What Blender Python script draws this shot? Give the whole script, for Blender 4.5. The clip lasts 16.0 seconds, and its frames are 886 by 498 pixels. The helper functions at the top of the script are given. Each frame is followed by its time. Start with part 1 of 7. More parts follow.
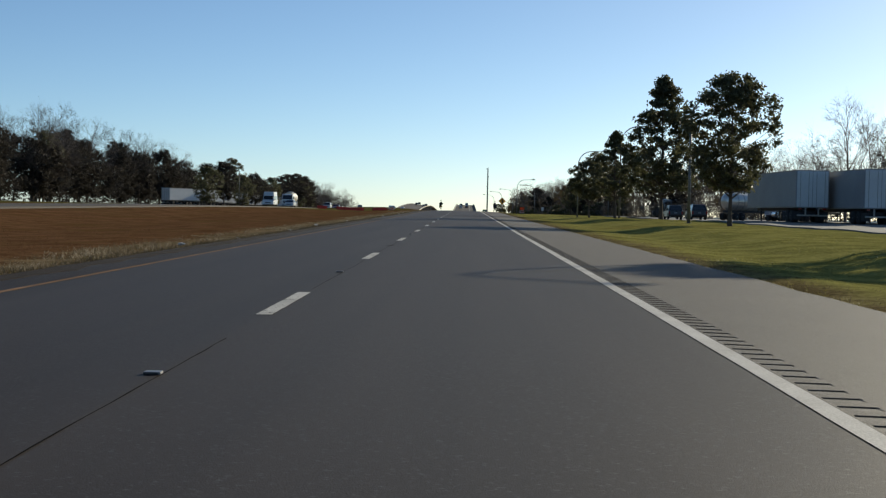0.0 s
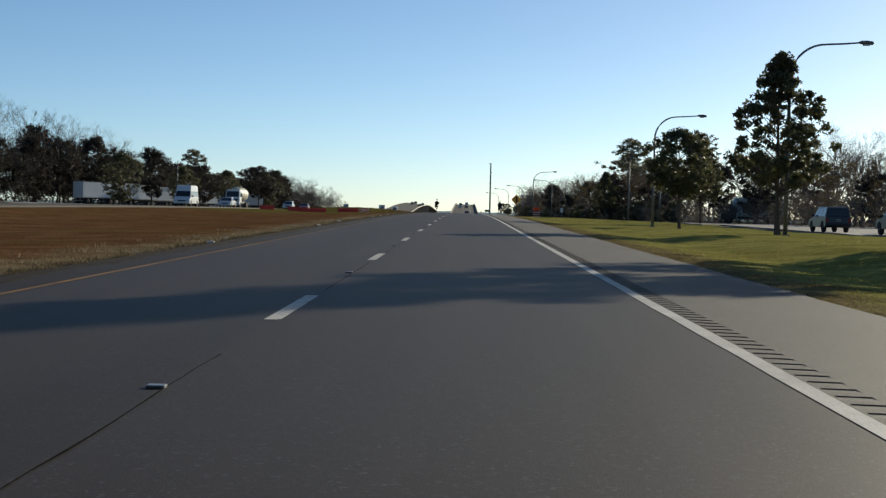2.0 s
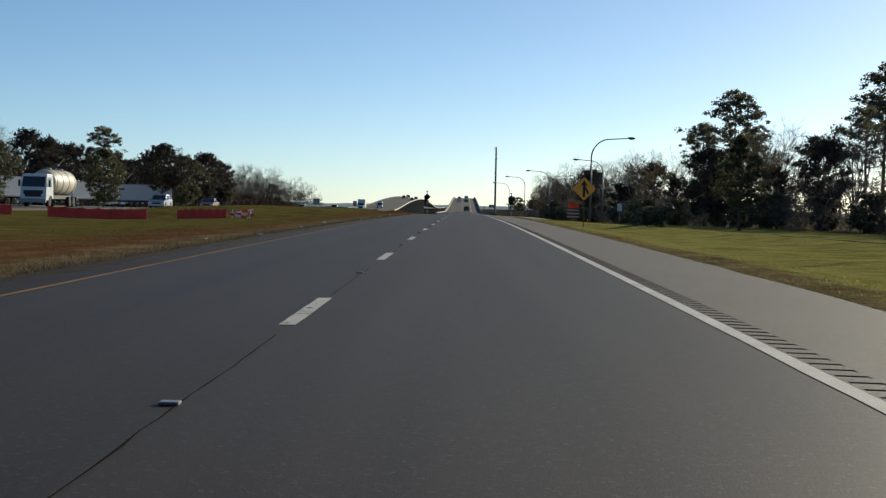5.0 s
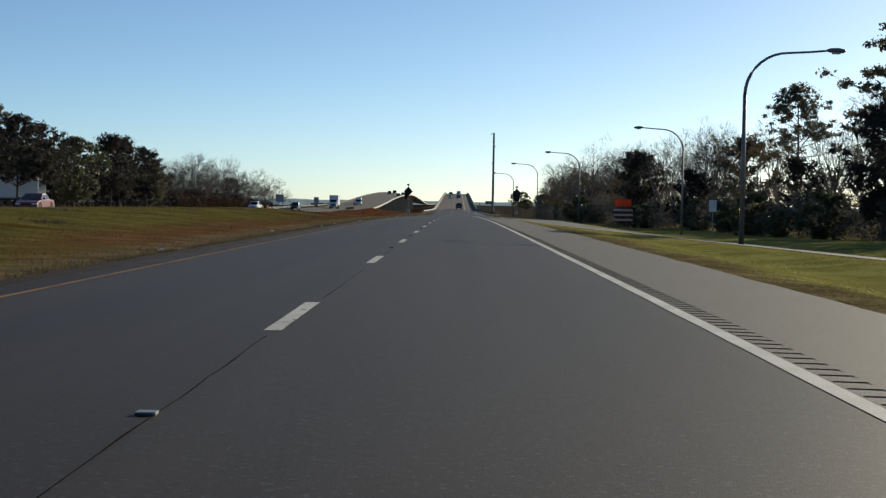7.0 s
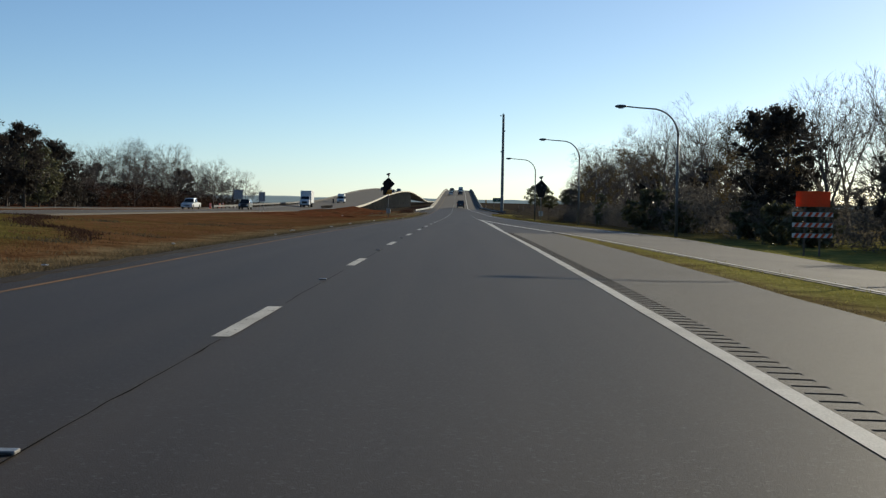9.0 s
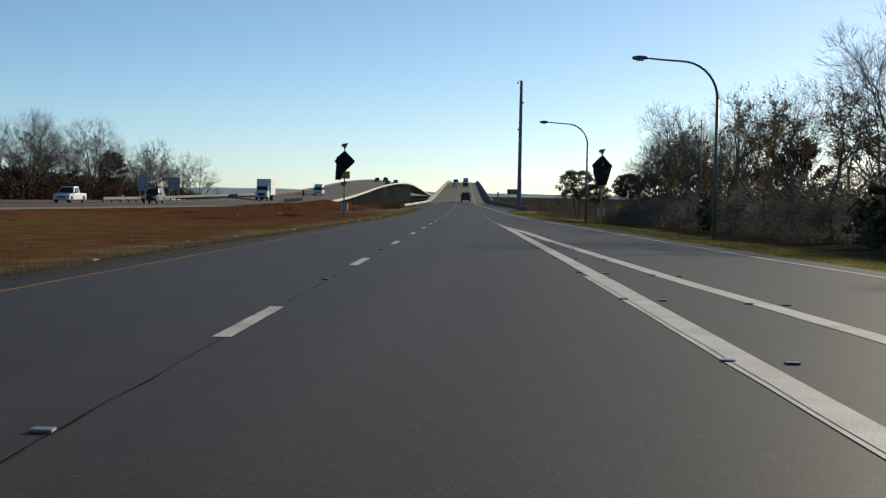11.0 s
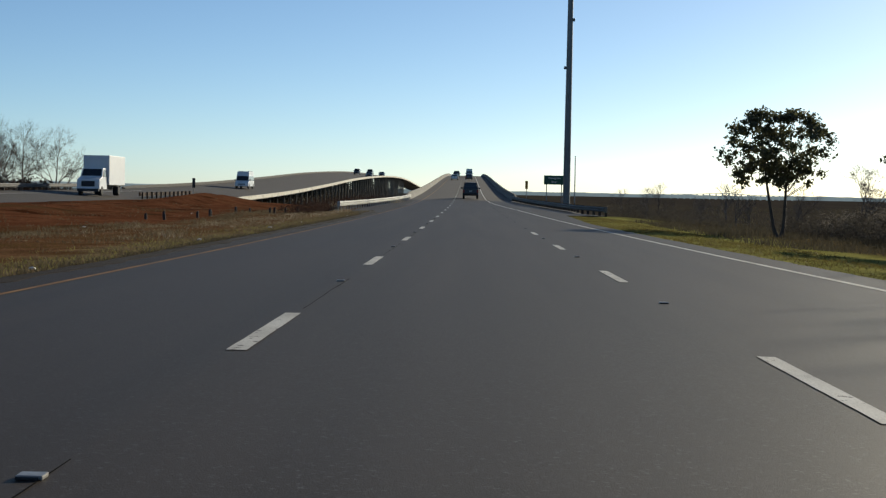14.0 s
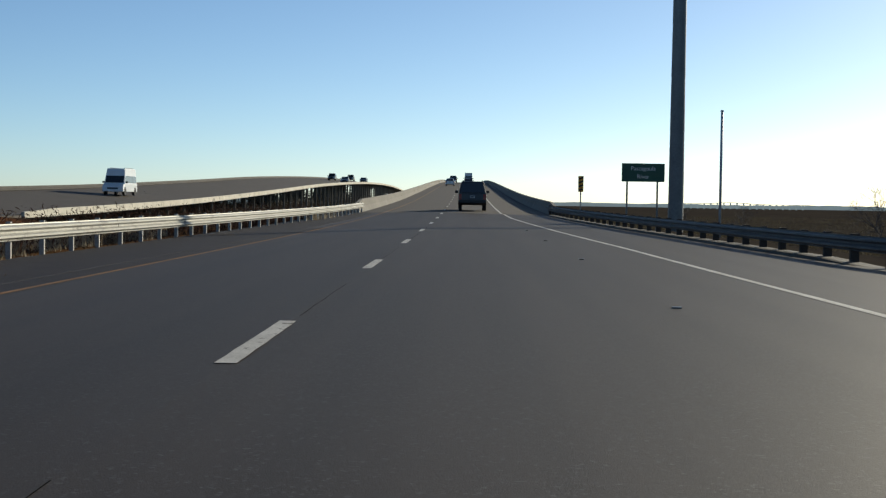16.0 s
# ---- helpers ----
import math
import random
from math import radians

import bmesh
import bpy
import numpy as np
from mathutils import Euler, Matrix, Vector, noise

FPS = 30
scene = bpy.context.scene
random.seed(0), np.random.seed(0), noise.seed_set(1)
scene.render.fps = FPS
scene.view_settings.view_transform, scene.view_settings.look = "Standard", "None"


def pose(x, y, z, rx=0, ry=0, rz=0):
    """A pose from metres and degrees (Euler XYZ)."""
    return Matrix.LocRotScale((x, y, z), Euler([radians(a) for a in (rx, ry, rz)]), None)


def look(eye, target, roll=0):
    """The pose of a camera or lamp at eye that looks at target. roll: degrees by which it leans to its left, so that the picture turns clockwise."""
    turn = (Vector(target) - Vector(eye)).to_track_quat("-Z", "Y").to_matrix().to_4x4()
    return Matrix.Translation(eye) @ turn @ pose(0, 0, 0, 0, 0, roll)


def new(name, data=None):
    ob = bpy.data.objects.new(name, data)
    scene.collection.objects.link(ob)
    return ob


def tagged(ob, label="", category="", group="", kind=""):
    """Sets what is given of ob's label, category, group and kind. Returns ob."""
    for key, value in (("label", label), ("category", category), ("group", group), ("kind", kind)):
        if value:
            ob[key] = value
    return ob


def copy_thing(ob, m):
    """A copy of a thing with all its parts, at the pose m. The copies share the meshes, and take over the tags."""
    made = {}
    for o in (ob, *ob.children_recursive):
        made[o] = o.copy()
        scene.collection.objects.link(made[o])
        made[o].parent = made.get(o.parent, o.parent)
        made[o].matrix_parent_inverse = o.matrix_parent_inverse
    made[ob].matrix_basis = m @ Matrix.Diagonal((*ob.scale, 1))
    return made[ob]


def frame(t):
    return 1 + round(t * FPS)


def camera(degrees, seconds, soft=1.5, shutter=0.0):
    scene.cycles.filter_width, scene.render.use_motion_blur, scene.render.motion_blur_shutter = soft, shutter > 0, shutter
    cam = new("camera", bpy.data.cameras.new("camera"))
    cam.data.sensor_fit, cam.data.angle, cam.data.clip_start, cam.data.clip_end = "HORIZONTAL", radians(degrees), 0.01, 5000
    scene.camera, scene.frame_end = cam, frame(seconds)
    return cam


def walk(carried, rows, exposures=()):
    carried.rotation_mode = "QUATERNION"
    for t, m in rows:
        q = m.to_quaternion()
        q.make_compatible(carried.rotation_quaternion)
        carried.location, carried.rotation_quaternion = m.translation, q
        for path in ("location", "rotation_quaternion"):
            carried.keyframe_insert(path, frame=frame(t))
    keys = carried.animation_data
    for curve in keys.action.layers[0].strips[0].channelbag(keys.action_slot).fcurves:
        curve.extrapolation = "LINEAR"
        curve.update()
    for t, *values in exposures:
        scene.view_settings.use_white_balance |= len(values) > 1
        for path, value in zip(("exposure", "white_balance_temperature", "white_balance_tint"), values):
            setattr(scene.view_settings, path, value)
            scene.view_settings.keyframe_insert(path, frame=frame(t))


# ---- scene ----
cam = camera(35.42, 16.0, 1.3)
PATH = [
    (0.0, pose(0.000, 0.114, 1.024, 88.515, -1.246, 0.963)),
    (0.5, pose(-0.044, 18.339, 1.170, 88.521, -1.329, 0.928)),
    (1.0, pose(-0.061, 36.779, 1.298, 88.531, -1.389, 0.907)),
    (1.5, pose(-0.108, 55.380, 1.425, 88.461, -1.402, 0.920)),
    (2.0, pose(-0.138, 73.676, 1.559, 88.486, -1.408, 0.951)),
    (2.5, pose(-0.182, 92.027, 1.694, 88.521, -1.406, 0.981)),
    (3.0, pose(-0.225, 110.488, 1.830, 88.517, -1.414, 0.971)),
    (3.5, pose(-0.256, 129.113, 1.967, 88.577, -1.382, 0.943)),
    (4.0, pose(-0.289, 147.406, 2.109, 88.542, -1.281, 0.948)),
    (4.2, pose(-0.300, 154.719, 2.164, 88.422, -1.245, 0.967)),
    (6.3, pose(-0.399, 231.769, 2.537, 88.162, -1.066, 0.731)),
    (6.5, pose(-0.383, 239.097, 2.552, 88.160, -1.044, 0.690)),
    (7.0, pose(-0.318, 257.414, 2.572, 88.066, -0.989, 0.603)),
    (7.5, pose(-0.227, 275.785, 2.568, 88.032, -0.954, 0.553)),
    (8.0, pose(-0.133, 294.292, 2.549, 88.030, -0.928, 0.575)),
    (8.5, pose(-0.052, 312.681, 2.522, 87.922, -0.944, 0.670)),
    (9.0, pose(0.018, 331.084, 2.485, 87.963, -0.981, 0.715)),
    (11.3, pose(0.039, 415.270, 2.009, 87.692, -1.157, 0.975)),
    (11.5, pose(0.038, 422.601, 1.953, 87.721, -1.172, 1.017)),
    (12.0, pose(0.026, 441.028, 1.806, 87.683, -1.184, 1.095)),
    (12.5, pose(-0.035, 459.562, 1.652, 87.632, -1.158, 1.075)),
    (13.0, pose(-0.120, 478.089, 1.505, 87.546, -1.137, 1.048)),
    (13.5, pose(-0.170, 496.482, 1.363, 87.579, -1.129, 1.014)),
    (14.0, pose(-0.220, 515.029, 1.222, 87.629, -1.079, 1.022)),
    (14.5, pose(-0.240, 533.529, 1.105, 87.627, -1.038, 1.040)),
    (15.0, pose(-0.243, 551.934, 1.027, 87.778, -1.029, 1.018)),
    (15.5, pose(-0.248, 570.304, 0.976, 87.950, -0.990, 1.005)),
    (16.0, pose(-0.268, 588.847, 0.962, 88.058, -0.905, 0.971)),
]
walk(cam, PATH, [(0.0, -0.1, 6900, 2), (2.1, -0.1, 6900, 2), (2.5, -0.2, 6900, 2), (2.9, -0.1, 6900, 2), (16.0, -0.1, 6900, 2)])

# ---- world and sun ----
SUN_AZ, SUN_EL = radians(33.9), radians(17.3)
world = bpy.data.worlds.new("sky")
scene.world = world
world.use_nodes = True
wn = world.node_tree.nodes
sky = wn.new("ShaderNodeTexSky")
sky.sky_type, sky.sun_disc = "NISHITA", False
sky.sun_elevation, sky.sun_rotation = SUN_EL, SUN_AZ
sky.air_density, sky.dust_density, sky.ozone_density = 0.6, 0.28, 3.7
world.node_tree.links.new(sky.outputs[0], wn["Background"].inputs[0])
wn["Background"].inputs[1].default_value = 0.122
sun_data = bpy.data.lights.new("sun", "SUN")
sun_data.energy, sun_data.angle, sun_data.color = 5.0, radians(0.55), (1.0, 0.90, 0.77)
sun = new("sun", sun_data)
sun.matrix_world = look((0, 0, 100), (-math.sin(SUN_AZ) * math.cos(SUN_EL), -math.cos(SUN_AZ) * math.cos(SUN_EL), 100 - math.sin(SUN_EL)))


# ---- materials ----
def mat(name, col, rough=0.8, metal=0.0, var=0.25, scale=3.0, fine=60.0, bump=0.2, rand=0.0, spec=0.5, col2=None, trans=0.0, island=0.0, speck=0.0):
    """Principled surface with two scales of variation, fine relief and a shift from piece to piece."""
    m = bpy.data.materials.new(name)
    m.use_nodes = True
    nt = m.node_tree
    nd, lk = nt.nodes, nt.links
    b = nd["Principled BSDF"]
    b.inputs["Roughness"].default_value, b.inputs["Metallic"].default_value = rough, metal
    b.inputs["Specular IOR Level"].default_value = spec
    geo = nd.new("ShaderNodeNewGeometry")
    big, small = nd.new("ShaderNodeTexNoise"), nd.new("ShaderNodeTexNoise")
    big.inputs["Scale"].default_value, small.inputs["Scale"].default_value = scale, fine
    big.inputs["Detail"].default_value, small.inputs["Detail"].default_value = 4.0, 2.0
    for t in (big, small):
        lk.new(geo.outputs["Position"], t.inputs["Vector"])
    add = nd.new("ShaderNodeMath")
    add.operation = "ADD"
    lk.new(big.outputs[0], add.inputs[0])
    lk.new(small.outputs[0], add.inputs[1])
    last = add
    for k, src in ((rand, "o"), (island, "i")):
        if k:
            r = nd.new("ShaderNodeObjectInfo").outputs["Random"] if src == "o" else geo.outputs["Random Per Island"]
            ma = nd.new("ShaderNodeMath")
            ma.operation = "MULTIPLY_ADD"
            lk.new(r, ma.inputs[0])
            ma.inputs[1].default_value = k
            lk.new(last.outputs[0], ma.inputs[2])
            last = ma
    ramp = nd.new("ShaderNodeMapRange")
    ramp.inputs[1].default_value, ramp.inputs[2].default_value = 0.65, 1.35 + rand + island
    lk.new(last.outputs[0], ramp.inputs[0])
    mix = nd.new("ShaderNodeMix")
    mix.data_type = "RGBA"
    c2 = col2 or tuple(min(1.0, c * (1 + var)) for c in col)
    c1 = tuple(c * (1 - var) for c in col) if not col2 else col
    mix.inputs[6].default_value, mix.inputs[7].default_value = (*c1, 1), (*c2, 1)
    lk.new(ramp.outputs[0], mix.inputs[0])
    if speck:
        dot = nd.new("ShaderNodeTexVoronoi")
        dot.inputs["Scale"].default_value = 60.0
        lk.new(geo.outputs["Position"], dot.inputs["Vector"])
        pick = nd.new("ShaderNodeMapRange")
        pick.inputs[1].default_value, pick.inputs[2].default_value = 0.93, 0.99
        split = nd.new("ShaderNodeSeparateColor")
        lk.new(dot.outputs["Color"], split.inputs[0])
        lk.new(split.outputs[0], pick.inputs[0])
        grit = nd.new("ShaderNodeMix")
        grit.data_type = "RGBA"
        grit.inputs[7].default_value = (speck, speck * 0.88, speck * 0.75, 1)
        lk.new(pick.outputs[0], grit.inputs[0])
        lk.new(mix.outputs[2], grit.inputs[6])
        mix = grit
    lk.new(mix.outputs[2], b.inputs["Base Color"])
    if bump:
        bp = nd.new("ShaderNodeBump")
        bp.inputs["Strength"].default_value, bp.inputs["Distance"].default_value = bump, 0.02
        lk.new(small.outputs[0], bp.inputs["Height"])
        lk.new(bp.outputs[0], b.inputs["Normal"])
    if trans:
        tr = nd.new("ShaderNodeBsdfTranslucent")
        lk.new(mix.outputs[2], tr.inputs[0])
        ms = nd.new("ShaderNodeMixShader")
        ms.inputs[0].default_value = trans
        lk.new(b.outputs[0], ms.inputs[1])
        lk.new(tr.outputs[0], ms.inputs[2])
        lk.new(ms.outputs[0], nd["Material Output"].inputs[0])
    return m


ASPHALT = mat("asphalt", (0.050, 0.0385, 0.0295), 0.58, var=0.3, scale=1.4, fine=130, bump=0.14, spec=0.10, speck=0.085)
ASPHALT.node_tree.nodes["Principled BSDF"].inputs["Specular Tint"].default_value = (1.0, 0.88, 0.80, 1)


def streak(m, along):
    """Draw the broad variation out along the direction of travel, as wheel tracks and oil bands are."""
    nd, lk = m.node_tree.nodes, m.node_tree.links
    big = next(n for n in nd if n.bl_idname == "ShaderNodeTexNoise")
    mp = nd.new("ShaderNodeMapping")
    mp.inputs["Scale"].default_value = (1.0, along, 1.0)
    lk.new(big.inputs["Vector"].links[0].from_socket, mp.inputs[0])
    lk.new(mp.outputs[0], big.inputs["Vector"])


streak(ASPHALT, 0.03)
SHOULDER = mat("shoulder_asphalt", (0.046, 0.036, 0.028), 0.70, var=0.25, scale=0.5, fine=100, bump=0.35, spec=0.19, speck=0.10)


def sheened(m, weight, tint):
    """A tinted sheen that brightens the road at a low angle."""
    b = m.node_tree.nodes["Principled BSDF"]
    b.inputs["Sheen Weight"].default_value, b.inputs["Sheen Roughness"].default_value = weight, 0.45
    b.inputs["Sheen Tint"].default_value = (*tint, 1)


sheened(SHOULDER, 0.085, (0.95, 0.88, 0.78))
SLIP = mat("slip_road_asphalt", (0.115, 0.100, 0.084), 0.8, var=0.25, scale=0.5, fine=100, bump=0.3, spec=0.3, speck=0.16)
RAMP = mat("ramp_asphalt", (0.075, 0.062, 0.050), 0.8, var=0.2, scale=0.5, fine=100, bump=0.3, spec=0.25)
DIRT = mat("edge_dirt", (0.024, 0.017, 0.014), 0.95, var=0.4, scale=1.5, fine=30, bump=0.6, spec=0.1)
WHITE = mat("white_paint", (0.36, 0.34, 0.30), 0.75, scale=1.2, fine=60, bump=0.25, col2=(0.66, 0.635, 0.58), spec=0.25)


def worn_paint():
    """Thick road paint, chipped through to the asphalt in ragged flakes."""
    m = mat("worn_white_paint", (0.36, 0.34, 0.30), 0.75, scale=1.2, fine=60, bump=0.25, col2=(0.66, 0.635, 0.58), spec=0.25)
    nd, lk = m.node_tree.nodes, m.node_tree.links
    b = nd["Principled BSDF"]
    base = b.inputs["Base Color"].links[0].from_socket
    geo, t, r, mix = (nd.new("ShaderNode" + k) for k in ("NewGeometry", "TexNoise", "MapRange", "Mix"))
    t.inputs["Scale"].default_value, t.inputs["Detail"].default_value, t.inputs["Roughness"].default_value = 7.0, 5.0, 0.7
    r.inputs[1].default_value, r.inputs[2].default_value = 0.60, 0.64
    mix.data_type = "RGBA"
    mix.inputs[7].default_value = (0.03, 0.025, 0.02, 1)
    lk.new(geo.outputs["Position"], t.inputs["Vector"])
    lk.new(t.outputs[0], r.inputs[0])
    lk.new(r.outputs[0], mix.inputs[0])
    lk.new(base, mix.inputs[6])
    lk.new(mix.outputs[2], b.inputs["Base Color"])
    return m


WORN = worn_paint()


def stained(name, col, dark, cut, rough=0.85, metal=0.0):
    """A pale weathered surface with dark runs and blotches."""
    m = mat(name, col, rough, metal, var=0.2, scale=0.6, fine=15, bump=0.25)
    nd, lk = m.node_tree.nodes, m.node_tree.links
    b = nd["Principled BSDF"]
    base = b.inputs["Base Color"].links[0].from_socket
    geo, mp, t, r, mix = (nd.new("ShaderNode" + k) for k in ("NewGeometry", "Mapping", "TexNoise", "MapRange", "Mix"))
    mp.inputs["Scale"].default_value = (1.0, 0.55, 0.6)
    t.inputs["Scale"].default_value, t.inputs["Detail"].default_value, t.inputs["Roughness"].default_value = 1.6, 6.0, 0.7
    r.inputs[1].default_value, r.inputs[2].default_value = cut, cut + 0.12
    mix.data_type = "RGBA"
    mix.inputs[7].default_value = (*dark, 1)
    lk.new(geo.outputs["Position"], mp.inputs[0])
    lk.new(mp.outputs[0], t.inputs["Vector"])
    lk.new(t.outputs[0], r.inputs[0])
    lk.new(r.outputs[0], mix.inputs[0])
    lk.new(base, mix.inputs[6])
    lk.new(mix.outputs[2], b.inputs["Base Color"])
    return m
YELLOW = mat("yellow_paint", (0.12, 0.062, 0.025), 0.7, scale=0.8, fine=25, col2=(0.36, 0.18, 0.058), spec=0.2)
EDGE_TAR = mat("left_shoulder_tar", (0.026, 0.019, 0.0165), 0.7, var=0.35, scale=0.8, fine=60, bump=0.4, spec=0.15)
GRASS = mat("green_grass", (0.09, 0.11, 0.022), 0.9, scale=0.25, fine=9, bump=0.6, col2=(0.21, 0.22, 0.05))
CONCRETE = mat("concrete", (0.42, 0.40, 0.35), 0.85, var=0.25, scale=0.6, fine=15, bump=0.3)
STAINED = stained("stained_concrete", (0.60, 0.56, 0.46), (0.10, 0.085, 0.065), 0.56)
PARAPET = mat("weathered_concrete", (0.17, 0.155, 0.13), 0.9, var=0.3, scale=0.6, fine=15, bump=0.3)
DARK_CONC = mat("dark_concrete", (0.055, 0.047, 0.038), 0.9, var=0.35, scale=0.6, fine=15, bump=0.3)
# Darker than RAIL: the shade on the right-hand rail is put into its colour.
STEEL_DARK = mat("dark_steel", (0.13, 0.125, 0.12), 0.65, 0.2, var=0.3, scale=1.0, fine=12, bump=0.1)
RAIL = stained("stained_galvanised_steel", (0.38, 0.37, 0.33), (0.10, 0.09, 0.075), 0.57, 0.55, 0.25)
STEEL = mat("galvanised_steel", (0.34, 0.33, 0.30), 0.6, 0.25, var=0.2, scale=1.0, fine=12, bump=0.1)
POLE = mat("lamp_pole_steel", (0.16, 0.165, 0.165), 0.5, 0.6, var=0.2, scale=1.0, fine=12, bump=0.1)
WOOD = mat("weathered_wood", (0.16, 0.12, 0.085), 0.9, var=0.35, scale=3, fine=30, bump=0.4, rand=0.3)
WOOD_DARK = mat("creosoted_timber", (0.05, 0.038, 0.03), 0.9, var=0.35, scale=3, fine=30, bump=0.4, rand=0.3)
BARK = mat("bark", (0.085, 0.065, 0.05), 0.95, var=0.35, scale=3, fine=18, bump=0.8)
TWIG = mat("grey_twigs", (0.135, 0.108, 0.09), 0.95, var=0.3, scale=2, fine=20, bump=0.3, rand=0.3)
LEAF = mat("evergreen_leaf", (0.05, 0.053, 0.028), 0.5, scale=0.8, fine=8, bump=0.0, col2=(0.15, 0.145, 0.07), trans=0.45, island=0.4)
LEAF_GLOSS = mat("glossy_leaf", (0.05, 0.06, 0.03), 0.16, scale=0.8, fine=8, bump=0.0, col2=(0.16, 0.17, 0.08), trans=0.2, island=0.4, spec=0.8)
# Grey twigs, with a paler tone that also imitates glare over the right-hand wood.
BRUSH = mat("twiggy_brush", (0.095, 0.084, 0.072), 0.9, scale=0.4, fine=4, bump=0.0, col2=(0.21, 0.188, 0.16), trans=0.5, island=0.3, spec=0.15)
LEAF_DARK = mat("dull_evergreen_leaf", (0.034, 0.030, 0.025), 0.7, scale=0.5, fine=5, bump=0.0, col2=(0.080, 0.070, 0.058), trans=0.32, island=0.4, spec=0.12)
NEEDLE = mat("pine_needle", (0.085, 0.08, 0.052), 0.6, scale=0.8, fine=8, bump=0.0, col2=(0.19, 0.18, 0.11), trans=0.5, island=0.4)


# ---- shapes ----
def part(name, bm, material, parent=None, label="", smooth=False):
    me = bpy.data.meshes.new(name)
    if smooth:
        for f in bm.faces:
            f.smooth = True
    bm.to_mesh(me)
    bm.free()
    me.materials.append(material)
    ob = new(name, me)
    ob.parent = parent
    if label:
        ob["label"] = label
    return ob


def mesh_part(name, verts, faces, material, parent=None, label="", smooth=False):
    me = bpy.data.meshes.new(name)
    me.from_pydata(verts, [], faces)
    if smooth:
        me.shade_smooth()
    me.materials.append(material)
    ob = new(name, me)
    ob.parent = parent
    if label:
        ob["label"] = label
    return ob


def soup(name, verts, material, parent=None, label="", n=4):
    """Loose n-cornered faces from an array of corners."""
    v = np.asarray(verts, np.float32).reshape(-1, 3)
    k = len(v) // n
    me = bpy.data.meshes.new(name)
    me.vertices.add(len(v))
    me.vertices.foreach_set("co", v.ravel())
    me.loops.add(len(v))
    me.loops.foreach_set("vertex_index", np.arange(len(v), dtype=np.int32))
    me.polygons.add(k)
    me.polygons.foreach_set("loop_start", np.arange(0, len(v), n, dtype=np.int32))
    me.polygons.foreach_set("loop_total", np.full(k, n, np.int32))
    me.update(calc_edges=True)
    me.materials.append(material)
    ob = new(name, me)
    ob.parent = parent
    if label:
        ob["label"] = label
    return ob


def thing(name, x, y, z, label, category, group="", rz=0.0):
    ob = new(name)
    ob.matrix_basis = pose(x, y, z, 0, 0, rz)
    ob.empty_display_size = 0.3
    return tagged(ob, label, category, group)


def box(bm, x0, x1, y0, y1, z0, z1, bevel=0.0, m=None):
    geo = bmesh.ops.create_cube(bm, size=1.0)["verts"]
    bmesh.ops.scale(bm, vec=(x1 - x0, y1 - y0, z1 - z0), verts=geo)
    bmesh.ops.translate(bm, vec=((x0 + x1) / 2, (y0 + y1) / 2, (z0 + z1) / 2), verts=geo)
    if bevel:
        edges = list({e for v in geo for e in v.link_edges})
        out = bmesh.ops.bevel(bm, geom=edges, offset=bevel, segments=2, affect="EDGES", profile=0.6)
        geo = list({v for f in out["faces"] for v in f.verts} | {v for v in geo if v.is_valid})
    if m is not None:
        bmesh.ops.transform(bm, matrix=m, verts=geo)
    return bm


def tube(bm, pts, radii, seg=8, caps=True):
    """A tapered tube along a line of points."""
    rings, ref = [], Vector((0.31, 0.2, 0.93)).normalized()
    pts = [Vector(p) for p in pts]
    for i, p in enumerate(pts):
        d = (pts[min(i + 1, len(pts) - 1)] - pts[max(i - 1, 0)]).normalized()
        a = d.cross(ref if abs(d.dot(ref)) < 0.95 else Vector((1, 0, 0))).normalized()
        b = d.cross(a)
        r = radii[i] if isinstance(radii, (list, tuple)) else radii
        rings.append([bm.verts.new(p + (a * math.cos(2 * math.pi * k / seg) + b * math.sin(2 * math.pi * k / seg)) * r) for k in range(seg)])
    for r0, r1 in zip(rings, rings[1:]):
        for k in range(seg):
            bm.faces.new((r0[k], r0[(k + 1) % seg], r1[(k + 1) % seg], r1[k]))
    if caps:
        bm.faces.new(rings[0][::-1])
        bm.faces.new(rings[-1])
    return bm


def lathe(bm, prof, seg=20, axis="z", at=(0, 0, 0)):
    """A turned body: prof is (radius, along)."""
    rings = []
    for r, h in prof:
        ring = []
        for k in range(seg):
            a = 2 * math.pi * k / seg
            p = (r * math.cos(a), r * math.sin(a), h)
            p = p if axis == "z" else ((h, p[0], p[1]) if axis == "x" else (p[0], h, p[1]))
            ring.append(bm.verts.new(Vector(p) + Vector(at)))
        rings.append(ring)
    for r0, r1 in zip(rings, rings[1:]):
        for k in range(seg):
            bm.faces.new((r0[k], r0[(k + 1) % seg], r1[(k + 1) % seg], r1[k]))
    bm.faces.new(rings[0][::-1])
    bm.faces.new(rings[-1])
    bmesh.ops.recalc_face_normals(bm, faces=bm.faces)
    return bm


# ---- the lie of the land ----
GRADE = [-0.63, 0.0, 0.43, 0.87, 1.30, 1.52, 1.52, 1.36, 0.95, 0.46, 0.05, -0.06, 0.15, 0.98, 2.25, 3.65, 5.0, 6.2, 7.15,
         7.7, 7.5, 6.6, 5.2, 3.6, 2.2, 1.3, 0.9, 0.7, 0.7, 0.7]
WEST_GRADE = [0.3, 0.3, 0.5, 0.9, 1.3, 1.5, 1.5, 1.3, 1.0, 0.7, 0.35, 0.08, 0.19, 1.04, 2.47, 4.07, 5.27, 6.17, 6.67, 6.77, 6.3, 5.4, 4.5, 3.5,
              2.4, 1.6, 1.1, 0.9, 0.8, 0.7]
CROWN_X = -1.75


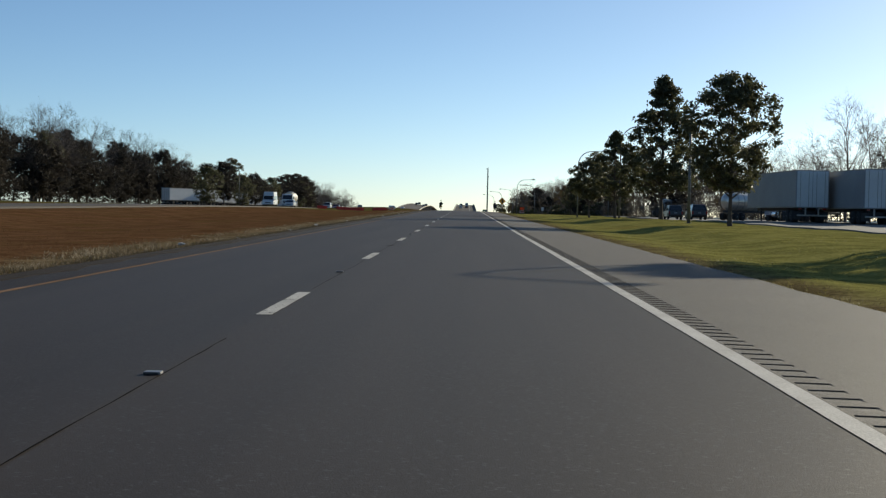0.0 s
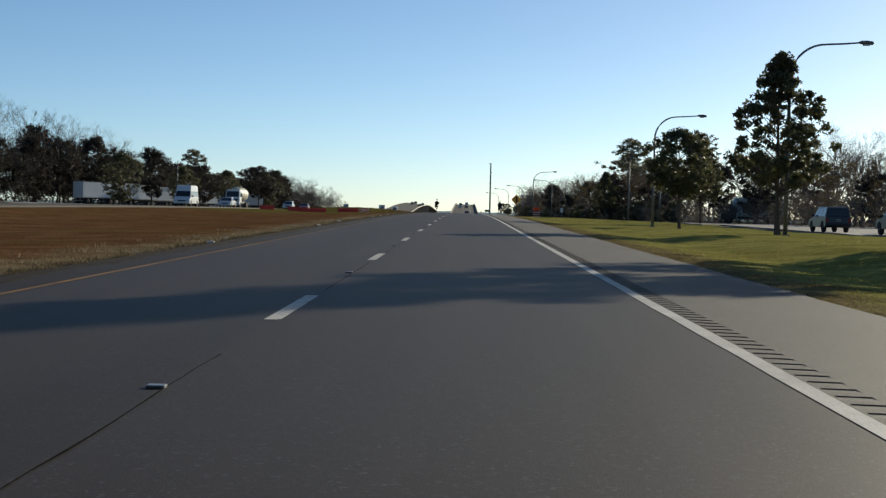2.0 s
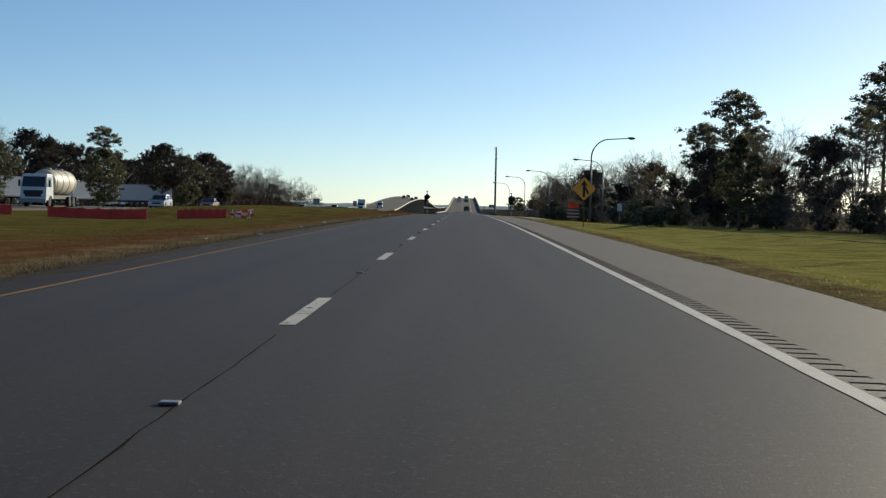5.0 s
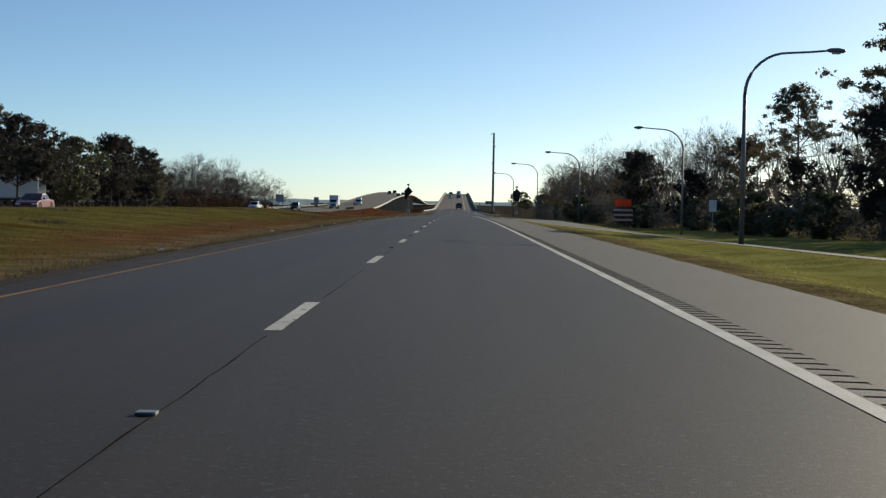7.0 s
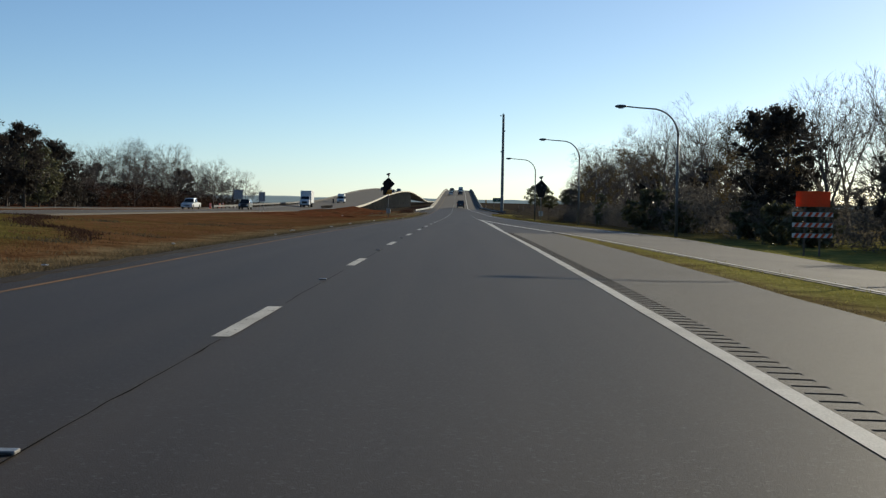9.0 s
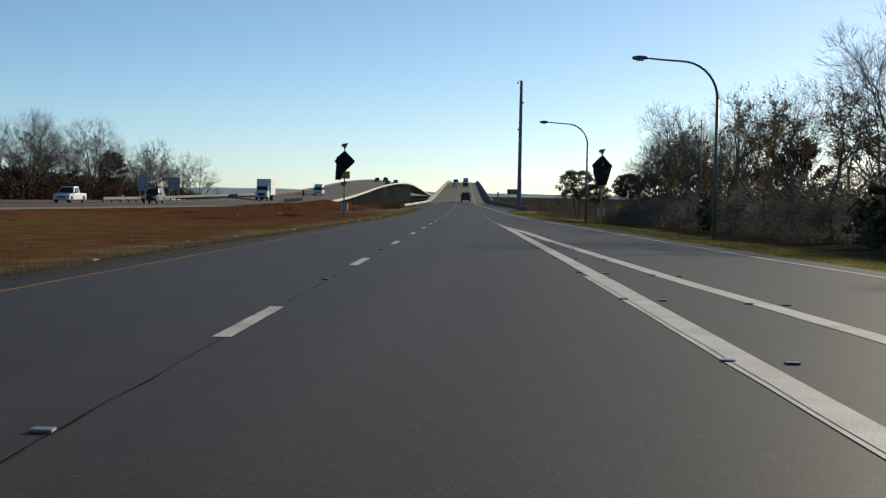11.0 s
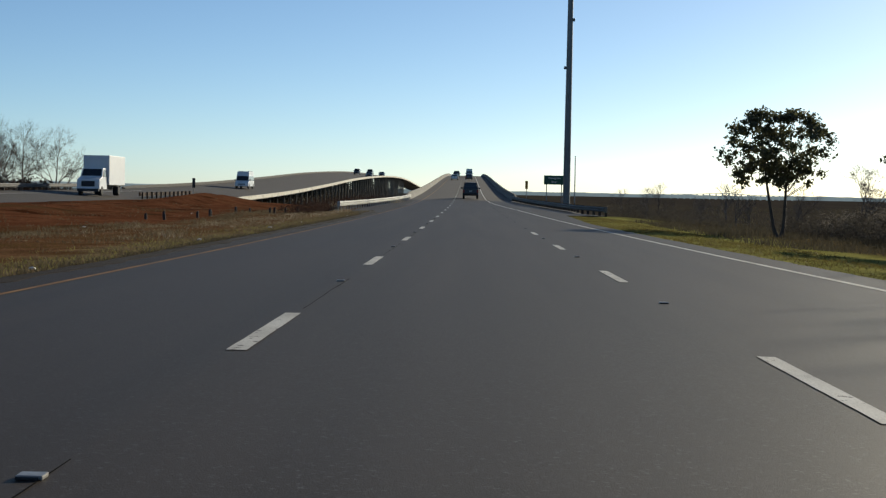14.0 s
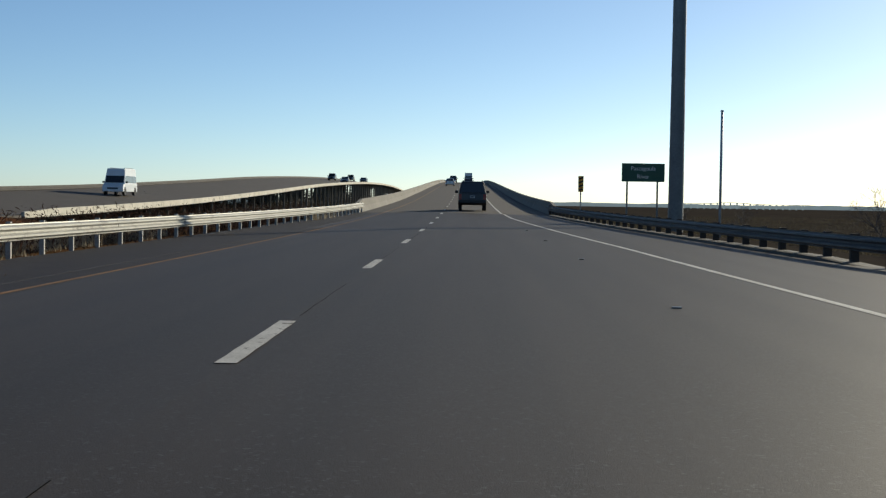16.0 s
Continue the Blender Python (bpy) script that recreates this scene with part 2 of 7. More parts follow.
def curve_at(vals, y, y0=-60.0, step=60.0):
    u = min(max((y - y0) / step, 0.0), len(vals) - 1.001)
    i = int(u)
    s = u - i
    a, b, c, d = (vals[min(max(j, 0), len(vals) - 1)] for j in (i - 1, i, i + 1, i + 2))
    return b + 0.5 * s * (c - a + s * (2 * a - 5 * b + 4 * c - d + s * (3 * (b - c) + d - a)))


def cross(x):
    return -0.018 * (x - CROWN_X) if x > CROWN_X else 0.02 * (x - CROWN_X)


def road_z(x, y):
    return curve_at(GRADE, y) + cross(x)


def lerp_table(tab, v):
    return float(np.interp(v, [t[0] for t in tab], [t[1] for t in tab]))


RAMP_LEFT = [(200, 23.5), (240, 17.8), (280, 13.2), (300, 11.3), (320, 9.6), (354, 7.1), (374, 5.9), (400, 4.5), (426, 3.35), (450, 2.77), (455, 2.68), (462, 2.58), (468, 2.42), (476, 2.22), (483, 2.1)]
RIGHT_LINE = [(200, 28.0), (240, 22.3), (280, 17.7), (300, 15.7), (320, 14.0), (354, 11.4), (400, 8.7), (439, 7.45), (464, 7.05), (478, 6.85), (495, 6.45), (520, 6.0),
              (560, 5.1), (605, 4.1), (624, 3.7), (646, 2.9), (665, 2.2), (690, 1.95), (1800, 1.95)]
BRIDGE_Y = 676.0
PAVE_L = -6.1
WEST_X = [(-200, -41.0), (150, -40.0), (320, -38.2), (600, -33.9), (672, -33.2), (1800, -33.2)]
SHOULDER_R = [(0, 4.8), (40, 4.65), (110, 4.42), (200, 4.35), (392, 4.4)]


def pave_right(y):
    """Right edge of the main pavement."""
    if y < 398:
        return lerp_table(SHOULDER_R, y)
    r = lerp_table(RIGHT_LINE, y) + 1.0
    if y > 600:
        return max(min(r + (y - 580) * 0.045, 7.7), lerp_table([(600, 6.0), (606, 6.3), (610, 9.35), (618, 8.2), (635, 7.5), (652, 6.6), (666, 5.8), (676, 5.5), (2000, 5.5)], y)) if y < 640 else lerp_table([(640, 7.5), (652, 6.7), (666, 5.85), (676, 5.5), (2000, 5.5)], y)
    return min(r if y < 580 else r + (y - 580) * 0.045, 7.7) if y > 520 else r


def smooth(a, b, v):
    t = min(max((v - a) / (b - a), 0.0), 1.0)
    return t * t * (3 - 2 * t)


def ground_z(x, y):
    """Height of the ground sheet."""
    base = curve_at(GRADE, min(y, 640.0))
    rough = 0.10 * noise.noise(Vector((x * 0.12, y * 0.12, 0))) + 0.04 * noise.noise(Vector((x * 0.5, y * 0.5, 3)))
    xr = pave_right(y)
    wx = lerp_table(WEST_X, y)
    marsh = smooth(545, 660, y)
    if x > xr:
        d = x - xr
        edge = base + cross(xr)
        drop = lerp_table([(-100, 0.1), (60, 0.15), (110, 0.2), (170, -0.35), (240, -0.45), (315, -0.6), (372, -0.6), (420, -0.35), (520, -0.4), (1500, -0.4)], y)
        swale = -0.22 * math.exp(-((d - 3.6) / 1.8) ** 2) * (1 - 0.8 * smooth(288, 335, y))
        z = edge + drop * smooth(0.5, 8.0, d) + swale - 0.035
        low = -2.4 * smooth(4.0, 26.0, d) * marsh
        z += low
        rl = lerp_table(RAMP_LEFT, y)
        rr = lerp_table(RIGHT_LINE, y) + 0.3
        if 200 < y < 400:
            w = smooth(rl - 4.0, rl - 0.9, x) * (1 - smooth(rr + 0.4, rr + 4.0, x))
            z = z * (1 - w) + (ramp_z(x, y) - 0.012 - 0.04 * smooth(rl - 0.2, rl + 0.6, x)) * w
        else:
            w = 0.0
        z -= 0.32 * smooth(rr + 1.2, rr + 4.0, x) * smooth(330, 370, y) * (1 - smooth(420, 450, y))
        return z + rough * smooth(0.0, 1.2, d) * (1 - w)
    if x >= PAVE_L:
        return base + cross(x) - 0.07 - 4.0 * smooth(BRIDGE_Y + 1, BRIDGE_Y + 14, y)
    d = PAVE_L - x
    edge = base + cross(PAVE_L)
    west = curve_at(WEST_GRADE, min(y, 640.0))
    span = PAVE_L - (wx + 6.3)
    f = smooth(2.0, span, d)
    z = edge * (1 - f) + (west - 0.08) * f - 0.06
    z -= 0.45 * math.sin(math.pi * min(d / span, 1.0)) ** 2 * (1 - smooth(60, 160, y) * 0.4)
    z += 0.95 * math.sin(math.pi * min(d / span, 1.0)) ** 2 * smooth(262, 302, y) * (1 - smooth(372, 430, y))
    z -= 1.6 * smooth(640, 700, y) * smooth(1.0, 8.0, d)
    z += 0.85 * math.exp(-((x + 23.8) / 2.6) ** 2 - ((y - 644) / 16.0) ** 2)
    spoil = smooth(485, 515, y) * (1 - smooth(655, 675, y)) * smooth(4.0, 7.0, d)
    if x > wx + 7.0:
        z += spoil * (0.30 * noise.noise(Vector((x * 0.22, y * 0.10, 9))) + 0.16 * noise.noise(Vector((x * 0.7, y * 0.45, 4))))
    if x < wx - 6.3:
        far = smooth(0, 30, wx - 6.3 - x)
        z += 0.1 * far - (0.4 * smooth(600, 680, y) + 1.6 * smooth(712, 760, y)) * far
    return z + rough * smooth(0.0, 1.2, d) * (0.2 if wx - 7 < x < wx + 7 else 1.0)


def ramp_z(x, y):
    t = smooth(340, 398, y)
    fall = 0.35 + 0.075 * max(0.0, x - lerp_table(RAMP_LEFT, y))
    return (curve_at(GRADE, y) - fall) * (1 - t) + road_z(x, y) * t


# ---- ground and roads ----
def spread(a, b, fine, far, grow=1.22):
    out, v, s = [a], a, fine
    while v < b:
        v = min(v + s, b)
        out.append(v)
        s = min(s * grow, far)
    return out


gx = sorted({round(v, 3) for v in [-x for x in spread(6.1, 52, 0.5, 2.2)] + [-x for x in spread(52, 3500, 4, 400, 1.3)]
             + [-5.9, -4, -1.75, 1, 3, 4.2, 4.35, 4.5] + spread(4.66, 30, 0.6, 1.2) + spread(30, 3500, 2, 400, 1.3)})
gy = sorted({round(v, 3) for v in list(np.arange(-60, 700, 3.0)) + spread(700, 4600, 4, 400, 1.15) + [-x for x in spread(60, 900, 5, 200, 1.3)]})
gv = [(x, y, ground_z(x, y)) for y in gy for x in gx]
nx = len(gx)
gf = [(j * nx + i, j * nx + i + 1, (j + 1) * nx + i + 1, (j + 1) * nx + i) for j in range(len(gy) - 1) for i in range(nx - 1)]
ground = mesh_part("ground", gv, gf, GRASS, smooth=True)
tagged(ground, "grass verge, dormant brown median and low marsh", "ground", kind="structure")


def ground_material():
    """Verge grass, dormant median, red fill and marsh, blended over the plan."""
    m = bpy.data.materials.new("verge_and_marsh")
    m.use_nodes = True
    nd, lk = m.node_tree.nodes, m.node_tree.links
    b = nd["Principled BSDF"]
    b.inputs["Roughness"].default_value = 0.95
    b.inputs["Specular IOR Level"].default_value = 0.0
    geo, sep = nd.new("ShaderNodeNewGeometry"), nd.new("ShaderNodeSeparateXYZ")
    lk.new(geo.outputs["Position"], sep.inputs[0])

    def tex(scale, detail=4.0, stretch=None):
        t = nd.new("ShaderNodeTexNoise")
        t.inputs["Scale"].default_value, t.inputs["Detail"].default_value = scale, detail
        if stretch:
            mp = nd.new("ShaderNodeMapping")
            mp.inputs["Scale"].default_value = stretch
            lk.new(geo.outputs["Position"], mp.inputs[0])
            lk.new(mp.outputs[0], t.inputs["Vector"])
        else:
            lk.new(geo.outputs["Position"], t.inputs["Vector"])
        return t.outputs[0]

    def math_node(op, a, c):
        n = nd.new("ShaderNodeMath")
        n.operation = op
        for k, v in enumerate((a, c)):
            if isinstance(v, (int, float)):
                n.inputs[k].default_value = v
            else:
                lk.new(v, n.inputs[k])
        return n.outputs[0]

    def step_at(v, lo, hi):
        n = nd.new("ShaderNodeMapRange")
        n.interpolation_type = "SMOOTHSTEP"
        n.inputs[1].default_value, n.inputs[2].default_value = lo, hi
        lk.new(v, n.inputs[0])
        return n.outputs[0]

    def blend(fac, a, c):
        n = nd.new("ShaderNodeMix")
        n.data_type = "RGBA"
        lk.new(fac, n.inputs[0])
        for k, v in ((6, a), (7, c)):
            if isinstance(v, tuple):
                n.inputs[k].default_value = (*v, 1)
            else:
                lk.new(v, n.inputs[k])
        return n.outputs[2]

    big, mid, fine = tex(0.07), tex(0.7), tex(9.0, 3.0)
    mixn = step_at(math_node("ADD", math_node("MULTIPLY", mid, 0.5), math_node("MULTIPLY", fine, 0.5)), 0.36, 0.64)
    green = blend(mixn, (0.155, 0.148, 0.042), (0.33, 0.300, 0.095))
    green = blend(step_at(big, 0.56, 0.72), green, (0.24, 0.20, 0.06))
    brown = blend(mixn, (0.090, 0.045, 0.021), (0.195, 0.104, 0.051))
    brown = blend(step_at(tex(0.18), 0.50, 0.68), brown, (0.12, 0.068, 0.028))
    brown = blend(step_at(tex(0.45, 5.0), 0.60, 0.80), brown, (0.075, 0.045, 0.018))
    brown = blend(step_at(tex(0.11, 3.0), 0.58, 0.74), brown, (0.135, 0.092, 0.036))
    tan = blend(mixn, (0.09, 0.06, 0.03), (0.25, 0.18, 0.10))
    red = blend(mixn, (0.088, 0.033, 0.016), (0.17, 0.070, 0.035))
    red = blend(step_at(tex(0.3, 5.0), 0.52, 0.68), red, (0.050, 0.020, 0.010))
    red = blend(step_at(tex(0.16, 5.0, (1.0, 0.45, 1.0)), 0.52, 0.70), red, (0.085, 0.052, 0.024))
    marsh = blend(tex(0.05, 5.0, (1.0, 0.25, 1.0)), (0.034, 0.028, 0.023), (0.082, 0.068, 0.053))
    jig = math_node("MULTIPLY", math_node("SUBTRACT", mid, 0.5), 2.2)
    jig_big = math_node("MULTIPLY", math_node("SUBTRACT", big, 0.5), 30.0)
    x = math_node("ADD", sep.outputs[0], jig)
    y = math_node("ADD", sep.outputs[1], jig_big)
    xb = math_node("ADD", sep.outputs[0], math_node("MULTIPLY", jig_big, 0.35))
    left = blend(step_at(x, -8.6, -7.2), brown, tan)
    lawn = math_node("MULTIPLY", math_node("MULTIPLY", step_at(y, 205, 240), math_node("SUBTRACT", 1.0, step_at(math_node("ADD", sep.outputs[1], math_node("MULTIPLY", math_node("ADD", x, 10.0), 2.7)), 360, 372))), math_node("SUBTRACT", 1.0, step_at(xb, -12.0, -8.0)))
    turf = blend(mixn, (0.068, 0.063, 0.019), (0.165, 0.135, 0.042))
    turf = blend(step_at(tex(0.22, 4.0), 0.56, 0.76), turf, (0.070, 0.036, 0.012))
    left = blend(lawn, left, turf)
    lawn_far = math_node("SUBTRACT", 1.0, step_at(sep.outputs[0], -60, -52))
    left = blend(lawn_far, left, blend(mixn, (0.06, 0.06, 0.018), (0.15, 0.13, 0.05)))
    soil = math_node("MULTIPLY", step_at(y, 470, 520), math_node("SUBTRACT", 1.0, step_at(xb, -15, -11)))
    left = blend(soil, left, red)
    right = blend(step_at(x, 4.9, 6.4), blend(mixn, (0.10, 0.075, 0.034), (0.25, 0.195, 0.095)), green)
    wild = math_node("MAXIMUM", step_at(xb, 26, 34), math_node("MULTIPLY", step_at(y, 400, 450), step_at(x, 11.5, 14.0)))
    right = blend(wild, right, blend(mixn, (0.06, 0.045, 0.022), (0.16, 0.12, 0.06)))
    col = blend(step_at(sep.outputs[0], -1.0, 1.0), left, right)
    wet = math_node("MAXIMUM", step_at(y, 640, 690), math_node("MULTIPLY", step_at(sep.outputs[1], 606, 614), step_at(sep.outputs[0], 0.0, 2.0)))
    col = blend(wet, col, marsh)
    lk.new(col, b.inputs["Base Color"])
    bp = nd.new("ShaderNodeBump")
    bp.inputs["Strength"].default_value, bp.inputs["Distance"].default_value = 0.8, 0.06
    lk.new(fine, bp.inputs["Height"])
    lk.new(bp.outputs[0], b.inputs["Normal"])
    return m


ground.data.materials[0] = ground_material()


def strip(name, left, right, y0, y1, zf, material, step=3.0, cols=1, lift=0.0, skirt=0.0, parent=None, label=""):
    """A band along the road between two edges that may wander."""
    n = max(1, int(round((y1 - y0) / step)))
    vs, fs = [], []
    for j in range(n + 1):
        y = y0 + (y1 - y0) * j / n
        a, b = (e(y) if callable(e) else e for e in (left, right))
        row = [a + (b - a) * i / cols for i in range(cols + 1)]
        pts = [(x, y, zf(x, y) + lift) for x in row]
        if skirt:
            pts = [(a, y, pts[0][2] - skirt)] + pts + [(b, y, pts[-1][2] - skirt)]
        vs += pts
    w = len(vs) // (n + 1)
    fs = [(j * w + i, j * w + i + 1, (j + 1) * w + i + 1, (j + 1) * w + i) for j in range(n) for i in range(w - 1)]
    return mesh_part(name, vs, fs, material, parent, label)


def broken(x, y, seed, amp):
    return amp * noise.noise(Vector((x * 2.0 + seed, y * 0.9, seed * 3.1))) + amp * 0.6 * noise.noise(Vector((seed, y * 3.7, 1.0)))


road = strip("road", lambda y: PAVE_L + broken(0, y, 1.0, 0.10), CROWN_X, -150, BRIDGE_Y, road_z, ASPHALT, 1.5, 2, 0, 0.12)
tagged(road, "dark grey asphalt carriageway with worn lane markings", "road", kind="structure")
strip("right_lane", CROWN_X, 2.05, -150, 392, road_z, ASPHALT, 3.0, 2, 0, 0, road)
strip("shoulder", 2.47, lambda y: lerp_table(SHOULDER_R, y) + broken(0, y, 7.0, 0.07), -150, 392, road_z, SHOULDER, 1.5, 2, 0, 0.12, road)
strip("merging_lane", CROWN_X, lambda y: (pave_right(y) if y > 398.5 else 4.4) + broken(0, y, 4.0, 0.08), 392, BRIDGE_Y, road_z, ASPHALT, 1.0, 5, 0, 0.12, road)
ramp_road = strip("ramp_road", lambda y: max(lerp_table(RAMP_LEFT, y) - 0.25 + broken(0, y, 61.0, 0.06), 4.55), lambda y: lerp_table(RIGHT_LINE, y) + 0.25 + 0.6 * smooth(380, 398, y) + broken(0, y, 62.0, 0.1), 150, 398.6, ramp_z, SLIP, 1.5, 4, 0, 0.12)
tagged(ramp_road, "pale grey asphalt slip road joining the carriageway", "road", kind="structure")

# grooved rumble strip between edge line and shoulder
GROOVE = ((0.0, 0.0), (0.15, 0.0), (0.20, -0.003), (0.29, -0.0075), (0.313, -0.0075), (0.325, 0.0))
rv = []
yy = -20.0
while yy < 392:
    for dy, dz in GROOVE:
        y = yy + dy
        inset = 0.0 if dz == 0 else 0.012
        rv += [(2.05, y, road_z(2.05, y)), (2.085, y, road_z(2.085, y)), (2.087 + inset, y, road_z(2.09, y) + dz),
               (2.318 - inset, y, road_z(2.31, y) + dz), (2.32, y, road_z(2.32, y)), (2.47, y, road_z(2.47, y))]
    yy += 0.34
k = len(rv) // 6
rf = [(j * 6 + i, j * 6 + i + 1, (j + 1) * 6 + i + 1, (j + 1) * 6 + i) for j in range(k - 1) for i in range(5)]
rumble = mesh_part("rumble_strip", rv, rf, SHOULDER, road, "milled rumble strip")
strip("rumble_lead", 2.05, 2.47, -150, -20, road_z, SHOULDER, 5.0, 1, 0, 0, road)


def painted(name, left, right, y0, y1, material, step=0.8, zf=road_z, seed=0.0, parent=None, lift=0.005, rag=0.012):
    return strip(name, lambda y: (left(y) if callable(left) else left) + broken(0, y * 3, seed, rag),
                 lambda y: (right(y) if callable(right) else right) + broken(0, y * 3, seed + 5, rag), y0, y1, zf, material, step, 1, lift, 0, parent)


YELLOW_X = [(75, -5.06), (300, -5.19), (545, -5.20), (607, -5.40), (676, -5.42)]
strip("left_shoulder", lambda y: PAVE_L + 0.02, lambda y: lerp_table(YELLOW_X, y) - 0.06 + broken(0, y * 0.5, 31.0, 0.03), -60, 640, road_z, EDGE_TAR, 1.5, 2, 0.004, 0, road)
painted("edge_line", 1.905, 2.05, -60, 426, WHITE, 1.2, seed=2.0, parent=road)
painted("yellow_edge_line", lambda y: lerp_table(YELLOW_X, y) - 0.05, lambda y: lerp_table(YELLOW_X, y) + 0.045, -60, BRIDGE_Y, YELLOW, 1.2, seed=3.0, parent=road)
painted("gore_line", lambda y: lerp_table([(396, 1.915), (426, 1.99), (470, 2.0), (484, 1.95)], y), lambda y: lerp_table([(396, 2.075), (424, 2.27), (456, 2.28), (467, 2.31), (484, 2.1)], y), 396, 484, WHITE, 1.2, seed=4.0, parent=road, lift=0.009)
painted("gore_line", lambda y: lerp_table([(399, 4.37), (426, 3.20), (450, 2.62), (455, 2.52), (460, 2.44), (468, 2.34), (475, 2.24)], y), lambda y: lerp_table([(399, 4.64), (426, 3.50), (450, 2.92), (455, 2.85), (460, 2.80), (465, 2.69), (469, 2.5), (475, 2.32)], y), 399, 475, WHITE, 1.2, seed=5.0, parent=road, lift=0.005)
painted("ramp_line", lambda y: lerp_table(RAMP_LEFT, y) - 0.06, lambda y: lerp_table(RAMP_LEFT, y) + 0.06, 230, 398.5, WORN, 2.0, ramp_z, 6.0, ramp_road)
painted("right_edge_line", lambda y: lerp_table(RIGHT_LINE, y) - 0.07, lambda y: lerp_table(RIGHT_LINE, y) + 0.07, 399, BRIDGE_Y, WHITE, 1.2, seed=8.0, parent=road)

DASH = 12.192
for k in range(-2, 55):
    y = k * DASH
    if y + 3.05 < BRIDGE_Y:
        painted("lane_dash", CROWN_X - 0.07, CROWN_X + 0.07, y, y + 3.05, WORN, 0.16, seed=k * 1.7, parent=road, rag=0.006, lift=0.006)
for k in range(40, 47):
    y = k * DASH - 2.2
    painted("lane_dash", 1.90, 2.04, y, y + 3.05, WORN, 0.16, seed=k * 2.3 + 9, parent=road, rag=0.006, lift=0.006)

# sealed crack that wanders along the joint of the two lanes
DARK = mat("bitumen", (0.012, 0.010, 0.008), 0.95, scale=2, fine=30, bump=0.0, spec=0.03)
for k in range(-1, 54):
    y = k * DASH + 3.6
    off = broken(0, k * 3.3, 11.0, 0.04)
    strip("crack", lambda v: CROWN_X + 0.02 + off + broken(0, v * 0.8, 12.0, 0.02), lambda v: CROWN_X + 0.026 + off + broken(0, v * 0.8, 12.0, 0.02) + 0.022 * abs(noise.noise(Vector((v * 1.7, 2, 2)))),
          y, y + 6.5 + 2 * math.sin(k), road_z, DARK, 0.4, 1, 0.003, 0, road)

# raised reflective markers in the gaps of the lane line: a low pale block, its lens face coloured dark for shade
MARKER = mat("marker_plastic", (0.22, 0.21, 0.195), 0.35, scale=4, fine=30, rand=0.5)
LENS_SHADE = mat("marker_lens_shade", (0.03, 0.03, 0.032), 0.3, scale=4, fine=30)
bm = bmesh.new()
box(bm, -0.05, 0.05, -0.04, 0.04, 0.0, 0.018, 0.006)
first = part("road_marker", bm, MARKER, road)
first.location = (CROWN_X - 0.02, 8.0, road_z(CROWN_X, 8.0))
bm = bmesh.new()
box(bm, -0.047, 0.036, -0.048, -0.041, 0.002, 0.015, 0.002)
eye = part("lens", bm, LENS_SHADE, first)


def road_marker(x, y, worn):
    o = new("road_marker", first.data)
    o.parent, o.location = road, (x, y, road_z(x, y))
    if not worn:
        e = new("lens", eye.data)
        e.parent = o


LOST = (2, 11, 12, 39)
SHIFT = {1: -0.4, 27: -0.55, 37: 0.3}
for k in range(1, 48):
    if k in LOST:
        y = k * DASH + 7.9
        strip("marker_scar", lambda v: CROWN_X - 0.02 - 0.08 * math.sqrt(max(0.0, 1 - ((v - y) / 0.15) ** 2)) + broken(0, v * 6, k, 0.03), lambda v: CROWN_X + 0.01 + 0.07 * math.sqrt(max(0.0, 1 - ((v - y) / 0.15) ** 2)) + broken(0, v * 6, k + 3, 0.03), y - 0.15, y + 0.15, road_z, DARK, 0.03, 1, 0.0045, 0, road)
    elif k % 9 != 4:
        road_marker(CROWN_X - 0.02, k * DASH + 7.9 + SHIFT.get(k, 0.0), k % 5 == 3)
for k in range(10):
    y = 466.2 - k * 6.5
    rl = lerp_table(RAMP_LEFT, y)
    for dx in (1.94, 2.40, rl - 0.17, rl + 0.27):
        if abs(dx - 2.40) > 0.01 or k > 0:
            road_marker(dx, y, k % 4 == 1)
for k in range(38, 53):
    road_marker(1.97, k * DASH + 6.1, k % 4 == 1)


strip("edge_dirt", lambda y: PAVE_L - 0.25 + broken(0, y, 21.0, 0.25), lambda y: -5.78 + broken(0, y * 0.7, 23.0, 0.20), -60, 600, lambda x, y: road_z(x, y) - 0.03 * smooth(0.0, 0.3, PAVE_L - x), DIRT, 0.5, 3, 0.012, 0.06, road)
strip("left_apron", lambda y: PAVE_L - 2.3 * smooth(590, 615, y) + broken(0, y, 1.0, 0.10), lambda y: PAVE_L + 0.12, 588, BRIDGE_Y, road_z, EDGE_TAR, 1.0, 2, 0.006, 0.12, road)

# ---- westbound carriageway ----
def west(dx):
    return lambda y: lerp_table(WEST_X, y) + dx


def west_z(x, y):
    return curve_at(WEST_GRADE, y) - 0.09 * smooth(540, 650, y) * (x - lerp_table(WEST_X, y))


WBRIDGE_Y = 672.0
west_road = strip("west_road", west(-6.2), west(6.2), -150, WBRIDGE_Y, west_z, RAMP, 5.0, 2, 0.02, 0.15)
tagged(west_road, "grey asphalt carriageway across the median", "road", kind="structure")
painted("west_line", west(5.0), west(5.14), -100, WBRIDGE_Y, YELLOW, 6.0, west_z, 1.0, west_road, 0.026)
painted("west_line", west(-4.2), west(-4.06), -100, WBRIDGE_Y, WHITE, 6.0, west_z, 1.0, west_road, 0.026)


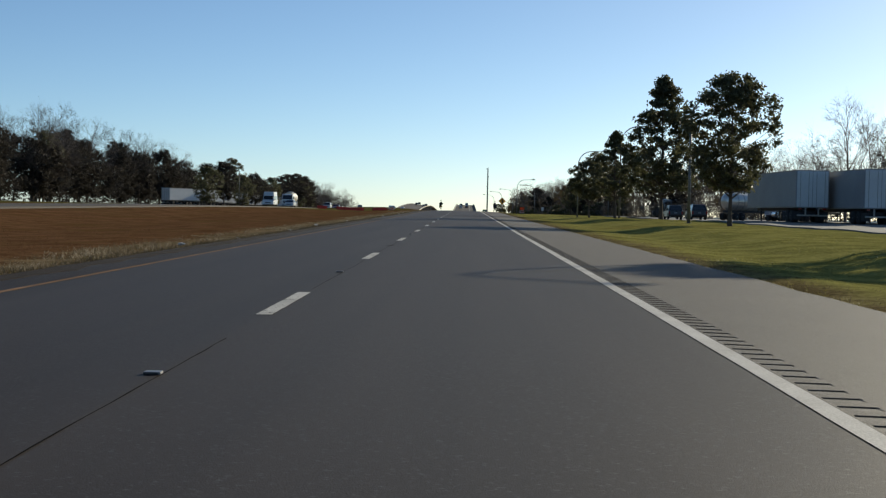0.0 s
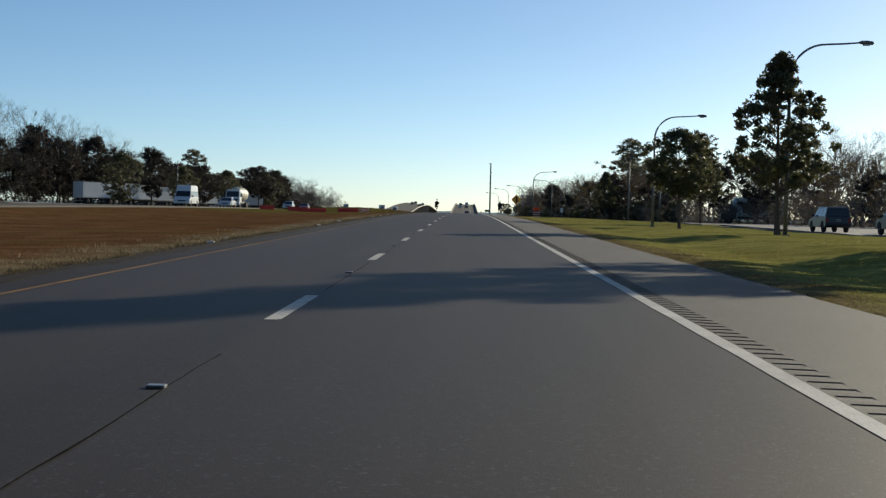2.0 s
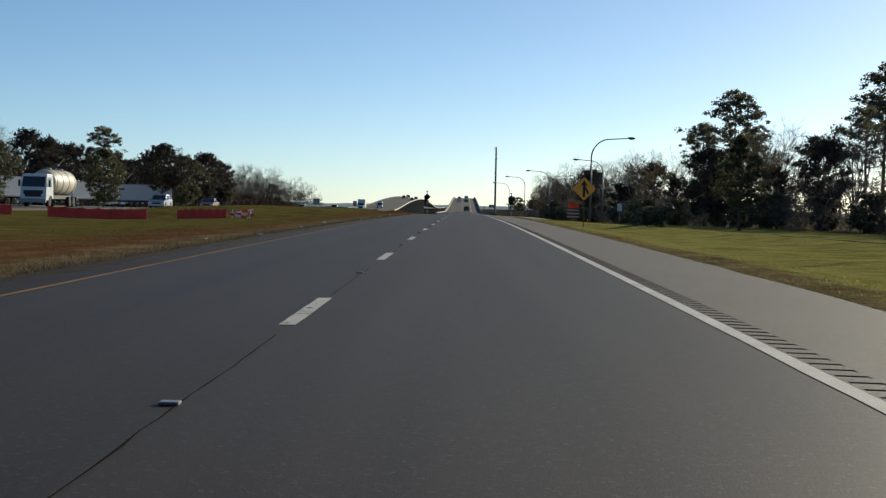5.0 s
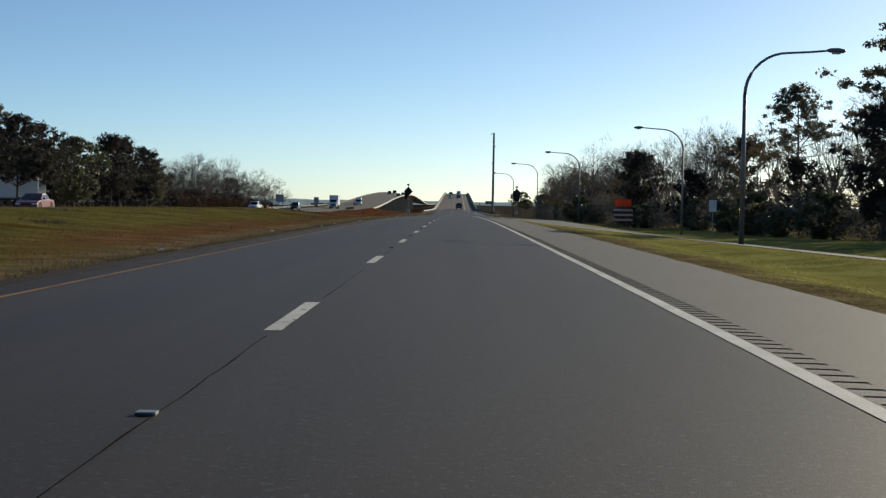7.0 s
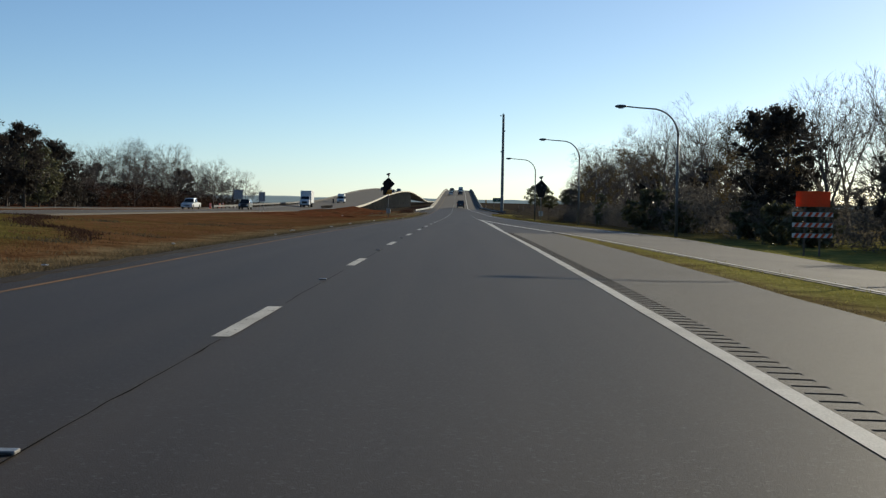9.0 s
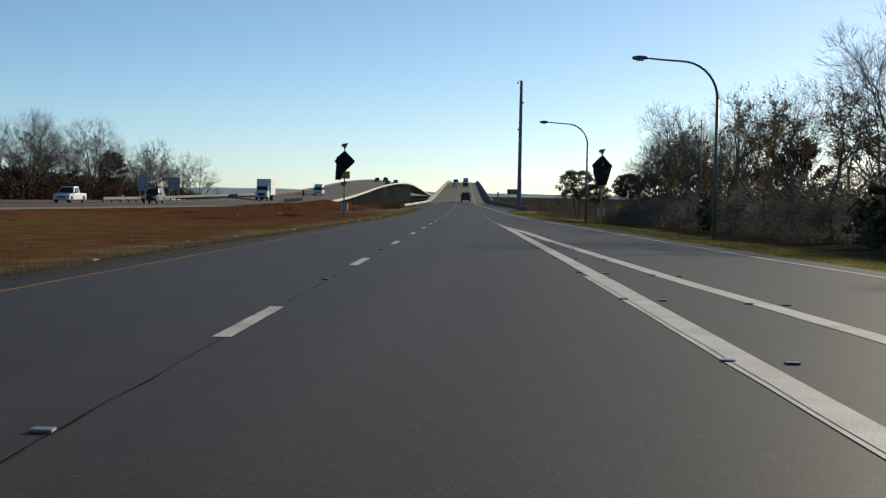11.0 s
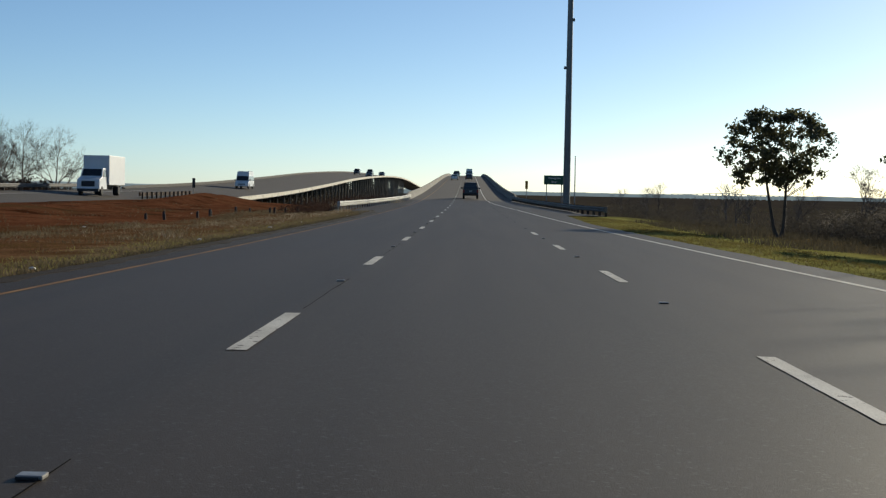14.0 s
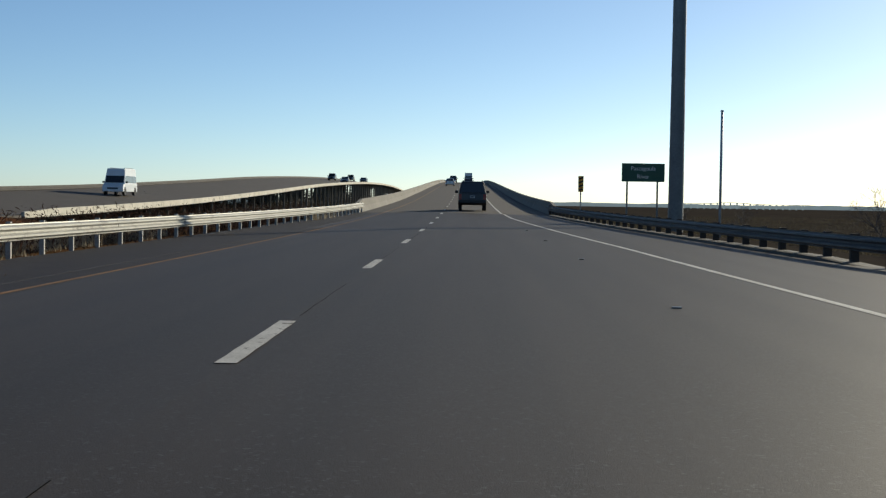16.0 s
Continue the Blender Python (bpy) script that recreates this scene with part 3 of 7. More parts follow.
# ---- bridges ----
def bridge(name, label, xl, xr, y0, y1, zf, wall_h, surface, slab, drop, wall_mat):
    """Deck slab with parapet blocks; slab is its depth at the rim, drop how far the parapet face hangs below the deck."""
    root = thing(name, 0, 0, 0, label, "bridge")
    root["kind"] = "structure"
    strip("deck", xl, xr, y0, y1, zf, surface, 4.0, 4, 0.0, 0.0, root)
    ny = int((y1 - y0) / 4)
    vs = []
    for j in range(ny + 1):
        y = y0 + (y1 - y0) * j / ny
        zl, zr = zf(xl, y), zf(xr, y)
        vs += [(xl, y, zl - 0.01), (xl, y, zl - slab), (xl + 0.9, y, zl - slab - 0.1), (xl + 2.4, y, zl - slab - 0.35), (xr - 2.4, y, zr - slab - 0.35), (xr - 0.9, y, zr - slab - 0.1), (xr, y, zr - slab), (xr, y, zr - 0.01)]
    fs = [(j * 8 + i, j * 8 + i + 1, (j + 1) * 8 + i + 1, (j + 1) * 8 + i) for j in range(ny) for i in range(7)] + [tuple(range(7, -1, -1))]
    mesh_part("slab", vs, fs, CONCRETE, root)
    for side, x in ((1, xl), (-1, xr)):
        y = y0
        while y < y1:
            ln = 12.0 if y < 1150 else 120.0
            n = 4 if ln < 20 else 20
            vs = []
            for j in range(n + 1):
                v = min(y + 0.012, y1) + (ln - 0.024) * j / n
                z = zf(x, v)
                w = wall_h * (0.62 + 0.38 * smooth(y0, y0 + 7, v))
                vs += [(x - side * 0.03, v, z - drop), (x + side * 0.40, v, z), (x + side * 0.38, v, z + 0.08), (x + side * 0.22, v, z + 0.45 * w), (x + side * 0.16, v, z + w), (x - side * 0.03, v, z + w)]
            q = [(j * 6 + i, j * 6 + (i + 1) % 6, (j + 1) * 6 + (i + 1) % 6, (j + 1) * 6 + i) for j in range(n) for i in range(6)]
            q += [tuple(range(6)), tuple(n * 6 + i for i in range(5, -1, -1))]
            # The outer wall of the far bridge takes a darker concrete.
            mesh_part("parapet", vs, q, wall_mat if side < 0 else DARK_CONC if name == "west_bridge" else PARAPET, root)
            y += ln
    return root


east_bridge = bridge("bridge", "concrete bridge with solid parapets humping over marsh", -7.4, 5.5, BRIDGE_Y, 1900, road_z, 0.82, RAMP, 0.45, 0.3, PARAPET)
painted("edge_line", 1.88, 2.02, BRIDGE_Y + 0.2, 1400, WHITE, 4.0, seed=2.0, parent=east_bridge, lift=0.012)
painted("yellow_edge_line", -5.47, -5.37, BRIDGE_Y + 0.2, 1400, YELLOW, 4.0, seed=3.0, parent=east_bridge, lift=0.012)
for k in range(55, 90):
    painted("lane_dash", CROWN_X - 0.07, CROWN_X + 0.07, k * DASH, k * DASH + 3.05, WHITE, 0.5, seed=k * 1.7, parent=east_bridge, lift=0.012)
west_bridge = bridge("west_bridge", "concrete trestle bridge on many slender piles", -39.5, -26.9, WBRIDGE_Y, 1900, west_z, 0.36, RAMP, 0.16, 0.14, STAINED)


def bents(root, x0, x1, y0, y1, zf, step, count, drop):
    bm = bmesh.new()
    tube(bm, [(0, 0, -9.0), (0, 0, 0)], 0.17, 8, False)
    pile = part("pile", bm, PARAPET, root, "", True)
    bm = bmesh.new()
    box(bm, x0 + 0.9, x1 - 0.9, -0.3, 0.3, -0.45, 0.0, 0.03)
    cap = part("pile_cap", bm, PARAPET, root)
    y, firstrow = y0, True
    while y < y1:
        z = zf((x0 + x1) / 2, y) - drop
        c = cap if firstrow else new("pile_cap", cap.data)
        c.parent, c.location = root, (0, y, z)
        for i in range(count):
            p = pile if firstrow and i == 0 else new("pile", pile.data)
            p.parent, p.location = root, (x0 + 1.2 + (x1 - x0 - 2.4) * i / (count - 1), y, z - 0.4)
        firstrow = False
        y += step


bents(west_bridge, -39.5, -26.9, WBRIDGE_Y + 8, 1120, west_z, 7.5, 5, 0.52)
bents(east_bridge, -7.4, 5.5, BRIDGE_Y + 8, 1000, road_z, 15.0, 4, 0.82)


# ---- guard rails ----
def guard_rail(name, label, pts, post_step, beam_mat, post_mat, face, zf, height=0.74, thick=0.09, depth=0.33):
    """Corrugated beam on posts along a line of plan points; face: +1 if traffic passes on its +x side; zf: ground beneath."""
    root = thing(name, pts[0][0], pts[0][1], zf(*pts[0]), label, "guard rail")
    ox, oy = pts[0]
    oz = zf(*pts[0])
    dist = [0.0]
    for a, b in zip(pts, pts[1:]):
        dist.append(dist[-1] + math.hypot(b[0] - a[0], b[1] - a[1]))
    at = lambda s: (float(np.interp(s, dist, [p[0] for p in pts])), float(np.interp(s, dist, [p[1] for p in pts])))
    prof = [(0.02, 0.0), (0.0, 0.012), (0.005, 0.03), (0.08, 0.065), (0.08, 0.105), (0.0, 0.145), (0.0, 0.185), (0.08, 0.225), (0.08, 0.265), (0.005, 0.30), (0.0, 0.318), (0.02, depth)]
    n = int(dist[-1] / 1.0)
    vs = []
    for j in range(n + 1):
        x, y = at(dist[-1] * j / n)
        z = zf(x, y) + height - depth - oz
        vs += [(x - ox + face * (p[0] + thick + 0.02), y - oy, z + p[1]) for p in prof] + [(x - ox + face * (p[0] + thick + 0.012), y - oy, z + p[1]) for p in prof[::-1]]
    w = len(prof) * 2
    fs = [(j * w + i, j * w + (i + 1) % w, (j + 1) * w + (i + 1) % w, (j + 1) * w + i) for j in range(n) for i in range(w)]
    fs += [tuple(range(w)), tuple(n * w + i for i in range(w - 1, -1, -1))]
    mesh_part("beam", vs, fs, beam_mat, root)
    # flared terminal plate at the free end
    x, y = pts[0]
    bm = bmesh.new()
    box(bm, face * (thick + 0.05) - 0.10, face * (thick + 0.05) + 0.10, -0.06, 0.02, height - depth - 0.02, height + 0.02, 0.02)
    part("end_terminal", bm, beam_mat, root)
    bm = bmesh.new()
    box(bm, -thick, thick, -thick * 0.8, thick * 0.8, -0.9, height + 0.03, 0.012)
    first_post = None
    s = 0.5
    while s < dist[-1]:
        x, y = at(s)
        if first_post is None:
            first_post = part("post", bm, post_mat, root)
            p = first_post
        else:
            p = new("post", first_post.data)
            p.parent = root
        p.location = (x - ox, y - oy, zf(x, y) - oz)
        s += post_step
    return root


def verge_z(x, y):
    """Smooth ground line under a rail beside the road."""
    return road_z(x, y) - 0.12


def west_verge_z(x, y):
    return west_z(x, y) - 0.1


guard_rail("guard_rail", "pale galvanised corrugated guard rail on slim steel posts", [(-9.0, 608.5), (-8.7, 620), (-8.0, 645), (-7.3, 662), (-6.95, BRIDGE_Y + 1.5)], 1.9, RAIL, STEEL, 1, verge_z, thick=0.05)
guard_rail("guard_rail", "galvanised corrugated guard rail on dark timber posts", [(9.2, 608.5), (8.0, 618), (7.3, 635), (6.4, 652), (5.55, 666), (5.05, BRIDGE_Y + 1.5)], 1.9, STEEL_DARK, WOOD_DARK, -1, verge_z)


# low asphalt kerb under the rail on timber posts
KERB = [(613, 8.2), (618, 7.62), (635, 6.95), (652, 6.05), (666, 5.2), (675, 4.75)]
kv = []
for j in range(63):
    y = 613 + j
    x = lerp_table(KERB, y) + broken(0, y, 51.0, 0.03)
    rise = smooth(612, 621, y)
    z = verge_z(x, y) + 0.10 * rise
    kv += [(x, y, z - 0.05), (x + 0.03, y, z + 0.09 * rise), (x + 0.10, y, z + 0.11 * rise), (x + 0.5, y, z + 0.10 * rise), (x + 0.62, y, z - 0.4)]
kf = [(j * 5 + i, (j + 1) * 5 + i, (j + 1) * 5 + i + 1, j * 5 + i + 1) for j in range(62) for i in range(4)]
kerb = mesh_part("kerb", kv, kf, SHOULDER)
tagged(kerb, "low worn asphalt kerb under the guard rail posts", "kerb", kind="structure")


# ---- street lamps ----
GLASS = mat("lamp_glass", (0.5, 0.5, 0.46), 0.2, scale=3, fine=20)


def street_lamp(x, y, side, top, label=""):
    """Steel pole bent over at the top into a level arm; side: +1 if the arm points to +x."""
    z = ground_z(x, y)
    h = top + 0.13 - z
    root = thing("street_lamp", x, y, z, label or "grey steel street lamp with curved arm on grass", "street lamp", "street lamps along the verge")
    bm = bmesh.new()
    tube(bm, [(0, 0, -0.2), (0, 0, 3), (0, 0, h - 2.0)], [0.115, 0.095, 0.075], 10)
    part("pole", bm, POLE, root, "", True)
    bm = bmesh.new()
    pts = [(side * 1.75 * (1 - math.cos(a)), 0, h - 2.0 + 1.75 * math.sin(a)) for a in [math.pi / 2 * i / 9 for i in range(10)]]
    pts += [(side * 2.6, 0, h - 0.2), (side * 3.4, 0, h - 0.13)]
    tube(bm, pts, [0.072 - 0.028 * i / (len(pts) - 1) for i in range(len(pts))], 8)
    part("arm", bm, POLE, root, "", True)
    bm = bmesh.new()
    tube(bm, [(side * 3.3, 0, h - 0.13), (side * 3.45, 0, h - 0.11), (side * 3.75, 0, h - 0.12), (side * 4.0, 0, h - 0.14), (side * 4.08, 0, h - 0.15)], [0.05, 0.12, 0.15, 0.12, 0.04], 10)
    bmesh.ops.scale(bm, vec=(1, 1.3, 0.75), space=Matrix.Translation((0, 0, -(h - 0.13))), verts=bm.verts)
    head = part("lamp_head", bm, POLE, root, "", True)
    bm = bmesh.new()
    box(bm, side * 3.7 - 0.16, side * 3.7 + 0.16, -0.1, 0.1, h - 0.27, h - 0.2, 0.02)
    part("lens", bm, GLASS, head)
    bm = bmesh.new()
    box(bm, -0.2, 0.2, -0.2, 0.2, -0.1, 0.05, 0.02)
    part("base_plate", bm, POLE, root)
    return root


for x, y, side, top in ((14.3, 43, 1, 8.9), (14.6, 91.5, 1, 9.3), (15.65, 142.5, 1, 10.4), (14.7, 184.3, 1, 9.7), (18.8, 236, 1, 9.75), (28.4, 279, 1, 9.8), (11.4, 314.7, 1, 9.05),
                   (18.2, 372.2, -1, 9.0), (13.9, 420.3, -1, 8.65), (11.88, 470.4, -1, 8.68), (10.27, 521.9, -1, 8.28)):
    street_lamp(x, y, side, top)


# ---- trees ----
rng = np.random.default_rng(7)


def leaf_cloud(centres, radii, per, size, flat=1.0, r=None):
    """Corners of many small leaves scattered round clump centres."""
    r = r or rng
    c = np.repeat(np.asarray(centres, float), per, axis=0)
    rad = np.repeat(np.asarray(radii, float), per)[:, None]
    d = r.normal(size=c.shape)
    d /= np.linalg.norm(d, axis=1)[:, None] + 1e-9
    d *= rad * np.minimum(np.abs(r.normal(size=(len(c), 1))), 1.25) * 0.78
    d[:, 2] *= flat
    p = c + d
    u = r.normal(size=c.shape)
    u /= np.linalg.norm(u, axis=1)[:, None]
    v = np.cross(u, r.normal(size=c.shape))
    v /= np.linalg.norm(v, axis=1)[:, None]
    s = size * (0.6 + 0.8 * r.random((len(c), 1)))
    u, v = u * s, v * s * 0.55
    return np.stack([p - u, p - 0.1 * u + v, p + u, p - 0.1 * u - v], axis=1)


def limb(bm, a, b, r0, r1, sag=0.0, seg=5):
    a, b = Vector(a), Vector(b)
    mid = (a + b) / 2 + Vector((random.uniform(-1, 1), random.uniform(-1, 1), 0)) * (b - a).length * 0.07 - Vector((0, 0, sag))
    tube(bm, [a, mid, b], [r0, (r0 + r1) * 0.5, r1], seg, False)


def broadleaf(seed, h, spread_r, bare_h, clumps, per, leaf=0.16, shape="cone", stems=1, mat_leaf=None, core=0, tight=1.0, dirs=None, n=4):
    """An evergreen with a trunk, limbs to each clump and a crown with an uneven outline and gaps."""
    random.seed(seed)
    r = np.random.default_rng(seed)
    root = new("tree")
    bm = bmesh.new()
    tops = []
    for s in range(stems):
        lean = Vector((random.uniform(-1, 1), random.uniform(-1, 1), 0)) * (0.03 if stems == 1 else 0.16) * h
        if dirs:
            lean = Vector((*dirs[s], 0)) * h
        base = Vector((0.12 * s, 0.0, -0.15))
        k = h * (0.92 if stems == 1 else random.uniform(0.7, 0.85))
        pts = [base, base + lean * 0.25 + Vector((0, 0, 0.1 * h)), base + lean * 0.6 + Vector((random.uniform(-.1, .1), random.uniform(-.1, .1), 0.45 * h)), base + lean + Vector((0, 0, k))]
        rr = 0.011 * h + 0.025
        tube(bm, pts, [rr * 1.5, rr, rr * 0.65, 0.025], 8, False)
        tops.append((pts, rr))
    cs, rs = [], []
    lobes = [(random.uniform(0, 6.28), random.uniform(0.25, 0.9), random.uniform(0.18, 0.34)) for _ in range(7)]
    while len(cs) < clumps:
        t = random.random()
        if shape == "cone":
            env = (1 - t) ** 0.75 * min(1.0, 0.45 + 3.0 * t)
        elif shape == "spire":
            env = (1 - t) ** 0.62 * min(1.0, 0.6 + 2.0 * t)
        elif shape == "leader":
            env = (0.14 + 0.78 * (1 - t) + 0.30 * (1 - smooth(0.55, 0.75, t))) * min(1.0, 0.6 + 2.0 * t)
        elif shape == "egg":
            env = (1 - t ** 1.5) ** 0.8 * min(1.0, 0.55 + 2.5 * t)
        elif shape == "round":
            env = math.sqrt(max(0.0, 1 - (2 * t - 0.9) ** 2 * 0.85))
        else:
            env = 0.45 + 0.55 * math.sin(math.pi * min(1, t * 1.05))
        a = random.uniform(0, 2 * math.pi)
        env *= 1.0 + sum(g * max(0.0, math.cos(a - la)) ** 3 * math.exp(-((t - lt) / 0.16) ** 2) for la, lt, g in lobes) - 0.18 * random.random()
        q = env * spread_r * math.sqrt(random.uniform(0.06, 1.0))
        z = bare_h + (h - bare_h) * t
        pts, rr = tops[len(cs) % stems]
        ax = pts[2].lerp(pts[3], min(1, max(0, (z / h - 0.45) / 0.5))) if stems > 1 else Vector((0, 0, 0))
        c = Vector((ax.x + q * math.cos(a), ax.y + q * math.sin(a), z))
        cs.append(tuple(c))
        rs.append(random.uniform(0.32, 0.62) * (0.6 + 0.06 * h) * tight)
        if q > 0.25 * spread_r and len(cs) % 2 == 0:
            zz = max(bare_h * 0.75, z - q * random.uniform(0.35, 0.8))
            f = min(1.0, zz / (pts[3].z))
            start = pts[1].lerp(pts[3], max(0, (f - 0.1) / 0.9))
            limb(bm, start, c, rr * 0.34 * (1.1 - f), 0.012)
    part("trunk", bm, BARK, root, "", True)
    cloud = leaf_cloud(cs, rs, per, leaf, 0.75, r)
    if core:
        inner = [(c[0] * 0.72, c[1] * 0.72, c[2] * 0.96) for c in cs]
        cloud = np.concatenate([cloud, leaf_cloud(inner, [q * 0.8 for q in rs], core, leaf * 2.4, 0.8, r)])
    soup("crown", cloud[:, :n], mat_leaf or LEAF, root, "", n)
    return root


def pine(seed, h, bare_h, spread_r, limbs=20, per=34):
    """Tall pine: bare straight trunk, crooked limbs, each with flat tufts of needles towards its end and gaps between."""
    random.seed(seed)
    r = np.random.default_rng(seed)
    root = new("tree")
    bm = bmesh.new()
    bend = random.uniform(-0.3, 0.3)
    axis = lambda z: Vector((bend * math.sin(z / h * 2.5), 0.2 * math.sin(z / h * 4), z))
    tube(bm, [axis(h * k / 8) - Vector((0, 0, 0.15 if k == 0 else 0)) for k in range(9)], [0.03 + 0.013 * h * (1 - k / 8.3) for k in range(9)], 8, False)
    cs, rs = [], []
    a = random.uniform(0, 6.283)
    for i in range(limbs):
        t = (i + random.random()) / limbs
        z = bare_h + (h * 0.97 - bare_h) * t
        a += 2.4 + random.uniform(-0.5, 0.5)
        q = spread_r * (0.35 + 0.65 * math.sin(math.pi * min(1.0, 0.3 + t * 0.66))) * random.uniform(0.6, 1.25) * (1 - 0.45 * t ** 3)
        out = Vector((math.cos(a), math.sin(a), 0))
        end = axis(z) + out * q + Vector((0, 0, q * random.uniform(0.12, 0.45)))
        limb(bm, axis(z), end, 0.075 - 0.04 * t, 0.018, 0.12, 5)
        for j in range(random.randint(6, 10)):
            f = random.uniform(0.55, 1.1)
            c = axis(z).lerp(end, f) + Vector((random.uniform(-1, 1), random.uniform(-1, 1), random.uniform(-0.1, 0.55))) * (0.34 * spread_r)
            cs.append(tuple(c))
            rs.append(random.uniform(0.4, 0.85))
            limb(bm, axis(z).lerp(end, min(f, 1.0) * 0.8), c, 0.025, 0.008, 0.0, 3)
    for i in range(5):
        cs.append(tuple(axis(h * random.uniform(0.93, 1.0)) + Vector((random.uniform(-.5, .5), random.uniform(-.5, .5), 0))))
        rs.append(0.5)
    for i in range(6):
        z = bare_h * random.uniform(0.5, 0.97)
        a = random.uniform(0, 6.283)
        limb(bm, axis(z), axis(z) + Vector((math.cos(a), math.sin(a), 0.1)) * random.uniform(0.8, 2.0), 0.035, 0.01, 0.1, 4)
    part("trunk", bm, BARK, root, "", True)
    soup("crown", leaf_cloud(cs, rs, per, 0.15, 0.6, r), NEEDLE, root)
    return root


def bare_tree(seed, h, depth=5, kids=3, sparse_leaves=0):
    """Leafless tree: trunk, forked limbs and a haze of fine twigs."""
    random.seed(seed)
    r = np.random.default_rng(seed)
    root = new("tree")
    bm = bmesh.new()
    twigs, tips = [], []

    def grow(p, d, ln, rad, lvl):
        q = p + d * ln * 0.5 + Vector((random.uniform(-1, 1), random.uniform(-1, 1), 0)) * ln * 0.06
        e = q + (d + Vector((random.uniform(-.15, .15), random.uniform(-.15, .15), 0.10))).normalized() * ln * 0.5
        if lvl >= depth - 1:
            side = d.cross(Vector((random.uniform(-1, 1), random.uniform(-1, 1), random.uniform(-1, 1)))).normalized() * max(rad, 0.011)
            twigs.append([p - side, p + side, e])
            tips.append(tuple(e))
            if lvl == depth:
                for _ in range(2):
                    v = (d + Vector((random.uniform(-1, 1), random.uniform(-1, 1), random.uniform(-0.5, 0.8))) * 0.8).normalized()
                    o = p.lerp(e, random.uniform(0.3, 0.9))
                    w = v.cross(Vector((0.3, 0.8, 0.5))).normalized() * 0.008
                    twigs.append([o - w, o + w, o + v * ln * random.uniform(0.6, 1.1)])
        else:
            tube(bm, [p, q, e], [rad, rad * 0.82, rad * 0.62], 6 if lvl < 2 else 4 if lvl < 3 else 3, False)
        if lvl < depth:
            n = kids + (1 if random.random() < 0.4 else 0) + (1 if lvl >= depth - 2 else 0)
            for i in range(n):
                a = random.uniform(0, 6.283)
                tilt = random.uniform(0.4, 0.95) if i else random.uniform(0.08, 0.4)
                ref = d.cross(Vector((0.3, 0.5, 0.81))).normalized()
                v = (d * math.cos(tilt) + (ref * math.cos(a) + d.cross(ref) * math.sin(a)) * math.sin(tilt)).normalized()
                v = (v + Vector((0, 0, 0.07))).normalized()
                s = p.lerp(e, random.uniform(0.45, 1.0)) if i else e
                grow(s, v, ln * random.uniform(0.58, 0.84), rad * random.uniform(0.45, 0.68), lvl + 1)

    grow(Vector((0, 0, -0.15)), Vector((random.uniform(-.06, .06), random.uniform(-.06, .06), 1)).normalized(), h * 0.34, 0.016 * h + 0.02, 0)
    part("trunk", bm, TWIG, root, "", True)
    tw = soup("twig_haze", np.array([[tuple(v) for v in q] for q in twigs]), TWIG, root, "", 3)
    tw["kind"] = "stuff"
    if sparse_leaves:
        k = r.choice(len(tips), min(len(tips), sparse_leaves), replace=False)
        soup("leaves", leaf_cloud(np.array(tips)[k], np.full(len(k), 0.3), 7, 0.1, 1.0, r), DRY_LEAF, root)
    zmax = max(t[2] for t in tips)
    root["height"] = zmax
    return root


DRY_LEAF = mat("dry_leaf", (0.10, 0.075, 0.03), 0.8, scale=0.8, fine=8, bump=0.0, col2=(0.22, 0.15, 0.06), trans=0.3, island=0.4)

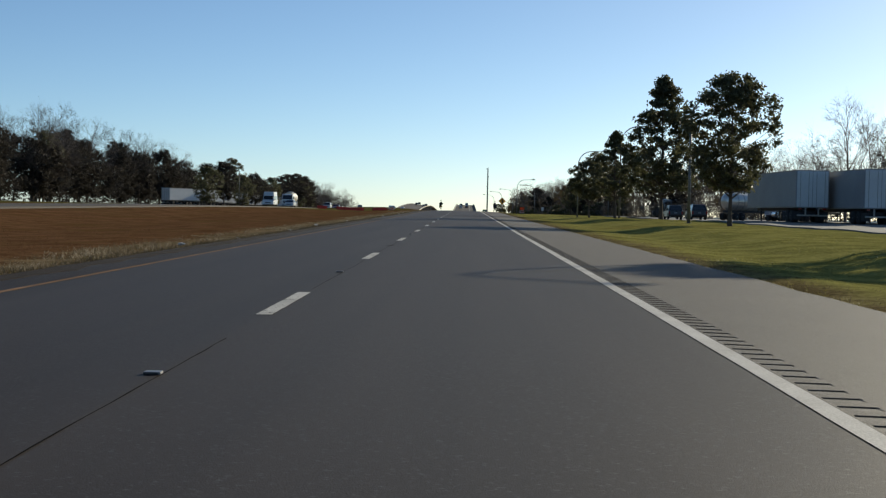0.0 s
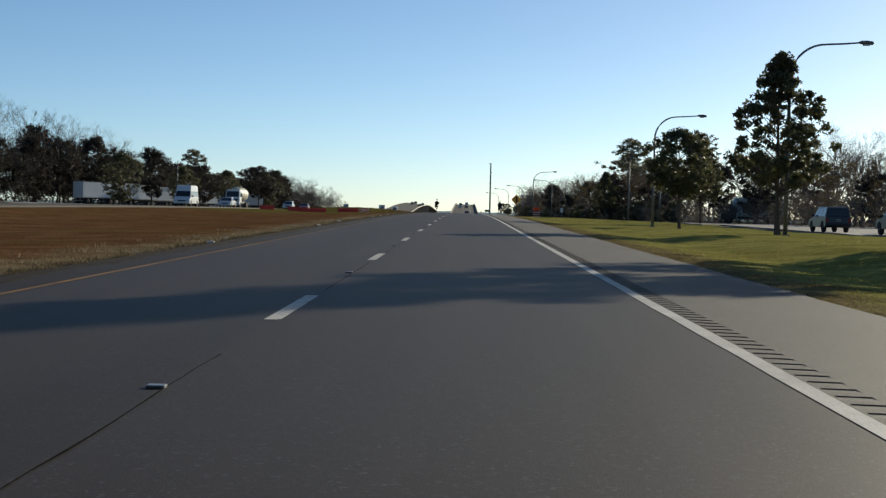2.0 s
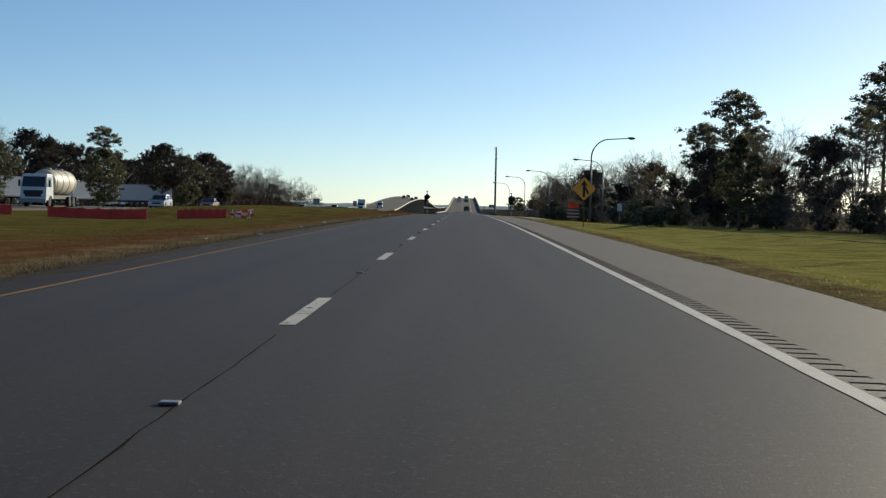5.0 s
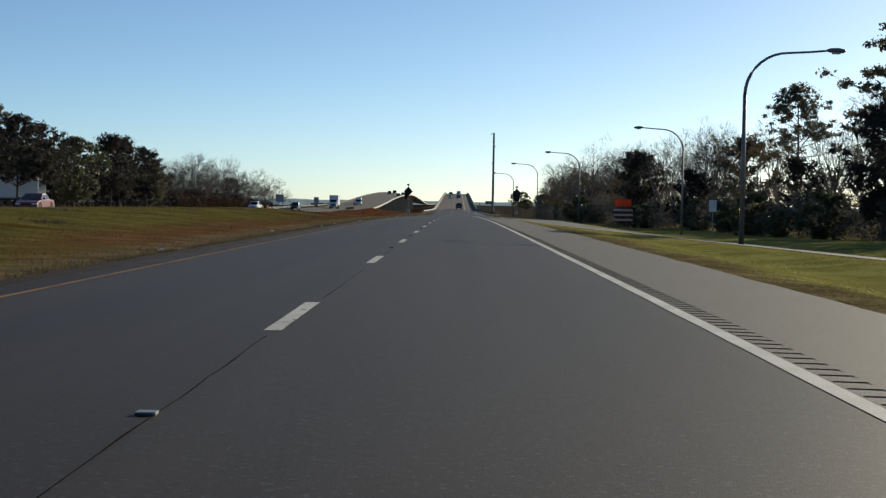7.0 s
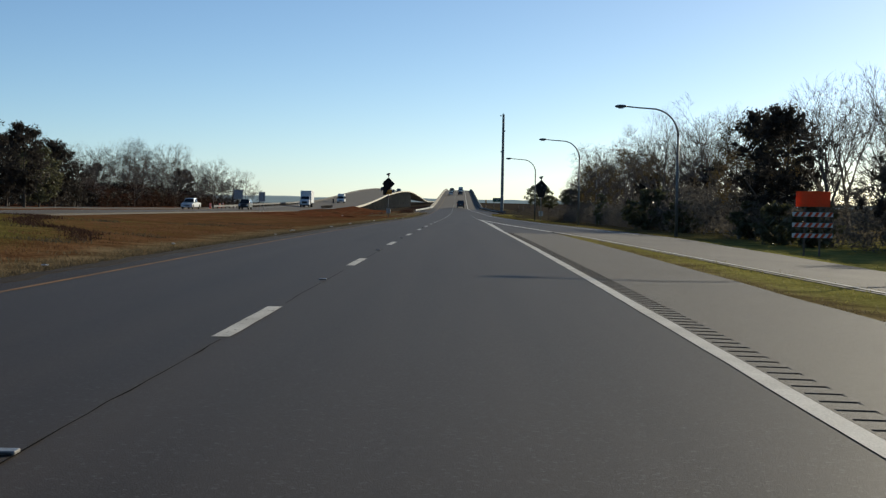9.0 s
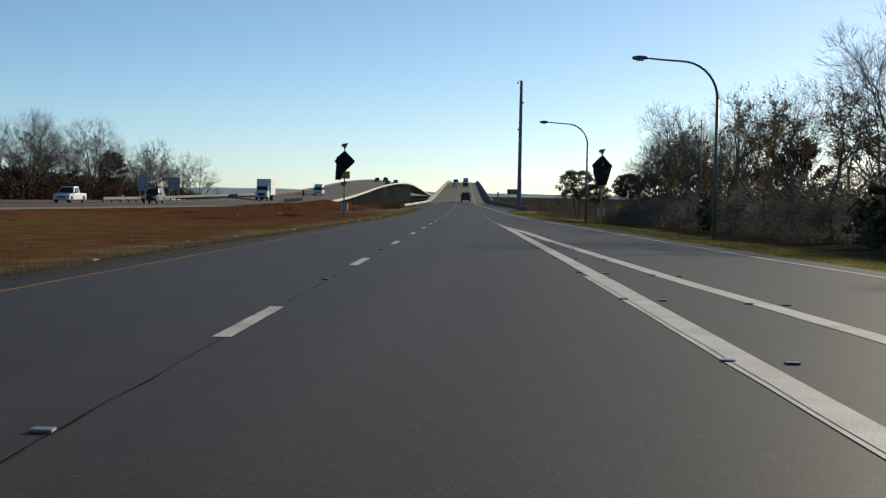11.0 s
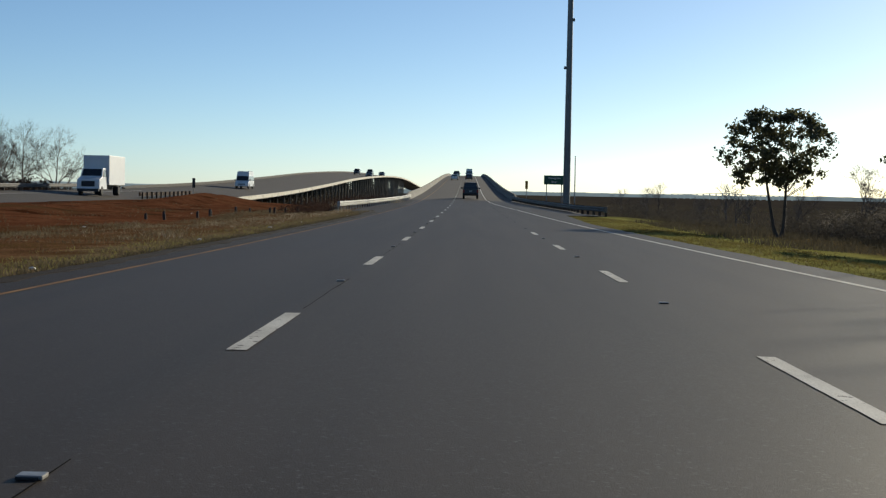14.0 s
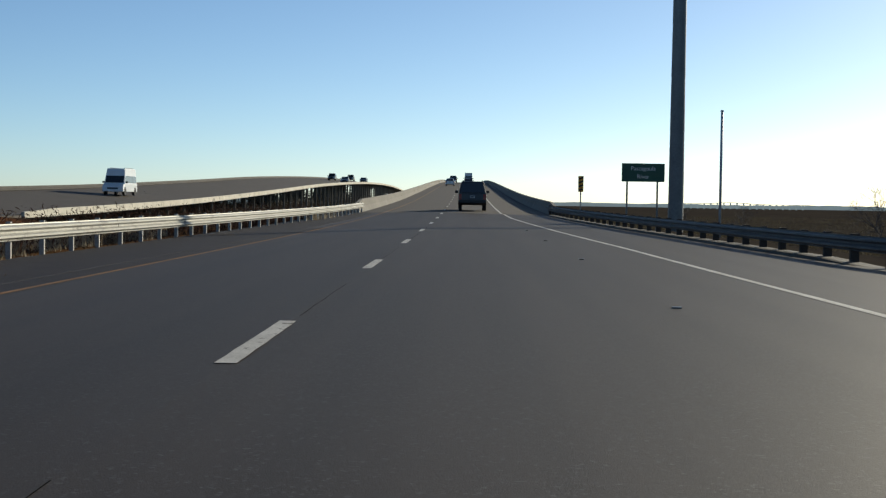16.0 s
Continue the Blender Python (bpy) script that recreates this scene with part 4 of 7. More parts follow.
OAK = "dark evergreen broadleaf tree with a dense uneven crown"
MAG = "dark glossy evergreen tree with a tapering crown and short trunk"
PINE = "tall pine with a bare trunk and tufted flat crown"
BARE = "leafless grey tree with a haze of fine twigs"
kinds = {
    "mag_a": (broadleaf(11, 9.2, 2.9, 2.2, 220, 100, 0.105, "oval", tight=0.85), MAG),
    "mag_b": (broadleaf(12, 11.6, 4.2, 2.4, 330, 90, 0.115, "spire", tight=0.72), MAG),
    "mag_c": (broadleaf(13, 8.75, 2.7, 2.5, 200, 90, 0.105, "leader", tight=0.62), MAG),
    "oak_a": (broadleaf(14, 7.1, 2.55, 2.4, 200, 100, 0.10, "round", tight=0.85), OAK),
    "oak_n": (broadleaf(20, 9.5, 3.6, 1.2, 200, 60, 0.14, "round"), OAK),
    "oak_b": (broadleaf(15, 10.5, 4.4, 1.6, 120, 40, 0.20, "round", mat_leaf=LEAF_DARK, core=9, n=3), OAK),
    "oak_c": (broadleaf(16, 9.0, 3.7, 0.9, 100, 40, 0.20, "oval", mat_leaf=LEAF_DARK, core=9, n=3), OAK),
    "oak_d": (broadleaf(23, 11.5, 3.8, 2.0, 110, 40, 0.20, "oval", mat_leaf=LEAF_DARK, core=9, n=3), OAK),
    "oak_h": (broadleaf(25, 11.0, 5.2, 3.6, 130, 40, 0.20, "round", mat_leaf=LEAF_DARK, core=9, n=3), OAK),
    "twin": (broadleaf(17, 6.05, 2.1, 2.6, 170, 54, 0.10, "round", 2, mat_leaf=LEAF, tight=0.92, dirs=((-0.15, 0.03), (0.07, -0.05))), "small twin-stemmed evergreen tree with an open crown"),
    "slim": (broadleaf(18, 5.2, 2.1, 2.9, 110, 62, 0.10, "round", 1, mat_leaf=LEAF, tight=0.95), "small evergreen tree on a slender bare stem"),
    "pine_a": (pine(21, 16.6, 8.0, 4.3, 23, 56), PINE),
    "pine_b": (pine(22, 15.2, 7.5, 3.8, 19, 46), PINE),
    "bare_a": (bare_tree(31, 11.0, 6, 3), BARE),
    "bare_b": (bare_tree(32, 10.0, 6, 2, 260), "half-bare tree with a few dry brown leaves"),
    "bare_c": (bare_tree(33, 8.5, 5, 3), BARE),
    "bare_d": (bare_tree(36, 10.0, 6, 2), BARE),
    "glossy": (broadleaf(24, 3.6, 1.0, 0.2, 60, 40, 0.10, "oval", mat_leaf=LEAF_GLOSS), "tall shrub with glinting glossy leaves at the wood edge"),
    "shrub": (broadleaf(19, 2.6, 1.6, 0.15, 60, 24, 0.18, "round"), "dense dark evergreen shrub"),
}
used_kind = set()


def plant(kind, x, y, scale=1.0, turn=None, label="", group="", lean=0.0):
    src, lab = kinds[kind]
    m = pose(x, y, ground_z(x, y), lean, 0, random.uniform(0, 360) if turn is None else turn) @ Matrix.Diagonal((scale, scale, scale, 1))
    if kind in used_kind:
        ob = copy_thing(src, m)
        ob.matrix_basis = m
    else:
        ob = src
        ob.matrix_basis = m
        used_kind.add(kind)
    return tagged(ob, label or lab, "shrub" if kind in ("shrub", "glossy") else "tree", group)


random.seed(5)
# row on the verge of the rest area
plant("mag_a", 15.65, 82.8, 0.97, 20, group="trees on the verge")
plant("mag_b", 16.1, 115.2, 1.0, 60, group="trees on the verge")
plant("mag_c", 15.15, 142.0, 1.0, 10, group="trees on the verge")
plant("oak_a", 15.5, 175.5, 1.0, 40, group="trees on the verge")
plant("mag_a", 19.5, 47, 0.95, 120, group="trees on the verge")
plant("mag_c", 22.0, 205, 0.9, 90, group="trees on the verge")
plant("pine_a", 33.7, 360, 1.0, 0)
plant("pine_b", 41.0, 322, 1.05, 50)
plant("pine_b", 46.0, 345, 0.95, 150)
plant("pine_a", 40.5, 385, 0.85, 80)
plant("pine_a", 41.0, 428, 1.03, 200)
plant("oak_d", 28.2, 350.5, 0.82, 0)
plant("oak_b", 27.7, 337.2, 0.8, 70)
plant("bare_b", 31.5, 344, 0.95, 40)
plant("bare_d", 35.0, 337, 1.1, 90)
plant("bare_a", 37.5, 351, 0.95, 210)
plant("bare_d", 40.0, 330, 1.05, 300)
plant("mag_c", 22.5, 300, 0.9, 0)
plant("twin", 14.25, 579.8, 0.95, 0)
plant("slim", 14.5, 558.2, 0.76, 0)
plant("slim", 18.0, 556.0, 0.98, 130)
plant("glossy", 12.2, 285.6, 0.42, 0, "low shrub with pale glossy leaves on the grass")
plant("shrub", 14.0, 286.0, 0.2, 30, "tiny dark shrub on the grass beside the slip road")
plant("glossy", 17.6, 504.3, 1.0, 0)
for x, y, k in ((50, 306, 1.3), (55, 300, 1.2), (61, 304, 1.35), (67, 311, 1.3), (57, 346, 1.1), (62, 338, 1.15)):
    plant("bare_a" if k > 1.18 else "bare_d", x, y, k, 40 * x, group="wood behind the rest area")
plant("bare_a", 38, 140, 1.0, 70)
plant("bare_d", 45, 150, 1.1, 10)

# wood behind the slip road
wood = "wood beside the slip road"
EDGE = [(225, 46), (300, 33), (360, 26), (400, 22), (450, 17.5), (490, 17.2), (512, 17.8), (530, 16.3), (556, 17), (566, 18), (600, 21)]
for i in range(24):
    y = 300 + i * 11 + random.uniform(-4, 4)
    x, k, turn = lerp_table(EDGE, y) + random.uniform(-0.5, 1.5), random.uniform(0.8, 1.4), random.uniform(0, 360)
    if y < 470:
        plant("shrub", x, y, k, turn, group=wood)
for i in range(34):
    y = 228 + i * 9.8 + random.uniform(-3, 3)
    edge = lerp_table(EDGE, y)
    if y < 440:
        plant(random.choice(("oak_c", "bare_b", "oak_d", "bare_b")), edge + random.uniform(2, 7), y, random.uniform(0.65, 0.9), group=wood)
    else:
        plant(random.choice(("oak_c", "bare_b", "bare_b")), edge + random.uniform(6, 11), y, random.uniform(0.6, 0.8), group=wood)
    plant(random.choice(("bare_a", "bare_d", "bare_b")), edge + random.uniform(1, 6), y + 3, random.uniform(0.75, 0.95), group=wood)
    plant(random.choice(("bare_d", "bare_c", "bare_d")), edge + random.uniform(6, 14), y + random.uniform(-3, 3), random.uniform(0.95, 1.2), group=wood)
for x, y, k, s in ((22.3, 561, "bare_a", 0.88), (23.5, 553, "bare_a", 0.95), (19.2, 546, "bare_a", 0.85), (26.5, 562, "bare_b", 1.0), (21.5, 540, "bare_b", 0.95),
                   (19.5, 532, "bare_a", 0.9), (29.5, 556, "bare_a", 1.05), (20.5, 559, "oak_n", 0.62), (24.5, 545, "oak_n", 0.7), (28, 497, "bare_a", 1.15), (28, 478, "bare_a", 1.15), (30, 462, "bare_a", 1.15), (31, 432, "bare_a", 1.0), (28, 418, "bare_a", 0.92)):
    plant(k, x, y, s * (0.86 if y > 450 else 1.0), group=wood)
for i in range(30):
    y = 40 + i * 9.5 + random.uniform(-4, 4)
    plant(random.choice(("oak_b", "oak_c", "bare_a", "bare_d", "bare_c", "bare_d")), random.uniform(60, 72), y, random.uniform(1.1, 1.4), group="wood behind the rest area")

# wood across the median
west_wood = "wood across the median"
plant("pine_a", -87.6, 518, 1.12, 0, group=west_wood)
plant("pine_b", -92, 300, 1.0, 0, group=west_wood)
for y, k in ((292, 0.85), (318, 0.9), (345, 0.85), (370, 0.9), (398, 0.95), (462, 1.1), (482, 1.05), (500, 1.1), (518, 1.0), (534, 0.95)):
    plant(random.choice(("oak_b", "oak_n", "oak_d")), -56 - max(0, y - 450) * 0.06 + random.uniform(-1.5, 1.5), y, k, group="trees in the far rest area")
plant("oak_h", -52.0, 420, 1.0, 40, group="trees in the far rest area")
plant("oak_h", -58.5, 449, 1.05, 160, group="trees in the far rest area")
WEDGE = [(100, -95), (350, -90), (430, -86), (520, -76), (560, -68), (640, -63), (720, -58), (740, -57)]
for i in range(65):
    y = 112 + i * 9.4 + random.uniform(-4, 4)
    edge = lerp_table(WEDGE, y)
    s = lerp_table([(100, 1.6), (380, 1.5), (450, 1.25), (520, 1.05), (560, 1.05), (600, 1.02), (650, 1.1), (690, 1.08), (735, 0.9)], y)
    late = y > 575
    plant(random.choice(("bare_a", "bare_a", "bare_a", "bare_c") if late else ("oak_b", "oak_c", "oak_d", "oak_b")), edge - random.uniform(0, 4), y, s * random.uniform(0.8, 1.05), group=west_wood)
    plant(random.choice(("bare_a", "bare_d", "bare_a", "oak_c") if late else ("bare_a", "oak_b", "bare_a", "oak_d", "bare_d")), edge - random.uniform(5, 14), y + random.uniform(-4, 4), s * random.uniform(0.9, 1.12), group=west_wood)
    if late and i % 2 == 0:
        plant(random.choice(("bare_a", "bare_d")), edge - random.uniform(8, 22), y + random.uniform(-4, 4), s * random.uniform(0.9, 1.1), group=west_wood)
for i in range(15):
    y = 150 + i * 20 + random.uniform(-6, 6)
    plant("bare_a", lerp_table(WEDGE, y) - random.uniform(1, 8), y, lerp_table([(150, 1.75), (400, 1.6), (460, 1.3)], y) * random.uniform(0.9, 1.05), group=west_wood)
for x, y, k in ((42, 640, 0.45), (60, 700, 0.45), (26, 720, 0.45), (80, 760, 0.45), (33, 800, 0.45), (13.2, 619, 0.3), (15, 626, 0.36), (12.8, 633, 0.28), (26, 656, 0.62), (22.5, 650, 0.36), (29.5, 662, 0.5), (24.5, 664, 0.42), (33, 655, 0.45), (20.5, 588, 0.5), (23, 596, 0.55), (21, 604, 0.42), (26, 584, 0.6), (18.5, 612, 0.36)):
    plant("bare_c", x, y, k, group="marsh shrubs")


def thicket(name, label, n, y0, y1, edge, depth, tall, per, leaf, seed, material=None, slim=1.0, n_side=3):
    """Tangled undergrowth that fills the foot of a wood."""
    r = np.random.default_rng(seed)
    cs, rs = [], []
    for _ in range(n):
        y = r.uniform(y0, y1)
        d = r.random() ** 1.4 * depth
        x = lerp_table(edge, y) + d * (1 if edge[0][1] > 0 else -1)
        h = tall(y) * (0.45 + 0.55 * min(1.0, d / 5.0)) * (0.75 + 0.5 * abs(noise.noise(Vector((x * 0.1, y * 0.1, 5)))))
        cs.append((x, y, ground_z(x, y) + h * r.random() ** 0.8))
        rs.append(0.9)
    cloud = leaf_cloud(cs, rs, per, leaf, 0.8, r)
    if slim != 1.0:
        mid = (cloud[:, 0] + cloud[:, 2]) / 2
        for k in (1, 3):
            cloud[:, k] = mid + (cloud[:, k] - mid) * slim
    return tagged(soup(name, cloud[:, :n_side], material or THICKET, None, "", n_side), label, "undergrowth", kind="stuff")


DUSK = mat("grey_brown_brush", (0.040, 0.035, 0.029), 0.9, scale=0.5, fine=4, bump=0.0, col2=(0.095, 0.083, 0.068), trans=0.4, island=0.4, spec=0.1)
RED_BRUSH = mat("red_brown_brush", (0.030, 0.016, 0.012), 0.9, scale=0.5, fine=4, bump=0.0, col2=(0.085, 0.048, 0.034), trans=0.3, island=0.5, spec=0.1)
THICKET = mat("undergrowth_leaf", (0.026, 0.022, 0.018), 0.8, scale=0.3, fine=3, bump=0.0, col2=(0.075, 0.062, 0.046), trans=0.25, island=0.5)
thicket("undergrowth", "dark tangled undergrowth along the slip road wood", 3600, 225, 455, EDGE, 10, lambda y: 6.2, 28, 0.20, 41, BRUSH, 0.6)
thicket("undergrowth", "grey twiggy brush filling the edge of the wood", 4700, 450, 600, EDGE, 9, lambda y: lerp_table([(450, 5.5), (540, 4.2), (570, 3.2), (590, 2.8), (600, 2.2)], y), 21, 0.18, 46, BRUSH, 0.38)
thicket("undergrowth", "dark tangled undergrowth behind the rest area", 1500, 20, 330, [(20, 59), (330, 59)], 10, lambda y: 6.5, 20, 0.26, 42)
thicket("undergrowth", "dark tangled undergrowth across the median", 7800, 90, 740, WEDGE, 12, lambda y: lerp_table([(90, 13), (430, 12.5), (470, 9.0), (520, 7.0), (560, 6.5), (640, 6.0), (735, 3.4)], y), 24, 0.27, 43)
thicket("undergrowth", "dense dark undergrowth at the end of the wood", 2600, 585, 728, WEDGE, 6, lambda y: lerp_table([(585, 5.5), (640, 5.0), (690, 4.2), (728, 2.6)], y), 24, 0.34, 49, RED_BRUSH)
thicket("undergrowth", "low dark brush beside the marsh and guard rail", 420, 603, 652, [(603, 13.0), (625, 11.2), (652, 11.6)], 8, lambda y: 1.25, 34, 0.10, 45, DUSK, 0.4)
thicket("undergrowth", "dense grey-brown brush at the end of the wood", 900, 552, 606, [(552, 16.6), (570, 17.4), (590, 18.6), (606, 20.0)], 7, lambda y: lerp_table([(552, 4.2), (575, 3.2), (606, 1.8)], y), 34, 0.11, 48, DUSK, 0.5)
thicket("undergrowth", "low reddish brush behind the pale guard rail", 800, 600, 668, [(600, -9.6), (640, -8.9), (668, -7.8)], 2.2, lambda y: 0.72, 44, 0.075, 47, RED_BRUSH, 0.5)
# Added leaf mass that imitates the shade under the far deck, rising with it.
thicket("undergrowth", "dark brush added to stand in for shade beneath the far bridge", 2600, 680, 1040, [(680, -29.0), (1040, -29.0)], 9, lambda y: lerp_table([(680, 1.6), (720, 2.3), (780, 3.4), (860, 5.0), (960, 6.6), (1040, 6.6)], y), 14, 0.24, 44)


# ---- signs, posts and tower ----
YEL = mat("yellow_sign", (0.84, 0.35, 0.03), 0.45, var=0.1, scale=2, fine=20)
BLACK = mat("black_paint", (0.012, 0.012, 0.013), 0.6, var=0.3, scale=2, fine=20)
BAG = mat("black_plastic_sheet", (0.010, 0.009, 0.010), 0.5, var=0.4, scale=2, fine=6, bump=0.6)
ALU = mat("sign_aluminium", (0.30, 0.31, 0.32), 0.5, 0.6, var=0.15, scale=2, fine=20)
GREEN_SIGN = mat("green_sign", (0.010, 0.075, 0.045), 0.45, var=0.15, scale=2, fine=20)
ORANGE = mat("orange_sign", (0.92, 0.15, 0.04), 0.5, var=0.1, scale=2, fine=20, trans=0.5)
GREY = mat("grey_cabinet", (0.38, 0.40, 0.41), 0.5, 0.1, var=0.1, scale=2, fine=20)
RED = mat("red_lens", (0.25, 0.02, 0.015), 0.2, var=0.1, scale=3, fine=20)
AMBER = mat("beacon_lens", (0.45, 0.14, 0.06), 0.15, var=0.2, scale=6, fine=40)
SIGN_WHITE = mat("sign_white", (0.72, 0.72, 0.70), 0.5, var=0.06, scale=2, fine=20)


RUSTY = mat("rusty_steel", (0.10, 0.06, 0.04), 0.8, 0.2, var=0.4, scale=2, fine=20, bump=0.3)
HOUSING = mat("signal_housing", (0.16, 0.16, 0.165), 0.5, 0.2, var=0.2, scale=3, fine=20)


def prism(bm, outline, y0, y1):
    """A flat plate with the given outline in x and z."""
    a = [bm.verts.new((x, y0, z)) for x, z in outline]
    b = [bm.verts.new((x, y1, z)) for x, z in outline]
    bm.faces.new(a)
    bm.faces.new(b[::-1])
    n = len(a)
    for i in range(n):
        bm.faces.new((a[i], b[i], b[(i + 1) % n], a[(i + 1) % n]))
    bmesh.ops.recalc_face_normals(bm, faces=bm.faces)
    return bm


def diamond(c, r, cut=0.06):
    pts = []
    for dx, dz in ((0, 1), (1, 0), (0, -1), (-1, 0)):
        ex, ez = -dz, dx
        pts += [(dx * (r - cut) - ex * -cut * 1.0, c + dz * (r - cut) - ez * -cut), (dx * (r - cut) + ex * -cut, c + dz * (r - cut) + ez * -cut)]
    return pts


def merge_sign(x, y):
    z = ground_z(x, y)
    root = thing("merge_sign", x, y, z, "yellow diamond merge sign on a steel post in grass", "road sign")
    c = 3.58 - z
    bm = bmesh.new()
    box(bm, -0.035, 0.035, 0.0, 0.05, -0.4, c + 0.6, 0.008)
    part("post", bm, RUSTY, root)
    bm = bmesh.new()
    prism(bm, diamond(c, 0.73), -0.004, 0.0)
    face = part("sign_plate", bm, YEL, root)
    bm = bmesh.new()
    prism(bm, [(0.0, c + 0.53), (-0.22, c + 0.15), (-0.075, c + 0.21), (-0.075, c - 0.51), (0.075, c - 0.51), (0.075, c + 0.21), (0.22, c + 0.15)], -0.010, -0.005)
    part("arrow", bm, BLACK, face)
    bm = bmesh.new()
    prism(bm, [(0.072, c + 0.16), (0.072, c - 0.02), (0.13, c - 0.16), (0.24, c - 0.36), (0.33, c - 0.29), (0.22, c - 0.08), (0.14, c + 0.06)], -0.010, -0.005)
    part("arrow_branch", bm, BLACK, face)
    return root


merge_sign(6.88, 268.9)


def beacon(root, x, z, r=0.13, turn=58):
    """Round signal head in a boxy housing, swung away from the road."""
    bm = bmesh.new()
    lathe(bm, [(r * 0.9, 0.16), (r * 1.12, 0.10), (r * 1.12, -0.02), (r * 1.25, -0.05), (r * 1.25, -0.07)], 16, "y")
    b = part("beacon", bm, HOUSING, root, "dull grey round beacon housing")
    b.matrix_basis = pose(x, 0.0, z, 0, 0, turn)
    bm = bmesh.new()
    lathe(bm, [(r * 0.9, -0.055), (r * 0.8, -0.085), (r * 0.4, -0.11), (0.02, -0.115)], 16, "y")
    part("lens", bm, AMBER, b)
    bm = bmesh.new()
    pts = [(r * 1.25 * math.cos(a), -0.07, r * 1.25 * math.sin(a)) for a in [math.radians(20 + 14 * i) for i in range(11)]]
    q = [bm.verts.new(p) for p in pts] + [bm.verts.new((p[0], p[1] - 0.2 * math.sin(math.radians(20 + 14 * i)), p[2])) for i, p in enumerate(pts)]
    for i in range(10):
        bm.faces.new((q[i], q[i + 1], q[i + 12], q[i + 11]))
    bmesh.ops.solidify(bm, geom=bm.faces[:], thickness=0.006)
    part("visor", bm, HOUSING, b)
    bm = bmesh.new()
    box(bm, -r * 0.75, r * 0.75, 0.12, 0.26, -r * 0.75, r * 0.75, 0.015)
    part("junction_box", bm, HOUSING, b)
    bm = bmesh.new()
    tube(bm, [(0, 0.06, -r * 1.0), (0, 0.06, -r * 1.0 - 0.14)], 0.028, 8)
    part("mount", bm, STEEL, b)


def flashing_sign(x, y, covered, h_top):
    z = ground_z(x, y) - (0.0 if covered else 0.14)
    root = thing("flashing_sign", x, y, z, "diamond warning sign hooded in black plastic, two beacons on its post" if covered else
                 "diamond warning sign half hooded in torn black plastic, with beacons", "road sign", "hooded warning signs")
    bm = bmesh.new()
    tube(bm, [(0, 0.06, -0.4), (0, 0.06, h_top - 0.3)], 0.057, 10)
    part("post", bm, STEEL, root, "", True)
    beacon(root, 0, h_top - 0.17, 0.14)
    c = 4.55
    bm = bmesh.new()
    prism(bm, diamond(c, 0.84), -0.006, 0.0)
    part("sign_plate", bm, BLACK if not covered else ALU, root)
    # hood: a sagging sheet with folds
    bm = bmesh.new()
    if covered:
        rows = [(5.36, -0.04, 0.04), (5.0, -0.40, 0.38), (4.62, -0.76, 0.74), (4.45, -0.70, 0.72), (4.05, -0.68, 0.62), (3.7, -0.58, 0.54), (3.35, -0.42, 0.44), (3.08, -0.36, 0.38)]
    else:
        rows = [(5.34, -0.05, 0.04), (5.0, -0.42, 0.36), (4.80, -0.64, 0.56), (4.6, -0.60, 0.60), (4.3, -0.66, 0.46), (3.9, -0.68, 0.18), (3.72, -0.70, -0.05), (3.4, -0.70, -0.22), (3.1, -0.72, -0.28)]
    n = 9
    vs = []
    for j, (zz, a, b) in enumerate(rows):
        vs.append([bm.verts.new((a + (b - a) * i / n, -0.05 - 0.05 * math.sin(i * 1.9 + j * 0.8) - 0.03 * math.cos(j * 2.1 + i), zz + 0.03 * math.sin(i * 2.3 + j))) for i in range(n + 1)])
    for r0, r1 in zip(vs, vs[1:]):
        for i in range(n):
            bm.faces.new((r0[i], r0[i + 1], r1[i + 1], r1[i]))
    bmesh.ops.solidify(bm, geom=bm.faces[:], thickness=0.02)
    part("hood", bm, BAG, root, "black plastic sheet", True)
    if not covered:
        bm = bmesh.new()
        box(bm, -0.32, 0.42, -0.012, 0.0, 3.2, 3.78, 0.004)
        plate = part("small_plate", bm, YEL, root, "small yellow plate")
        for zz, n_bars in ((3.6, 4), (3.4, 8)):
            for i in range(n_bars):
                xb = 0.05 + (i - (n_bars - 1) / 2) * 0.078
                bm = bmesh.new()
                box(bm, xb - 0.02, xb + 0.02, -0.017, -0.013, zz - 0.05, zz + 0.05)
                part("text_bar", bm, BLACK, plate)
        beacon(root, -0.02, 2.82, 0.14)
    else:
        beacon(root, 0.0, 2.95, 0.13)
    bm = bmesh.new()
    box(bm, -0.24, 0.28, 0.10, 0.38, 0.72, 1.34, 0.02)
    cab = part("cabinet", bm, GREY, root, "grey control cabinet")
    bm = bmesh.new()
    box(bm, -0.21, 0.25, 0.385, 0.395, 0.76, 1.30, 0.004)
    part("door", bm, GREY, cab)
    return root


flashing_sign(-9.38, 512.1, False, 5.95)
flashing_sign(10.45, 510.7, True, 5.85)


